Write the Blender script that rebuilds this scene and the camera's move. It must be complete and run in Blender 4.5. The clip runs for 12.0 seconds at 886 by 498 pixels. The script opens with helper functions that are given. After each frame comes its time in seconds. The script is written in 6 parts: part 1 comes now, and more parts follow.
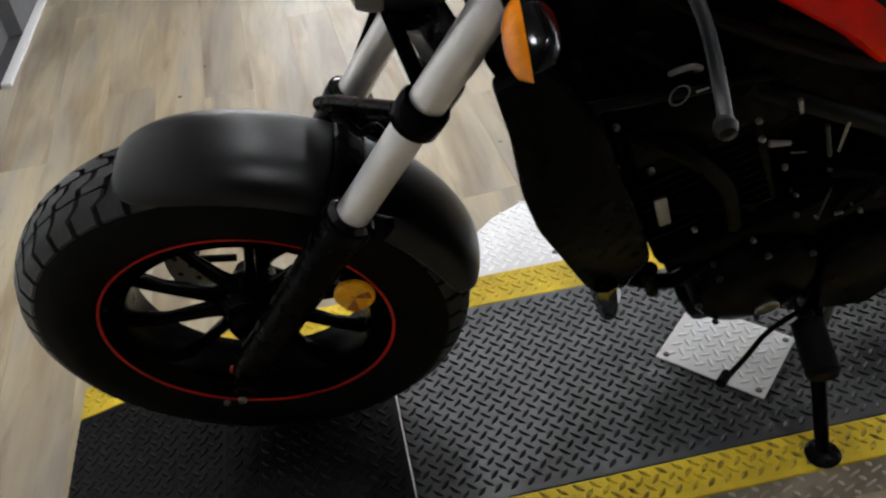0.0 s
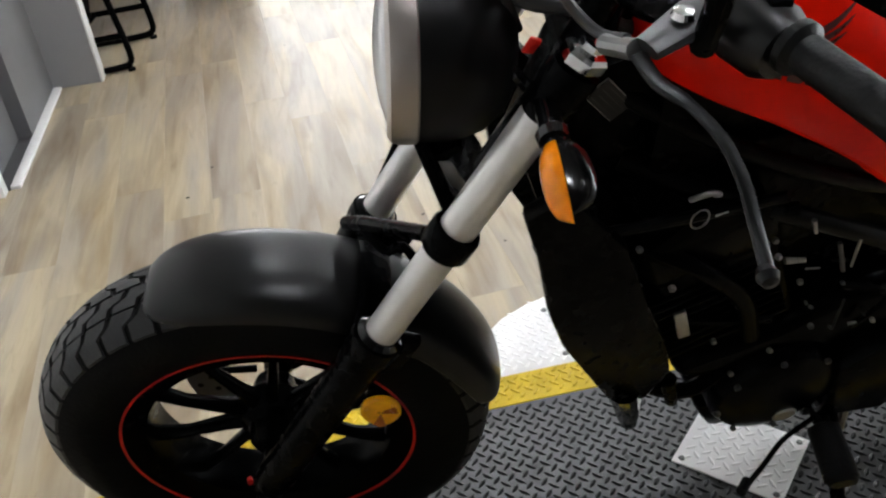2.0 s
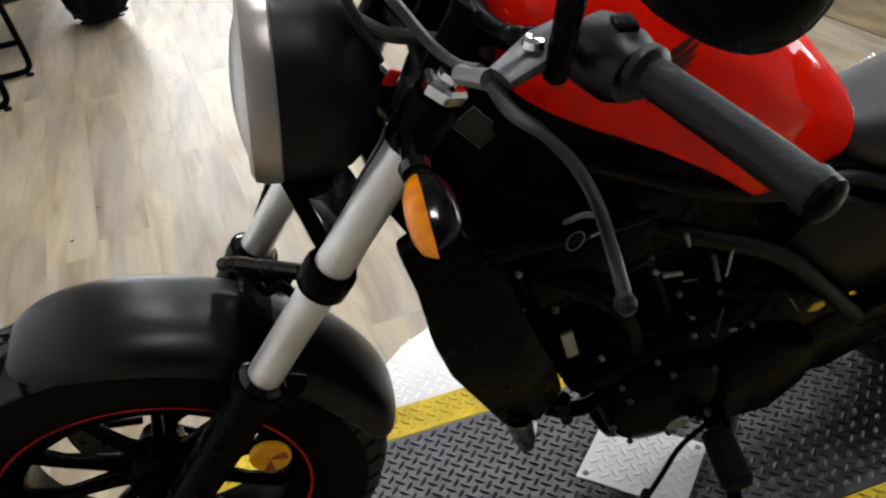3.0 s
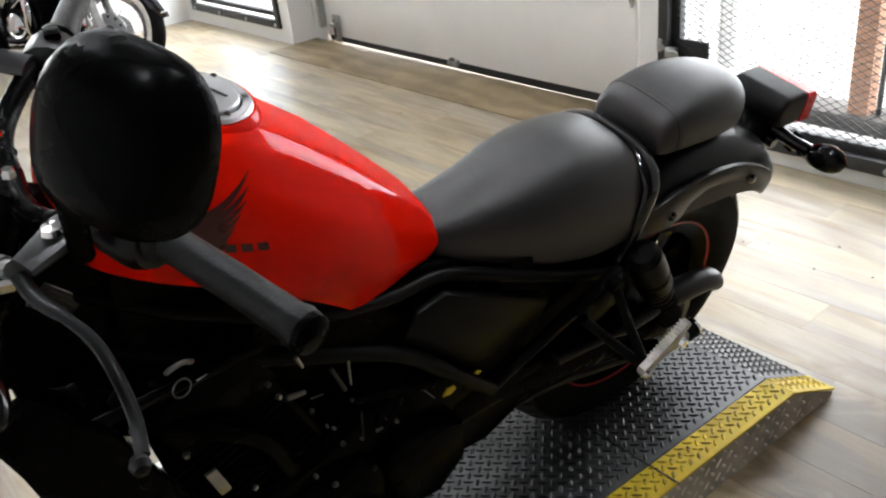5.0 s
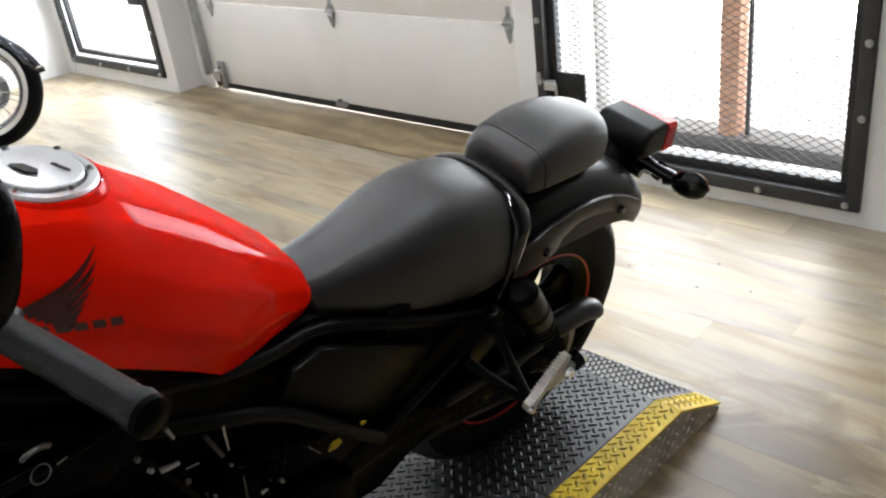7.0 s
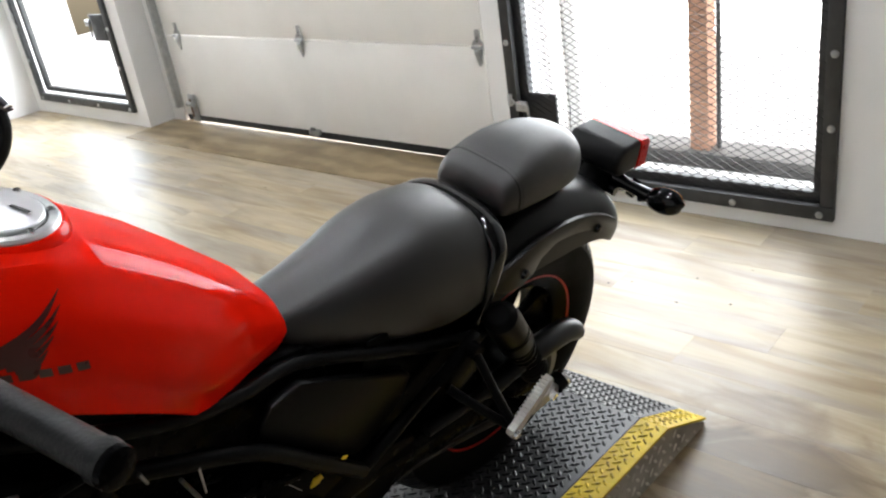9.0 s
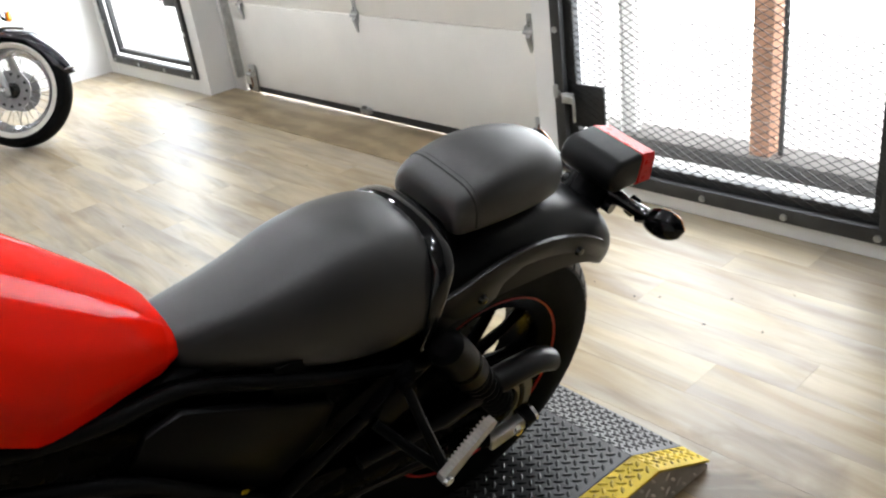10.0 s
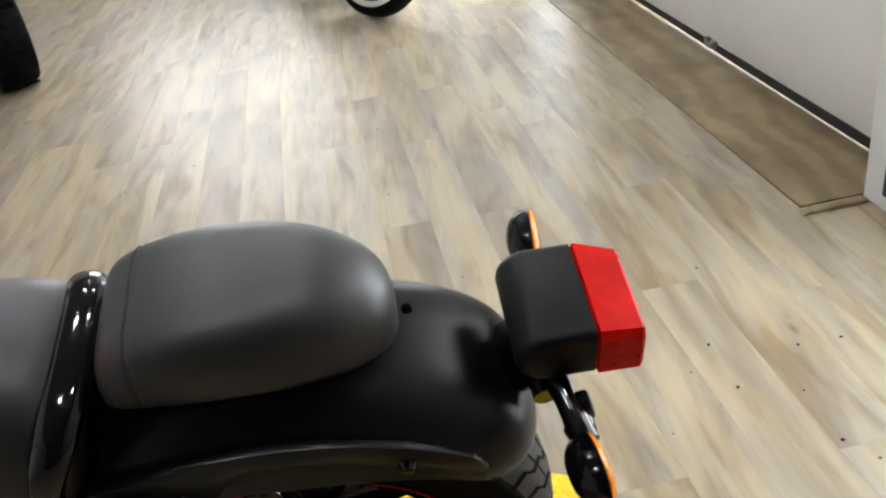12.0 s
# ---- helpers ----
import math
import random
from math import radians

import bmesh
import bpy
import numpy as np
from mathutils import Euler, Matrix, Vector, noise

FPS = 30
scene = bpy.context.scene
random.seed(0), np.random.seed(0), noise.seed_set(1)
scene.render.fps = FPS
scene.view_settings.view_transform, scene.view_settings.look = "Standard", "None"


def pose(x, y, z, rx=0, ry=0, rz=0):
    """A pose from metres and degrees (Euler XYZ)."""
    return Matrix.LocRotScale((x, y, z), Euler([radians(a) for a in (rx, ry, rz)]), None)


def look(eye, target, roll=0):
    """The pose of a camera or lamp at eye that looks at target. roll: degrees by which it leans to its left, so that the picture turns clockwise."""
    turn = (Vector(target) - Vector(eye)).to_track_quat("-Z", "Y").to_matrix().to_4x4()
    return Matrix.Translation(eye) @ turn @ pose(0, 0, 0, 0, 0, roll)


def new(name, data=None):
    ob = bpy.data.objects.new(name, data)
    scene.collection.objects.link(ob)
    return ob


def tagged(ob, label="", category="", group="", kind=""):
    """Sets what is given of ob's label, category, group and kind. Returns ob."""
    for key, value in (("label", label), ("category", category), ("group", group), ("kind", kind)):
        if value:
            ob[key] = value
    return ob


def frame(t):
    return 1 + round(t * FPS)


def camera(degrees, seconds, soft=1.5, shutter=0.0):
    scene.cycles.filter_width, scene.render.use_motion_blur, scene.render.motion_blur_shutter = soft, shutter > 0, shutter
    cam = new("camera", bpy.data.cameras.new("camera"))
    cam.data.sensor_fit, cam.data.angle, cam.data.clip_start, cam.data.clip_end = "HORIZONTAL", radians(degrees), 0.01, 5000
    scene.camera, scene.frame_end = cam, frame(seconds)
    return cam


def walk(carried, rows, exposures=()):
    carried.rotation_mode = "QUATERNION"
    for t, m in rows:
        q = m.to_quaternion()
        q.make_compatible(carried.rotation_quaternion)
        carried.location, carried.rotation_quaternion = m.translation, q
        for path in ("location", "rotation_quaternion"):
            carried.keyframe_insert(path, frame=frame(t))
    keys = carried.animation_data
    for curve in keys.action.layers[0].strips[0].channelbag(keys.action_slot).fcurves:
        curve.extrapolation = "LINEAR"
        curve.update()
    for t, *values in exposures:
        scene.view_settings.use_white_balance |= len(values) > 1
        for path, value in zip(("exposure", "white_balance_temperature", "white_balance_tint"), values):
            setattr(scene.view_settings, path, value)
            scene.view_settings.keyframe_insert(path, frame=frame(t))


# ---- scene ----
# camera
cam = camera(53.99, 12.0, 2.2)
PATH = [
    (0, (-0.5715, -0.9815, 1.2770), (-0.3835, 0.5576, 0.0138), -6.51),
    (0.3, (-0.6328, -0.9803, 1.2697), (-0.5284, 0.5643, 0.0036), -5.58),
    (0.5, (-0.6417, -0.9667, 1.2740), (-0.6121, 0.5641, -0.0128), -6.52),
    (1, (-0.6526, -0.9652, 1.2856), (-0.5690, 0.6311, 0.0836), -5.89),
    (1.5, (-0.6296, -0.9745, 1.3169), (-0.4520, 0.6673, 0.1887), -4.76),
    (2, (-0.6071, -0.9709, 1.3266), (-0.3630, 0.6747, 0.2165), -6.16),
    (2.5, (-0.5963, -0.9651, 1.3201), (-0.2929, 0.6628, 0.1985), -6.15),
    (3, (-0.5670, -0.9580, 1.3260), (-0.1166, 0.6572, 0.2359), -5.88),
    (3.5, (-0.5261, -0.9721, 1.3385), (0.1160, 0.5983, 0.2795), -6.08),
    (3.7, (-0.5137, -0.9772, 1.3408), (0.1688, 0.5860, 0.2964), -6.07),
    (5.3, (-0.4193, -1.0986, 1.3801), (0.6311, 0.3270, 0.4503), -6.99),
    (5.5, (-0.4147, -1.1075, 1.3817), (0.6438, 0.3135, 0.4541), -7.15),
    (6, (-0.4078, -1.1138, 1.3940), (0.6807, 0.2933, 0.4801), -7.30),
    (6.5, (-0.3917, -1.1139, 1.3971), (0.7744, 0.2438, 0.5044), -7.53),
    (7, (-0.3852, -1.1110, 1.3929), (0.8088, 0.2204, 0.4975), -7.55),
    (7.2, (-0.3835, -1.1110, 1.3900), (0.8095, 0.2180, 0.4905), -7.75),
    (8.8, (-0.3695, -1.1030, 1.3815), (0.8630, 0.2010, 0.4985), -8.40),
    (9, (-0.3685, -1.1019, 1.3882), (0.8793, 0.2074, 0.5345), -9.08),
    (9.5, (-0.3119, -1.1109, 1.3637), (0.8888, 0.2160, 0.4706), -12.74),
    (10, (-0.0970, -1.1385, 1.3559), (0.9873, 0.2953, 0.4792), -7.86),
    (10.5, (0.1135, -1.0507, 1.3385), (1.0621, 0.4741, 0.4580), -7.49),
    (11, (0.4388, -0.9470, 1.3254), (1.3115, 0.5880, 0.3861), -11.40),
    (11.5, (0.7234, -0.9542, 1.2911), (1.1161, 0.7299, 0.2864), -8.30),
    (12, (0.9340, -0.8649, 1.2816), (1.0192, 0.8661, 0.2833), -8.62),
]
EXPOSURES = [(0.0, 0.22), (1.0, 0.38), (3.0, 0.46), (3.7, 0.42), (5.3, 0.36), (7.0, 0.44), (9.0, 0.48), (10.5, 0.40), (11.5, 0.34), (12.0, 0.20)]
walk(cam, [(t, look(eye, target, roll)) for t, eye, target, roll in PATH], EXPOSURES)
GATE_W, WINDOW_W, HIGH_W, OUT_E, LAMP_E = 20, 27, 17, 4.0, 180.0
FBEND = -0.80

PI = math.pi

# ---- light ----
world = bpy.data.worlds.new("world")
scene.world = world
world.use_nodes = True
wn = world.node_tree.nodes
sky = wn.new("ShaderNodeTexSky")
sky.sky_type, sky.sun_disc = "NISHITA", False
sky.sun_elevation, sky.sun_rotation = radians(48), radians(60)
wn["Background"].inputs["Strength"].default_value = 0.12
world.node_tree.links.new(sky.outputs["Color"], wn["Background"].inputs["Color"])

sun = new("sun", bpy.data.lights.new("sun", "SUN"))
sun.data.energy, sun.data.angle, sun.data.color = 0.8, radians(12), (1.0, 0.95, 0.88)
sun.matrix_world = look((8, 3, 9), (3.2, 1.5, 0))


def area(name, eye, target, sx, sy, watts, colour):
    lamp = new(name, bpy.data.lights.new(name, "AREA"))
    lamp.data.shape, lamp.data.size, lamp.data.size_y = "RECTANGLE", sx, sy
    lamp.data.energy, lamp.data.color = watts, colour
    lamp.matrix_world = look(eye, target)
    return lamp


ROOM = pose(2.328, 0, 0, 0, 0, 3.02)        # x across the street wall, y along it


def rm(x, y, z):
    return ROOM @ Vector((x, y, z))


area("gate_daylight", rm(0.16, 0.48, 1.15), rm(-3, 0.4, 0.6), 1.1, 1.9, GATE_W, (0.82, 0.915, 1.0))
area("window_daylight", rm(0.10, 4.68, 1.2), rm(-3, 4.0, 0.6), 1.0, 1.9, WINDOW_W, (0.82, 0.92, 1.0))
area("high_window_daylight", rm(-2.25, 7.38, 1.85), rm(-2.1, 1.0, 0.2), 2.0, 1.4, HIGH_W, (0.88, 0.945, 1.0))


# ---- materials ----
def mat(name, colour, rough=0.5, metal=0.0, var=0.12, scale=8.0, bump=0.0, bscale=60.0, stretch=(1, 1, 1), coat=0.0, spec=0.5,
        rvar=0.1, second=None, each=0.0):
    m = bpy.data.materials.new(name)
    m.use_nodes = True
    nt = m.node_tree
    n, l = nt.nodes, nt.links
    b = n["Principled BSDF"]
    co = n.new("ShaderNodeTexCoord")
    mp = n.new("ShaderNodeMapping")
    mp.inputs["Scale"].default_value = stretch
    l.new(co.outputs["Object"], mp.inputs["Vector"])
    no = n.new("ShaderNodeTexNoise")
    no.inputs["Scale"].default_value, no.inputs["Detail"].default_value = scale, 6
    l.new(mp.outputs["Vector"], no.inputs["Vector"])
    ra = n.new("ShaderNodeValToRGB")
    c = Vector(colour)
    lo = c * (1 - var) if second is None else Vector(second)
    hi = c * (1 + var)
    ra.color_ramp.elements[0].position, ra.color_ramp.elements[1].position = 0.3, 0.7
    ra.color_ramp.elements[0].color = (*[min(1, v) for v in lo], 1)
    ra.color_ramp.elements[1].color = (*[min(1, v) for v in hi], 1)
    l.new(no.outputs["Fac"], ra.inputs["Fac"])
    out = ra.outputs["Color"]
    if each:
        oi = n.new("ShaderNodeObjectInfo")
        hs = n.new("ShaderNodeHueSaturation")
        mr = n.new("ShaderNodeMapRange")
        mr.inputs["To Min"].default_value, mr.inputs["To Max"].default_value = 1 - each, 1 + each
        l.new(oi.outputs["Random"], mr.inputs["Value"])
        l.new(mr.outputs["Result"], hs.inputs["Value"])
        l.new(out, hs.inputs["Color"])
        out = hs.outputs["Color"]
    l.new(out, b.inputs["Base Color"])
    b.inputs["Metallic"].default_value = metal
    b.inputs["Specular IOR Level"].default_value = spec
    b.inputs["Coat Weight"].default_value = coat
    b.inputs["Coat Roughness"].default_value = 0.04
    n2 = n.new("ShaderNodeTexNoise")
    n2.inputs["Scale"].default_value, n2.inputs["Detail"].default_value = scale * 2.3, 4
    l.new(mp.outputs["Vector"], n2.inputs["Vector"])
    m2 = n.new("ShaderNodeMapRange")
    m2.inputs["To Min"].default_value, m2.inputs["To Max"].default_value = max(0.02, rough - rvar), min(1, rough + rvar)
    l.new(n2.outputs["Fac"], m2.inputs["Value"])
    l.new(m2.outputs["Result"], b.inputs["Roughness"])
    if bump:
        n3 = n.new("ShaderNodeTexNoise")
        n3.inputs["Scale"].default_value, n3.inputs["Detail"].default_value = bscale, 5
        l.new(mp.outputs["Vector"], n3.inputs["Vector"])
        bu = n.new("ShaderNodeBump")
        bu.inputs["Strength"].default_value, bu.inputs["Distance"].default_value = bump, 0.003
        l.new(n3.outputs["Fac"], bu.inputs["Height"])
        l.new(bu.outputs["Normal"], b.inputs["Normal"])
    return m


def glow(name, colour, strength):
    m = bpy.data.materials.new(name)
    m.use_nodes = True
    b = m.node_tree.nodes["Principled BSDF"]
    b.inputs["Base Color"].default_value = (*colour, 1)
    b.inputs["Emission Color"].default_value = (*colour, 1)
    b.inputs["Emission Strength"].default_value = strength
    return m


def plank_mat():
    """Pale oak print: yellow and grey streaks along each plank, fine grain, dark knots."""
    m = mat("vinyl_plank", (0.5, 0.4, 0.3), 0.40, scale=2.2, stretch=(7, 1.0, 7), bump=0.12, bscale=9, rvar=0.08, spec=0.62)
    nt = m.node_tree
    n, l = nt.nodes, nt.links
    b = n["Principled BSDF"]
    geo = n.new("ShaderNodeNewGeometry")
    oi = n.new("ShaderNodeObjectInfo")
    sh = n.new("ShaderNodeVectorMath")
    sh.operation = "MULTIPLY_ADD"
    sh.inputs[1].default_value = (0, 0, 40)
    sh.inputs[2].default_value = (0, 0, 0)
    cx = n.new("ShaderNodeCombineXYZ")
    l.new(oi.outputs["Random"], cx.inputs[2])
    l.new(cx.outputs[0], sh.inputs[0])
    ad = n.new("ShaderNodeVectorMath")
    l.new(geo.outputs["Position"], ad.inputs[0])
    l.new(sh.outputs[0], ad.inputs[1])

    def noise(scale, sx, sy, detail, distort):
        mp = n.new("ShaderNodeMapping")
        mp.inputs["Scale"].default_value = (sx, sy, 1)
        l.new(ad.outputs[0], mp.inputs["Vector"])
        no = n.new("ShaderNodeTexNoise")
        no.inputs["Scale"].default_value, no.inputs["Detail"].default_value, no.inputs["Distortion"].default_value = scale, detail, distort
        l.new(mp.outputs["Vector"], no.inputs["Vector"])
        return no.outputs["Fac"]

    def ramp(src, p0, c0, p1, c1):
        ra = n.new("ShaderNodeValToRGB")
        ra.color_ramp.elements[0].position, ra.color_ramp.elements[1].position = p0, p1
        ra.color_ramp.elements[0].color, ra.color_ramp.elements[1].color = (*c0, 1), (*c1, 1)
        l.new(src, ra.inputs["Fac"])
        return ra.outputs["Color"]

    def times(a, c, fac):
        mx = n.new("ShaderNodeMix")
        mx.data_type, mx.blend_type = "RGBA", "MULTIPLY"
        mx.inputs["Factor"].default_value = fac
        l.new(a, mx.inputs[6])
        l.new(c, mx.inputs[7])
        return mx.outputs[2]

    streak = ramp(noise(1.0, 7.0, 1.0, 4, 0.8), 0.40, (0.400, 0.350, 0.277), 0.61, (0.520, 0.437, 0.287))
    blotch = ramp(noise(1.0, 12, 1.7, 4, 0.9), 0.28, (0.66, 0.58, 0.48), 0.52, (1, 1, 1))
    grain = ramp(noise(1.0, 75, 4.5, 6, 0.5), 0.32, (0.74, 0.71, 0.68), 0.58, (1, 1, 1))
    smear = ramp(noise(1.0, 3.4, 0.9, 3, 1.2), 0.36, (0.74, 0.69, 0.62), 0.56, (1, 1, 1))
    fleck = ramp(noise(1.0, 40, 7.0, 3, 0.8), 0.27, (0.55, 0.50, 0.44), 0.36, (1, 1, 1))
    vm = n.new("ShaderNodeMapping")
    vm.inputs["Scale"].default_value = (3.2, 1.5, 3)
    l.new(geo.outputs["Position"], vm.inputs["Vector"])
    vo = n.new("ShaderNodeTexVoronoi")
    vo.inputs["Scale"].default_value = 1.0
    l.new(vm.outputs["Vector"], vo.inputs["Vector"])
    knot = ramp(vo.outputs["Distance"], 0.012, (0.38, 0.33, 0.28), 0.05, (1, 1, 1))
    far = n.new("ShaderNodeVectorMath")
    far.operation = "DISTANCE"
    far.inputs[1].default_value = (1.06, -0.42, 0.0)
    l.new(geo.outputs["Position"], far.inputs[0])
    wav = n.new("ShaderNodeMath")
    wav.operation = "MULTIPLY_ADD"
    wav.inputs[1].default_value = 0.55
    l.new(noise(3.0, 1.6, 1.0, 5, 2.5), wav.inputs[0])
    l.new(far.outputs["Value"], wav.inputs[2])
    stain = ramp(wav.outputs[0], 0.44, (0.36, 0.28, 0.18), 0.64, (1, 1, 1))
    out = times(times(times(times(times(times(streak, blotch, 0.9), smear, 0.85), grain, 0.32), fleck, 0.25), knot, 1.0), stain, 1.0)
    l.new(out, b.inputs["Base Color"])
    return m



def ply_mat():
    """Worn rotary-cut plywood: long wandering bands of light and dark grain."""
    m = mat("worn_plywood", (0.335, 0.25, 0.14), 0.46, var=0.18, scale=2.2, stretch=(6, 1, 6), bump=0.1, bscale=12)
    n, l = m.node_tree.nodes, m.node_tree.links
    geo = n.new("ShaderNodeNewGeometry")
    mp = n.new("ShaderNodeMapping")
    mp.inputs["Scale"].default_value = (2.6, 1.5, 1)
    l.new(geo.outputs["Position"], mp.inputs["Vector"])
    wv = n.new("ShaderNodeTexWave")
    wv.bands_direction = "X"
    for key, value in (("Scale", 1.0), ("Distortion", 9.0), ("Detail", 4.0), ("Detail Scale", 0.9), ("Detail Roughness", 0.6)):
        wv.inputs[key].default_value = value
    l.new(mp.outputs["Vector"], wv.inputs["Vector"])
    ra = n.new("ShaderNodeValToRGB")
    ra.color_ramp.elements[0].position, ra.color_ramp.elements[1].position = 0.15, 0.85
    ra.color_ramp.elements[0].color, ra.color_ramp.elements[1].color = (0.25, 0.185, 0.098, 1), (0.355, 0.268, 0.150, 1)
    l.new(wv.outputs["Fac"], ra.inputs["Fac"])
    no = n.new("ShaderNodeTexNoise")
    no.inputs["Scale"].default_value, no.inputs["Detail"].default_value = 3.5, 6
    l.new(geo.outputs["Position"], no.inputs["Vector"])
    r2 = n.new("ShaderNodeValToRGB")
    r2.color_ramp.elements[0].position, r2.color_ramp.elements[1].position = 0.35, 0.65
    r2.color_ramp.elements[0].color, r2.color_ramp.elements[1].color = (0.62, 0.60, 0.57, 1), (1, 1, 1, 1)
    l.new(no.outputs["Fac"], r2.inputs["Fac"])
    mx = n.new("ShaderNodeMix")
    mx.data_type, mx.blend_type = "RGBA", "MULTIPLY"
    mx.inputs["Factor"].default_value = 0.9
    l.new(ra.outputs["Color"], mx.inputs[6])
    l.new(r2.outputs["Color"], mx.inputs[7])
    l.new(mx.outputs[2], n["Principled BSDF"].inputs["Base Color"])
    return m


M_GRIP = mat("grip_rubber", (0.005, 0.005, 0.0053), 0.42, var=0.2, scale=30, bump=0.3, bscale=260, spec=0.26)
M_TYRE = mat("tyre_rubber", (0.0045, 0.0045, 0.0047), 0.60, var=0.25, scale=14, bump=0.25, bscale=160, spec=0.06)
M_MATTE = mat("matte_black_paint", (0.0034, 0.0033, 0.0035), 0.33, var=0.1, scale=30, bump=0.03, bscale=500, rvar=0.04, spec=0.34)
M_GLOSS = mat("gloss_black_paint", (0.004, 0.004, 0.0044), 0.10, var=0.1, scale=20, coat=0.3, rvar=0.04, spec=0.4)
M_PIANO = mat("polished_black_plastic", (0.003, 0.003, 0.0034), 0.16, var=0.1, scale=20, rvar=0.04, spec=0.3)
M_PLASTIC = mat("black_plastic", (0.0020, 0.0020, 0.0022), 0.26, var=0.15, scale=25, bump=0.06, bscale=420, spec=0.035)
M_FRAME = mat("black_frame_enamel", (0.0026, 0.0026, 0.0028), 0.34, var=0.15, scale=25, bump=0.04, bscale=420, spec=0.10)
M_ENGINE = mat("black_crinkle_casting", (0.0018, 0.0018, 0.0019), 0.24, var=0.2, scale=18, bump=0.1, bscale=300, spec=0.03)
M_SATIN = mat("satin_black_paint", (0.0050, 0.0048, 0.0050), 0.42, var=0.1, scale=20, bump=0.03, bscale=500, spec=0.22)
M_VINYL = mat("seat_vinyl", (0.0095, 0.0084, 0.0082), 0.46, var=0.1, scale=20, bump=0.12, bscale=650, rvar=0.05, spec=0.85, coat=0.15)
M_VINYL.node_tree.nodes["Principled BSDF"].inputs["Coat Roughness"].default_value = 0.38
M_THREAD = mat("grey_thread", (0.06, 0.058, 0.058), 0.7, scale=80)
M_RED = mat("red_lacquer", (0.92, 0.011, 0.002), 0.30, var=0.03, scale=5, coat=0.34, rvar=0.03, spec=0.0)
M_RED.node_tree.nodes["Principled BSDF"].inputs["Coat Roughness"].default_value = 0.012
M_CAP = mat("brushed_cap_metal", (0.62, 0.62, 0.63), 0.32, metal=0.6, var=0.05, scale=20, rvar=0.05)
M_PEG = mat("worn_cast_alloy", (0.58, 0.56, 0.53), 0.36, metal=0.75, var=0.16, scale=40, bump=0.12, bscale=200)
M_PERCH = mat("satin_grey_perch", (0.065, 0.065, 0.067), 0.34, metal=0.3, var=0.08, scale=30, bump=0.04, bscale=300)
M_TREAD = mat("worn_tread_rubber", (0.016, 0.016, 0.0163), 0.46, var=0.3, scale=20, bump=0.2, bscale=160, spec=0.42)
M_BEZEL = mat("brushed_bezel", (0.46, 0.42, 0.39), 0.34, metal=0.8, var=0.06, scale=20)
M_LUG = mat("polished_black_tread_bars", (0.011, 0.0112, 0.012), 0.42, var=0.2, scale=30, spec=0.24)
M_LEVER = mat("dark_grey_lever_paint", (0.007, 0.007, 0.0074), 0.34, var=0.1, scale=30, bump=0.05, bscale=300, spec=0.24)
M_REDLINE = mat("red_pinstripe", (0.62, 0.012, 0.008), 0.35, var=0.08, scale=20)
M_TUBE = mat("satin_fork_tube", (0.80, 0.79, 0.78), 0.32, metal=0.65, var=0.05, scale=30, rvar=0.06)
M_CHROME = mat("chrome", (0.72, 0.72, 0.73), 0.12, metal=1.0, var=0.05, scale=15, rvar=0.05)
M_ALLOY = mat("cast_alloy", (0.42, 0.42, 0.42), 0.38, metal=0.9, var=0.12, scale=25, bump=0.1, bscale=200)
M_GREYALLOY = mat("grey_painted_alloy", (0.045, 0.045, 0.046), 0.42, metal=0.2, var=0.1, scale=30, bump=0.05, bscale=300)
M_AMBER = mat("amber_lens", (0.95, 0.255, 0.002), 0.16, var=0.16, scale=70, coat=0.15, spec=0.3, bump=0.3, bscale=90)
M_YELLOWREFL = mat("amber_reflector", (0.92, 0.40, 0.002), 0.25, var=0.12, scale=90, coat=0.2, spec=0.3)
M_REDLENS = mat("red_lens", (0.66, 0.006, 0.003), 0.30, var=0.2, scale=25, spec=0.06)
M_GLASS = mat("lamp_glass", (0.75, 0.76, 0.78), 0.08, metal=0.3, var=0.04, scale=10)
M_LABEL = mat("dark_label", (0.012, 0.012, 0.013), 0.4, scale=30)
M_PRINT = mat("white_print", (0.45, 0.45, 0.45), 0.5, scale=40)
M_DECAL = mat("dark_decal", (0.07, 0.012, 0.012), 0.3, scale=30, coat=0.5)
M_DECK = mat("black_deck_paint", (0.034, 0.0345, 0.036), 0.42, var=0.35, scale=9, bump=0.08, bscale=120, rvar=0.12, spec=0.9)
M_YELLOW = mat("yellow_deck_paint", (0.76, 0.54, 0.024), 0.5, var=0.12, scale=12, bump=0.1, bscale=120, second=(0.52, 0.36, 0.020), spec=0.3)
M_YELLOWBAR = mat("worn_yellow_tread_bars", (0.74, 0.52, 0.024), 0.5, var=0.1, scale=55, second=(0.07, 0.045, 0.012), spec=0.25)
# Darker and duller than the black deck colour.
M_DECKFRONT = mat("darker_front_deck", (0.009, 0.009, 0.0095), 0.6, var=0.4, scale=9, bump=0.1, bscale=120, rvar=0.1, spec=0.12)
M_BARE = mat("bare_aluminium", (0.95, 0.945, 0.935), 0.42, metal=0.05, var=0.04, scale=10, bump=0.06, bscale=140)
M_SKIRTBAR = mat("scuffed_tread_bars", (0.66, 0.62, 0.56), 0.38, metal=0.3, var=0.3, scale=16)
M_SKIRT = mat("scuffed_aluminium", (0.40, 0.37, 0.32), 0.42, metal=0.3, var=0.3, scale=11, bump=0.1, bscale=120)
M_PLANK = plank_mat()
M_PLY = ply_mat()
M_WALL = mat("white_wall_paint", (0.81, 0.81, 0.80), 0.6, var=0.035, scale=2.5, bump=0.06, bscale=90)
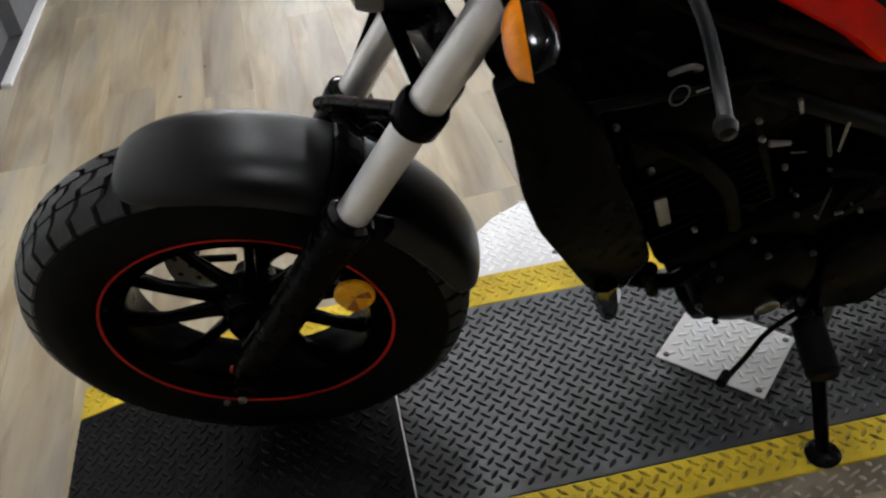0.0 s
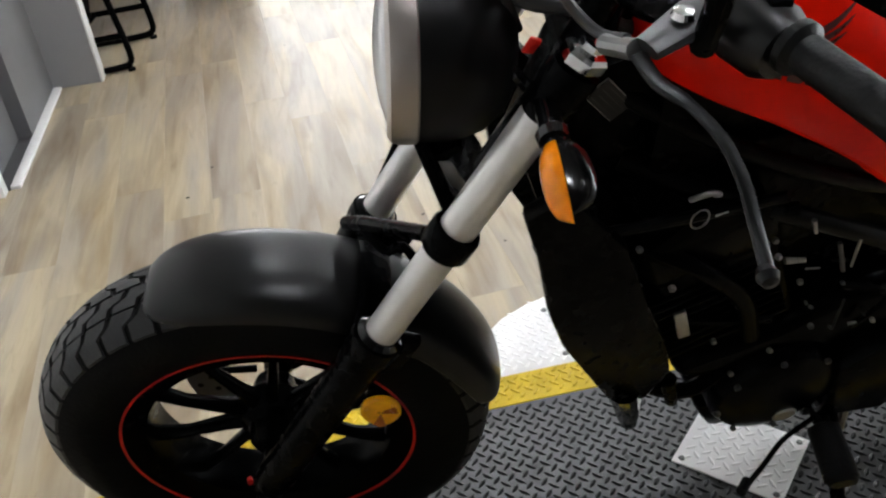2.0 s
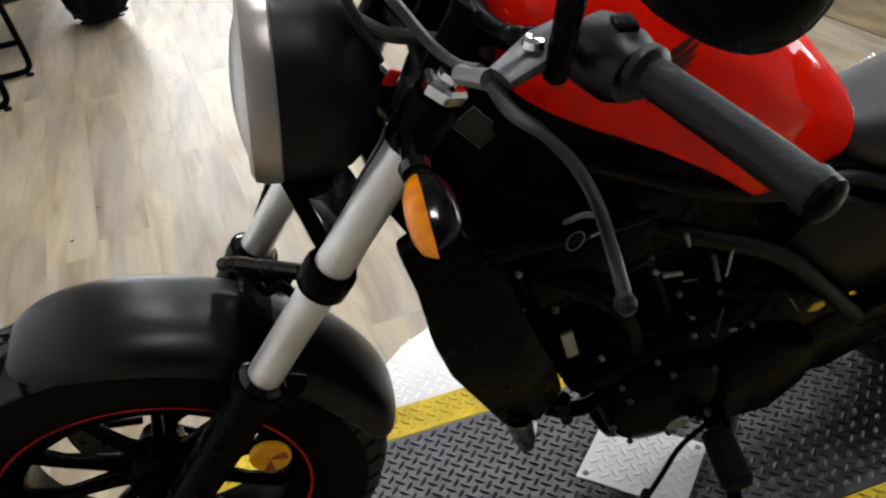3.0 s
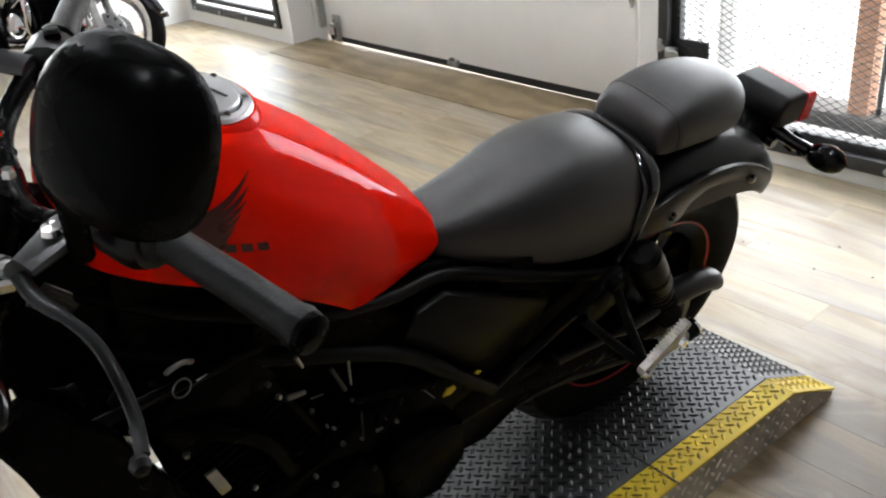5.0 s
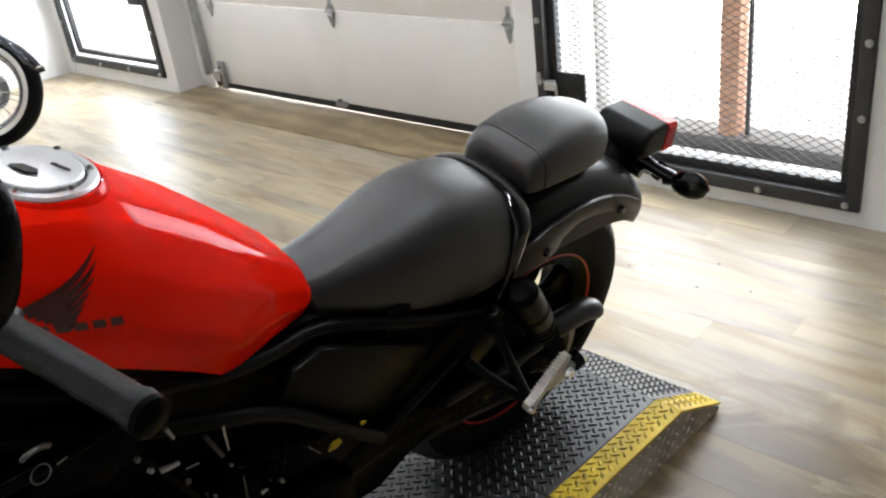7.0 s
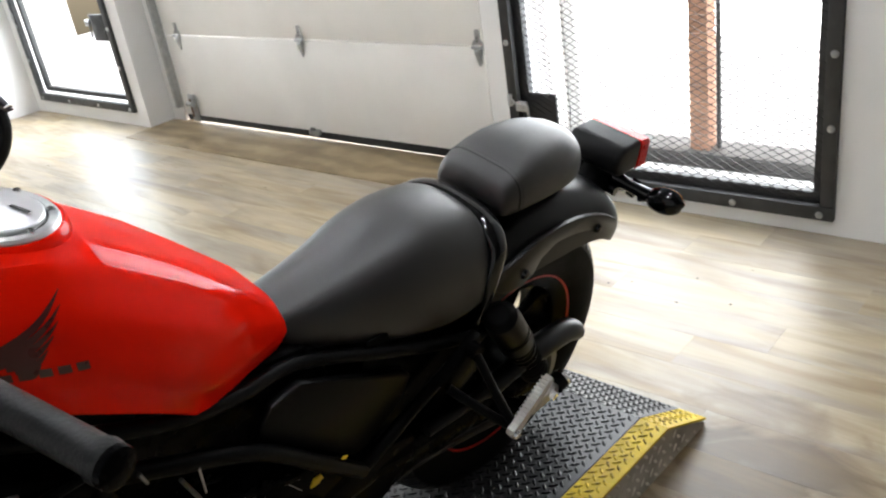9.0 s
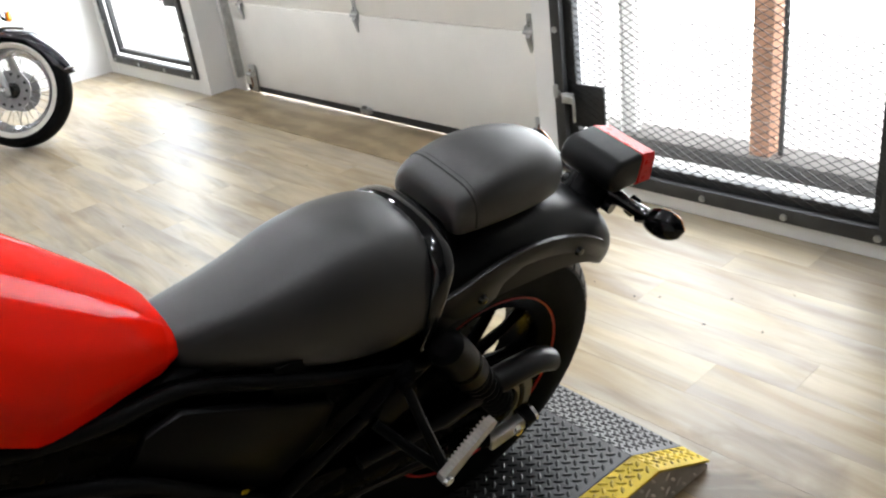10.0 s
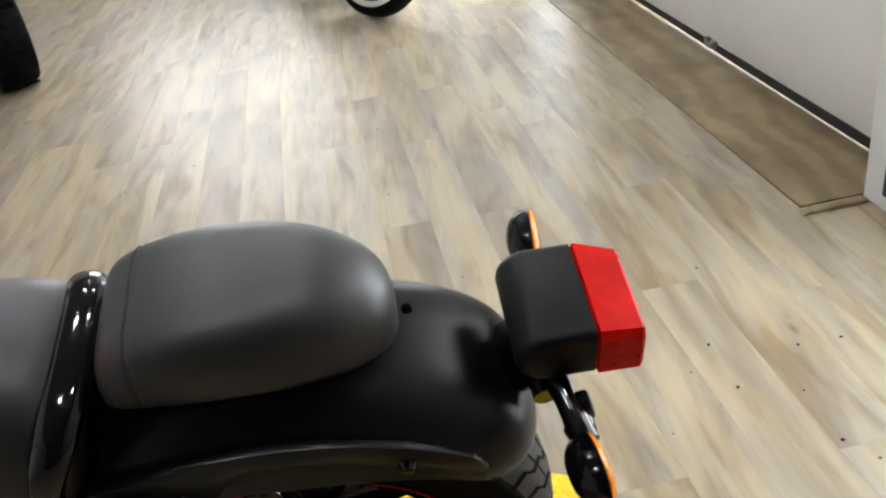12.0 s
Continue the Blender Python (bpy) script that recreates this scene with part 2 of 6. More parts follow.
# Charcoal for the unseen south wall's low bounce and the shaded floor strip.
M_DIMTONE = mat("charcoal_dimming_tone", (0.07, 0.07, 0.072), 0.7, var=0.08, scale=2.5)
# Shade of the wall end, mixed into its base colour.
M_WALLSHADE = mat("shaded_wall_grey", (0.30, 0.30, 0.31), 0.6, var=0.06, scale=2.5, bump=0.06, bscale=90)
# Darker still: the doorway's shade as a base colour.
M_DOORSHADE = mat("shaded_door_grey", (0.15, 0.15, 0.155), 0.55, var=0.06, scale=2.5, bump=0.04, bscale=90)
M_CEIL = mat("ceiling_paint", (0.18, 0.18, 0.177), 0.8, var=0.04, scale=3)
M_DOOR = mat("cream_steel_panel", (0.86, 0.85, 0.81), 0.42, var=0.04, scale=3, bump=0.05, bscale=40)
M_BLACKSTEEL = mat("black_steel_frame", (0.028, 0.029, 0.03), 0.5, var=0.3, scale=14, bump=0.1, bscale=120)
M_MESH = mat("expanded_steel_mesh", (0.022, 0.022, 0.023), 0.5, metal=0.1, var=0.2, scale=30)
M_ZINC = mat("zinc_hardware", (0.42, 0.43, 0.43), 0.38, metal=0.8, var=0.18, scale=25)
M_RUST = mat("rusted_steel", (0.16, 0.09, 0.05), 0.65, var=0.4, scale=20, bump=0.2, bscale=100)
M_SEAL = mat("rubber_seal", (0.012, 0.012, 0.012), 0.6, scale=20)
M_BRICK = mat("orange_brick", (0.62, 0.35, 0.23), 0.8, var=0.2, scale=14, bump=0.3, bscale=60)
M_CONCRETE = mat("street_concrete", (0.58, 0.57, 0.55), 0.85, var=0.12, scale=4, bump=0.2, bscale=60)
M_OUTSIDE = glow("overcast_distance", (1.0, 1.0, 1.0), OUT_E)
M_LAMP = glow("light_diffuser", (0.935, 0.955, 1.0), LAMP_E)
M_WHITEWALL = mat("white_sidewall", (0.70, 0.68, 0.63), 0.55, var=0.06, scale=20)
M_PURPLE = mat("dark_purple_lacquer", (0.015, 0.01, 0.022), 0.15, scale=10, coat=1.0)
M_CHAIN = mat("oiled_chain_steel", (0.02, 0.019, 0.018), 0.45, metal=0.6, scale=60, bump=0.3, bscale=200)
M_STEP = mat("weathered_concrete_step", (0.16, 0.155, 0.148), 0.85, var=0.2, scale=6, bump=0.25, bscale=60)
M_CABLE = mat("grey_cable_sleeve", (0.055, 0.055, 0.057), 0.36, var=0.1, scale=40, spec=0.5)
M_BOLT = mat("dull_bolt", (0.20, 0.20, 0.20), 0.4, metal=0.8, scale=40)


# ---- mesh helpers ----
def finish(bm, name, material, parent=None, label="", m=None, sharp=32):
    if m is not None:
        bm.transform(m)
    bmesh.ops.recalc_face_normals(bm, faces=bm.faces)
    for f in bm.faces:
        f.smooth = True
    for e in bm.edges:
        e.smooth = len(e.link_faces) == 2 and e.calc_face_angle(0) < radians(sharp)
    me = bpy.data.meshes.new(name)
    bm.to_mesh(me)
    bm.free()
    me.materials.append(material)
    ob = new(name, me)
    if parent is not None:
        ob.parent = parent
    if label:
        tagged(ob, label)
    return ob


def part(name, bm, material, parent, label="", m=None, sharp=32):
    return finish(bm, name, material, parent, label, m, sharp)


def thing(name, label, category, m=None, group="", kind=""):
    ob = new(name)
    ob.empty_display_size = 0.1
    if m is not None:
        ob.matrix_world = m
    return tagged(ob, label, category, group, kind)


def loft(rings, closed=True, caps=True, bm=None):
    bm = bm or bmesh.new()
    vs = [[bm.verts.new(p) for p in r] for r in rings]
    k = len(rings[0])
    for a, b in zip(vs, vs[1:]):
        for i in range(k if closed else k - 1):
            j = (i + 1) % k
            bm.faces.new((a[i], a[j], b[j], b[i]))
    if caps and closed:
        bm.faces.new(vs[0])
        bm.faces.new(vs[-1])
    return bm


def spline(pts, n=6):
    pts = [Vector(p) for p in pts]
    out = []
    for i in range(len(pts) - 1):
        p0, p1, p2, p3 = pts[max(i - 1, 0)], pts[i], pts[i + 1], pts[min(i + 2, len(pts) - 1)]
        for k in range(n):
            t = k / n
            out.append(0.5 * ((2 * p1) + (p2 - p0) * t + (2 * p0 - 5 * p1 + 4 * p2 - p3) * t * t + (3 * p1 - p0 - 3 * p2 + p3) * t ** 3))
    return out + [pts[-1]]


def dense(rows, n=4):
    """Rows of numbers, smoothly filled in between."""
    out = []
    for i in range(len(rows) - 1):
        a, b, c, d = rows[max(i - 1, 0)], rows[i], rows[i + 1], rows[min(i + 2, len(rows) - 1)]
        for k in range(n):
            t = k / n
            out.append(tuple(0.5 * (2 * q + (r - p) * t + (2 * p - 5 * q + 4 * r - s) * t * t + (3 * q - p - 3 * r + s) * t ** 3) for p, q, r, s in zip(a, b, c, d)))
    return out + [rows[-1]]


def tube(pts, r, seg=12, bm=None, flat=1.0):
    pts = [Vector(p) for p in pts]
    rr = r if isinstance(r, (list, tuple)) else [r] * len(pts)
    rings, side = [], None
    for i, p in enumerate(pts):
        d = (pts[min(i + 1, len(pts) - 1)] - pts[max(i - 1, 0)]).normalized()
        if side is None:
            side = d.cross(Vector((0, 0, 1)) if abs(d.z) < 0.9 else Vector((1, 0, 0))).normalized()
        side = (side - d * side.dot(d)).normalized()
        up = d.cross(side)
        rings.append([p + rr[i] * (math.cos(2 * PI * k / seg) * side + flat * math.sin(2 * PI * k / seg) * up) for k in range(seg)])
    return loft(rings, bm=bm)


def lathe(profile, centre, axis=(0, 1, 0), seg=40, bm=None, caps=False, arc=2 * PI):
    """profile: rows of radius and place along the axis."""
    axis = Vector(axis).normalized()
    a = axis.cross(Vector((0, 0, 1)) if abs(axis.z) < 0.9 else Vector((1, 0, 0))).normalized()
    b = axis.cross(a)
    c = Vector(centre)
    rings = [[c + axis * h + max(r, 1e-4) * (math.cos(2 * PI * k / seg) * a + math.sin(2 * PI * k / seg) * b) for k in range(seg)] for r, h in profile]
    return loft(rings, caps=caps, bm=bm)


def box(c, s, turn=(0, 0, 0), bevel=0.0, bm=None, seg=2):
    own = bmesh.new()
    bmesh.ops.create_cube(own, size=1)
    own.transform(Matrix.Diagonal((*s, 1)))
    if bevel:
        bmesh.ops.bevel(own, geom=own.edges[:], offset=bevel, segments=seg, profile=0.5, affect="EDGES")
    own.transform(pose(*c, *turn))
    if bm is None:
        return own
    join(bm, own)
    return bm


def join(bm, own):
    table = {v: bm.verts.new(v.co) for v in own.verts}
    for f in own.faces:
        bm.faces.new([table[v] for v in f.verts])
    own.free()
    return bm


def prism(poly, y0, y1, bevel=0.0, bm=None, seg=2):
    """A slab with the outline poly, rows of x and z, from y0 to y1."""
    own = bmesh.new()
    a = [own.verts.new((x, y0, z)) for x, z in poly]
    b = [own.verts.new((x, y1, z)) for x, z in poly]
    own.faces.new(a)
    own.faces.new(b[::-1])
    for i in range(len(poly)):
        j = (i + 1) % len(poly)
        own.faces.new((a[j], a[i], b[i], b[j]))
    bmesh.ops.recalc_face_normals(own, faces=own.faces)
    if bevel:
        bmesh.ops.bevel(own, geom=own.edges[:], offset=bevel, segments=seg, profile=0.5, affect="EDGES")
    if bm is None:
        return own
    return join(bm, own)


def quadplate(poly, z0, z1, bevel=0.0):
    """A slab with the outline poly, rows of x and y, from z0 to z1."""
    own = bmesh.new()
    a = [own.verts.new((x, y, z0)) for x, y in poly]
    b = [own.verts.new((x, y, z1)) for x, y in poly]
    own.faces.new(a[::-1])
    own.faces.new(b)
    for i in range(len(poly)):
        j = (i + 1) % len(poly)
        own.faces.new((a[i], a[j], b[j], b[i]))
    bmesh.ops.recalc_face_normals(own, faces=own.faces)
    if bevel:
        bmesh.ops.bevel(own, geom=own.edges[:], offset=bevel, segments=2, profile=0.5, affect="EDGES")
    return own


def bolt(c, axis, r=0.006, h=0.005):
    return lathe([(0.0001, h), (r * 0.75, h), (r, h * 0.6), (r, 0)], c, axis, 6, caps=True)


def inner(poly, x, y):
    hit = False
    for (x0, y0), (x1, y1) in zip(poly, poly[1:] + poly[:1]):
        if (y0 > y) != (y1 > y) and x < (x1 - x0) * (y - y0) / (y1 - y0) + x0:
            hit = not hit
    return hit


def lugs(name, origin, du, dv, nu, nv, material, parent, pitch=0.027, poly=None, edge=0.009, h=0.0026):
    """Raised tread bars on a plane, in two crossing directions, as one mesh."""
    o, du, dv = Vector(origin), Vector(du).normalized(), Vector(dv).normalized()
    up = du.cross(dv)
    vs, fs = [], []
    k = 0
    for i in range(int(nu / pitch * 2)):
        for j in range(int(nv / pitch * 2)):
            if (i + j) % 2:
                continue
            u, v = (i + 0.5) * pitch / 2, (j + 0.5) * pitch / 2
            if u > nu - edge or v > nv - 0.009 or u < edge or v < 0.009:
                continue
            if poly and not inner(poly, u, v):
                continue
            s = 1 if i % 2 else -1
            a = (du + s * dv).normalized()
            c = (dv - s * du).normalized()
            p = o + du * u + dv * v
            l, w = 0.0120, 0.0040
            n = len(vs)
            vs += [p - a * l, p + c * w - a * l * 0.3, p + c * w + a * l * 0.3, p + a * l, p - c * w + a * l * 0.3, p - c * w - a * l * 0.3,
                   p + up * h - a * l * 0.6, p + up * h + a * l * 0.6]
            fs += [(n, n + 1, n + 6), (n + 1, n + 2, n + 7, n + 6), (n + 2, n + 3, n + 7), (n + 3, n + 4, n + 7),
                   (n + 4, n + 5, n + 6, n + 7), (n + 5, n, n + 6)]
            k += 1
    me = bpy.data.meshes.new(name)
    me.from_pydata(vs, [], fs)
    me.materials.append(material)
    ob = new(name, me)
    ob.parent = parent
    return tagged(ob, "", "", "", "stuff")


# ---- room ----
def rbox(name, x0, x1, y0, y1, z0, z1, material, parent=None, bevel=0.0, label="", m=ROOM):
    bm = box(((x0 + x1) / 2, (y0 + y1) / 2, (z0 + z1) / 2), (abs(x1 - x0), abs(y1 - y0), abs(z1 - z0)), bevel=bevel)
    ob = finish(bm, name, material, parent, label)
    if parent is None:
        ob.matrix_world = m
    return ob


def setting(ob, label, category):
    return tagged(ob, label, category, "", "structure")


BACK, FAR, FAR2, NEAR, TOP = -3.88, 5.42, 7.3, -4.6, 3.3
WEST = pose(-1.675 - BACK, -0.207, 0)
floor = setting(rbox("floor", BACK - 2.2, 0.30, NEAR - 0.2, FAR2 + 0.2, -0.12, -0.006, M_PLY), "worn vinyl plank floor in pale oak tones", "floor")
ceiling = setting(rbox("ceiling", BACK - 2.4, 0.45, NEAR - 0.2, FAR2 + 0.2, TOP, TOP + 0.15, M_CEIL), "plain painted ceiling", "ceiling")
wall_north = setting(rbox("wall_north", -1.0, 0.45, FAR, FAR + 0.2, -0.01, TOP, M_WALL), "white painted wall stepping back to a high window", "wall")
rbox("return_wall", -1.0, -0.85, FAR + 0.2, FAR2, -0.01, TOP, M_WALL, wall_north)
rbox("far_wall", BACK - 2.4, -0.85, FAR2, FAR2 + 0.2, -0.01, 1.12, M_WALL, wall_north)
rbox("far_wall", BACK - 2.4, -0.85, FAR2, FAR2 + 0.2, 2.58, TOP, M_WALL, wall_north)
rbox("far_wall", BACK - 2.4, -3.3, FAR2, FAR2 + 0.2, 1.12, 2.58, M_WALL, wall_north)
rbox("far_wall", -1.2, -0.85, FAR2, FAR2 + 0.2, 1.12, 2.58, M_WALL, wall_north)
hw = setting(thing("window_2", "high white framed window", "window", ROOM), "high white framed window", "window")
for x0, x1, z0, z1 in ((-3.3, -1.2, 1.12, 1.17), (-3.3, -1.2, 2.53, 2.58), (-3.3, -3.25, 1.17, 2.53), (-1.25, -1.2, 1.17, 2.53), (-2.28, -2.22, 1.17, 2.53)):
    part("window_frame", box(((x0 + x1) / 2, FAR2 + 0.04, (z0 + z1) / 2), (x1 - x0, 0.05, z1 - z0), bevel=0.004), M_WALL, hw)
setting(rbox("backdrop", BACK - 3, 1.5, FAR2 + 1.6, FAR2 + 1.65, -0.1, 5.0, M_OUTSIDE), "bright hazy distance outside", "backdrop")
# Unseen wall; its charcoal is chosen to keep bounce off the bike.
setting(rbox("wall_south", BACK - 2.4, 0.45, NEAR - 0.2, NEAR, -0.01, TOP, M_DIMTONE), "unseen wall, charcoal to hold back bounced light", "wall")

# street wall: piers between window, garage door and gate
WIN0, WIN1, DOOR0, DOOR1, GATE0, GATE1 = 4.065, 5.30, 1.235, 3.955, -0.145, 1.13
HEAD = 2.15
SW = "white painted street wall with a gate, a roller door and a window"
wall_east = setting(rbox("wall_east", 0, 0.30, NEAR, GATE0, 0, TOP, M_WALL), SW, "wall")
rbox("pier", 0, 0.30, GATE1, DOOR0, 0, TOP, M_WALL, wall_east)
rbox("pier", 0, 0.30, DOOR1, WIN0, 0, TOP, M_WALL, wall_east)
rbox("pier", 0, 0.30, WIN1, FAR, 0, TOP, M_WALL, wall_east)
rbox("lintel", 0.002, 0.30, GATE0, GATE1, HEAD, TOP, M_WALL, wall_east)
rbox("lintel", 0.002, 0.30, DOOR0, DOOR1, 2.3, TOP, M_WALL, wall_east)
rbox("lintel", 0.002, 0.30, WIN0, WIN1, HEAD, TOP, M_WALL, wall_east)
rbox("sill_wall", 0.002, 0.028, GATE0, GATE1, 0, 0.055, M_WALL, wall_east)
rbox("door_sill", 0.028, 0.30, GATE0, GATE1, 0, 0.054, M_CONCRETE, wall_east)
rbox("sill_wall", 0.002, 0.30, WIN0, WIN1, 0, 0.09, M_WALL, wall_east)

# rear wall with a closed doorway; the dimness there is in its greys
wall_west = setting(rbox("wall_west", BACK - 0.14, BACK, NEAR, 2.03, 0, TOP, M_WALL, m=WEST), "white painted wall beside a door coloured grey for shade", "wall")
# The white wall's shaded face is coloured grey; its lit edge stays white.
rbox("wall_end", BACK - 2.0, BACK + 0.244, 2.93, 3.0, 0, TOP, M_WALLSHADE, wall_west)
rbox("lit_end_face", BACK + 0.244, BACK + 0.252, 2.926, 3.004, 0, TOP, M_WALL, wall_west)
rbox("door_casing", BACK + 0.001, BACK + 0.043, 1.985, 2.03, 0, TOP, M_WALL, wall_west, 0.003)
rbox("header", BACK - 0.14, BACK, 2.03, 2.915, 2.1, TOP, M_WALL, wall_west)
rbox("wall_beyond", BACK - 2.1, BACK - 2.0, 3.0, FAR2, 0, TOP, M_WALL, wall_west)
# Doorway dimness is put into the panels' grey.
rbox("door_panel", BACK - 0.06, BACK - 0.005, 2.03, 2.45, 0, 2.1, M_DOORSHADE, wall_west)
rbox("door_panel", BACK - 0.06, BACK + 0.048, 2.452, 2.928, 0, 2.1, M_DOORSHADE, wall_west)
# Shade on the planks by the door, laid as a thin dark strip.
setting(rbox("shaded_floor_strip", BACK - 0.004, BACK + 0.048, 2.035, 2.45, 0.0, 0.004, M_DIMTONE, m=WEST), "dark strip for the shade on the floor before a closed door", "floor")
setting(rbox("threshold_trim", BACK + 0.050, BACK + 0.084, 2.036, 2.915, 0.0, 0.014, M_WALL, None, 0.003, "", WEST), "white floor trim before a door coloured grey for shade", "trim")
setting(rbox("trim", BACK, BACK + 0.004, NEAR, 2.028, 0.0, 0.006, M_SEAL, m=WEST), "thin dark joint at the foot of the wall", "trim")

# plywood landing before the roller door
setting(rbox("landing", -0.19, 0.17, DOOR0 + 0.01, DOOR1 - 0.005, -0.004, 0.006, M_PLY, None, 0.002), "worn brown plywood strip before the roller door", "floor")

# roller door
door = thing("roller_door", "cream sectional steel garage door, closed, black rubber foot", "garage door", ROOM)
DX = 0.175
SECT = [(0.045, 0.541), (0.547, 1.075), (1.081, 1.61), (1.616, 2.28)]
for z0, z1 in SECT:
    bm = box((DX + 0.025, (DOOR0 + DOOR1) / 2, (z0 + z1) / 2), (0.045, DOOR1 - DOOR0 - 0.30, z1 - z0), bevel=0.003)
    part("panel", bm, M_DOOR, door)
foot = []
for y, z in ((DOOR0 + 0.13, 0.0065), (2.2, 0.0070), (2.75, 0.0115), (DOOR1 - 0.17, 0.0150)):
    foot.append([(DX, y, 0.047), (DX + 0.03, y, 0.047), (DX + 0.03, y, z + 0.004), (DX + 0.026, y, z), (DX + 0.004, y, z), (DX, y, z + 0.004)])
part("rubber_seal", loft(foot), M_SEAL, door)
for y in (DOOR0 + 0.07, DOOR1 - 0.07):
    part("side_jamb", box((DX + 0.05, y, 1.14), (0.10, 0.13, 2.28), bevel=0.004), M_WALL, door)
for y in (DOOR1 - 0.15,):
    part("track", box((DX - 0.03, y, 1.2), (0.05, 0.022, 2.2), bevel=0.003), M_ZINC, door)


def upright(poly, x0, x1, bevel=0.0):
    """A slab with the outline poly, rows of y and z, from x0 to x1."""
    bm = quadplate(poly, x0, x1, bevel)
    bm.transform(Matrix(((0, 0, 1, 0), (1, 0, 0, 0), (0, 1, 0, 0), (0, 0, 0, 1))))
    return bm


def door_hinge(y, z):
    """A pressed hinge: a short strap above the joint, a long pointed leaf below."""
    leaf = [(-0.030, 0.010), (-0.026, 0.022), (-0.012, 0.034), (-0.011, 0.075), (0.011, 0.075), (0.012, 0.034), (0.026, 0.022), (0.030, 0.010), (0.022, -0.022), (0.009, -0.052), (0.005, -0.085), (-0.005, -0.085), (-0.009, -0.052), (-0.022, -0.022)]
    h = part("hinge", upright([(y + a, z + b) for a, b in leaf], DX - 0.006, DX - 0.001), M_ZINC, door, "zinc hinge plate")
    part("knuckle", tube([(DX - 0.012, y - 0.026, z), (DX - 0.012, y + 0.026, z)], 0.009, 10), M_ZINC, h)
    bm = bmesh.new()
    for dz in (-0.04, -0.025, 0.025, 0.04):
        join(bm, bolt((DX - 0.006, y, z + dz), (-1, 0, 0), 0.005, 0.004))
    part("bolt", bm, M_BOLT, h)
    bm = prism([(DX - 0.02, z - 0.02), (DX - 0.002, z - 0.075), (DX - 0.002, z + 0.02)], y - 0.012, y + 0.012)
    part("bracket", bm, M_ZINC, h)


for y in (1.406, 2.568, 3.665):
    for z in (0.544, 1.078, 1.613):
        door_hinge(y, z)
f = part("floor_bracket", box((DX - 0.01, 2.594, 0.045), (0.03, 0.075, 0.03), bevel=0.003), M_ZINC, door, "zinc lift bracket")
part("bolt", box((DX - 0.022, 2.594, 0.066), (0.012, 0.03, 0.018), bevel=0.002), M_BOLT, f)
for y, s in ((3.78, -1), (1.37, 1)):
    f = part("corner_bracket", box((DX - 0.012, y - 0.10 * (y > 2), 0.10), (0.008, 0.07, 0.17), bevel=0.002), M_ZINC, door, "galvanised corner bracket")
    part("roller", tube([(DX - 0.03, y - 0.10 * (y > 2) - 0.03, 0.13), (DX - 0.03, y - 0.10 * (y > 2) + 0.03, 0.13)], 0.016, 12), M_ZINC, f)
    part("cable_pin", tube([(DX - 0.03, y - 0.10 * (y > 2), 0.05), (DX - 0.03, y - 0.10 * (y > 2), 0.16)], 0.006, 8), M_RUST, f)


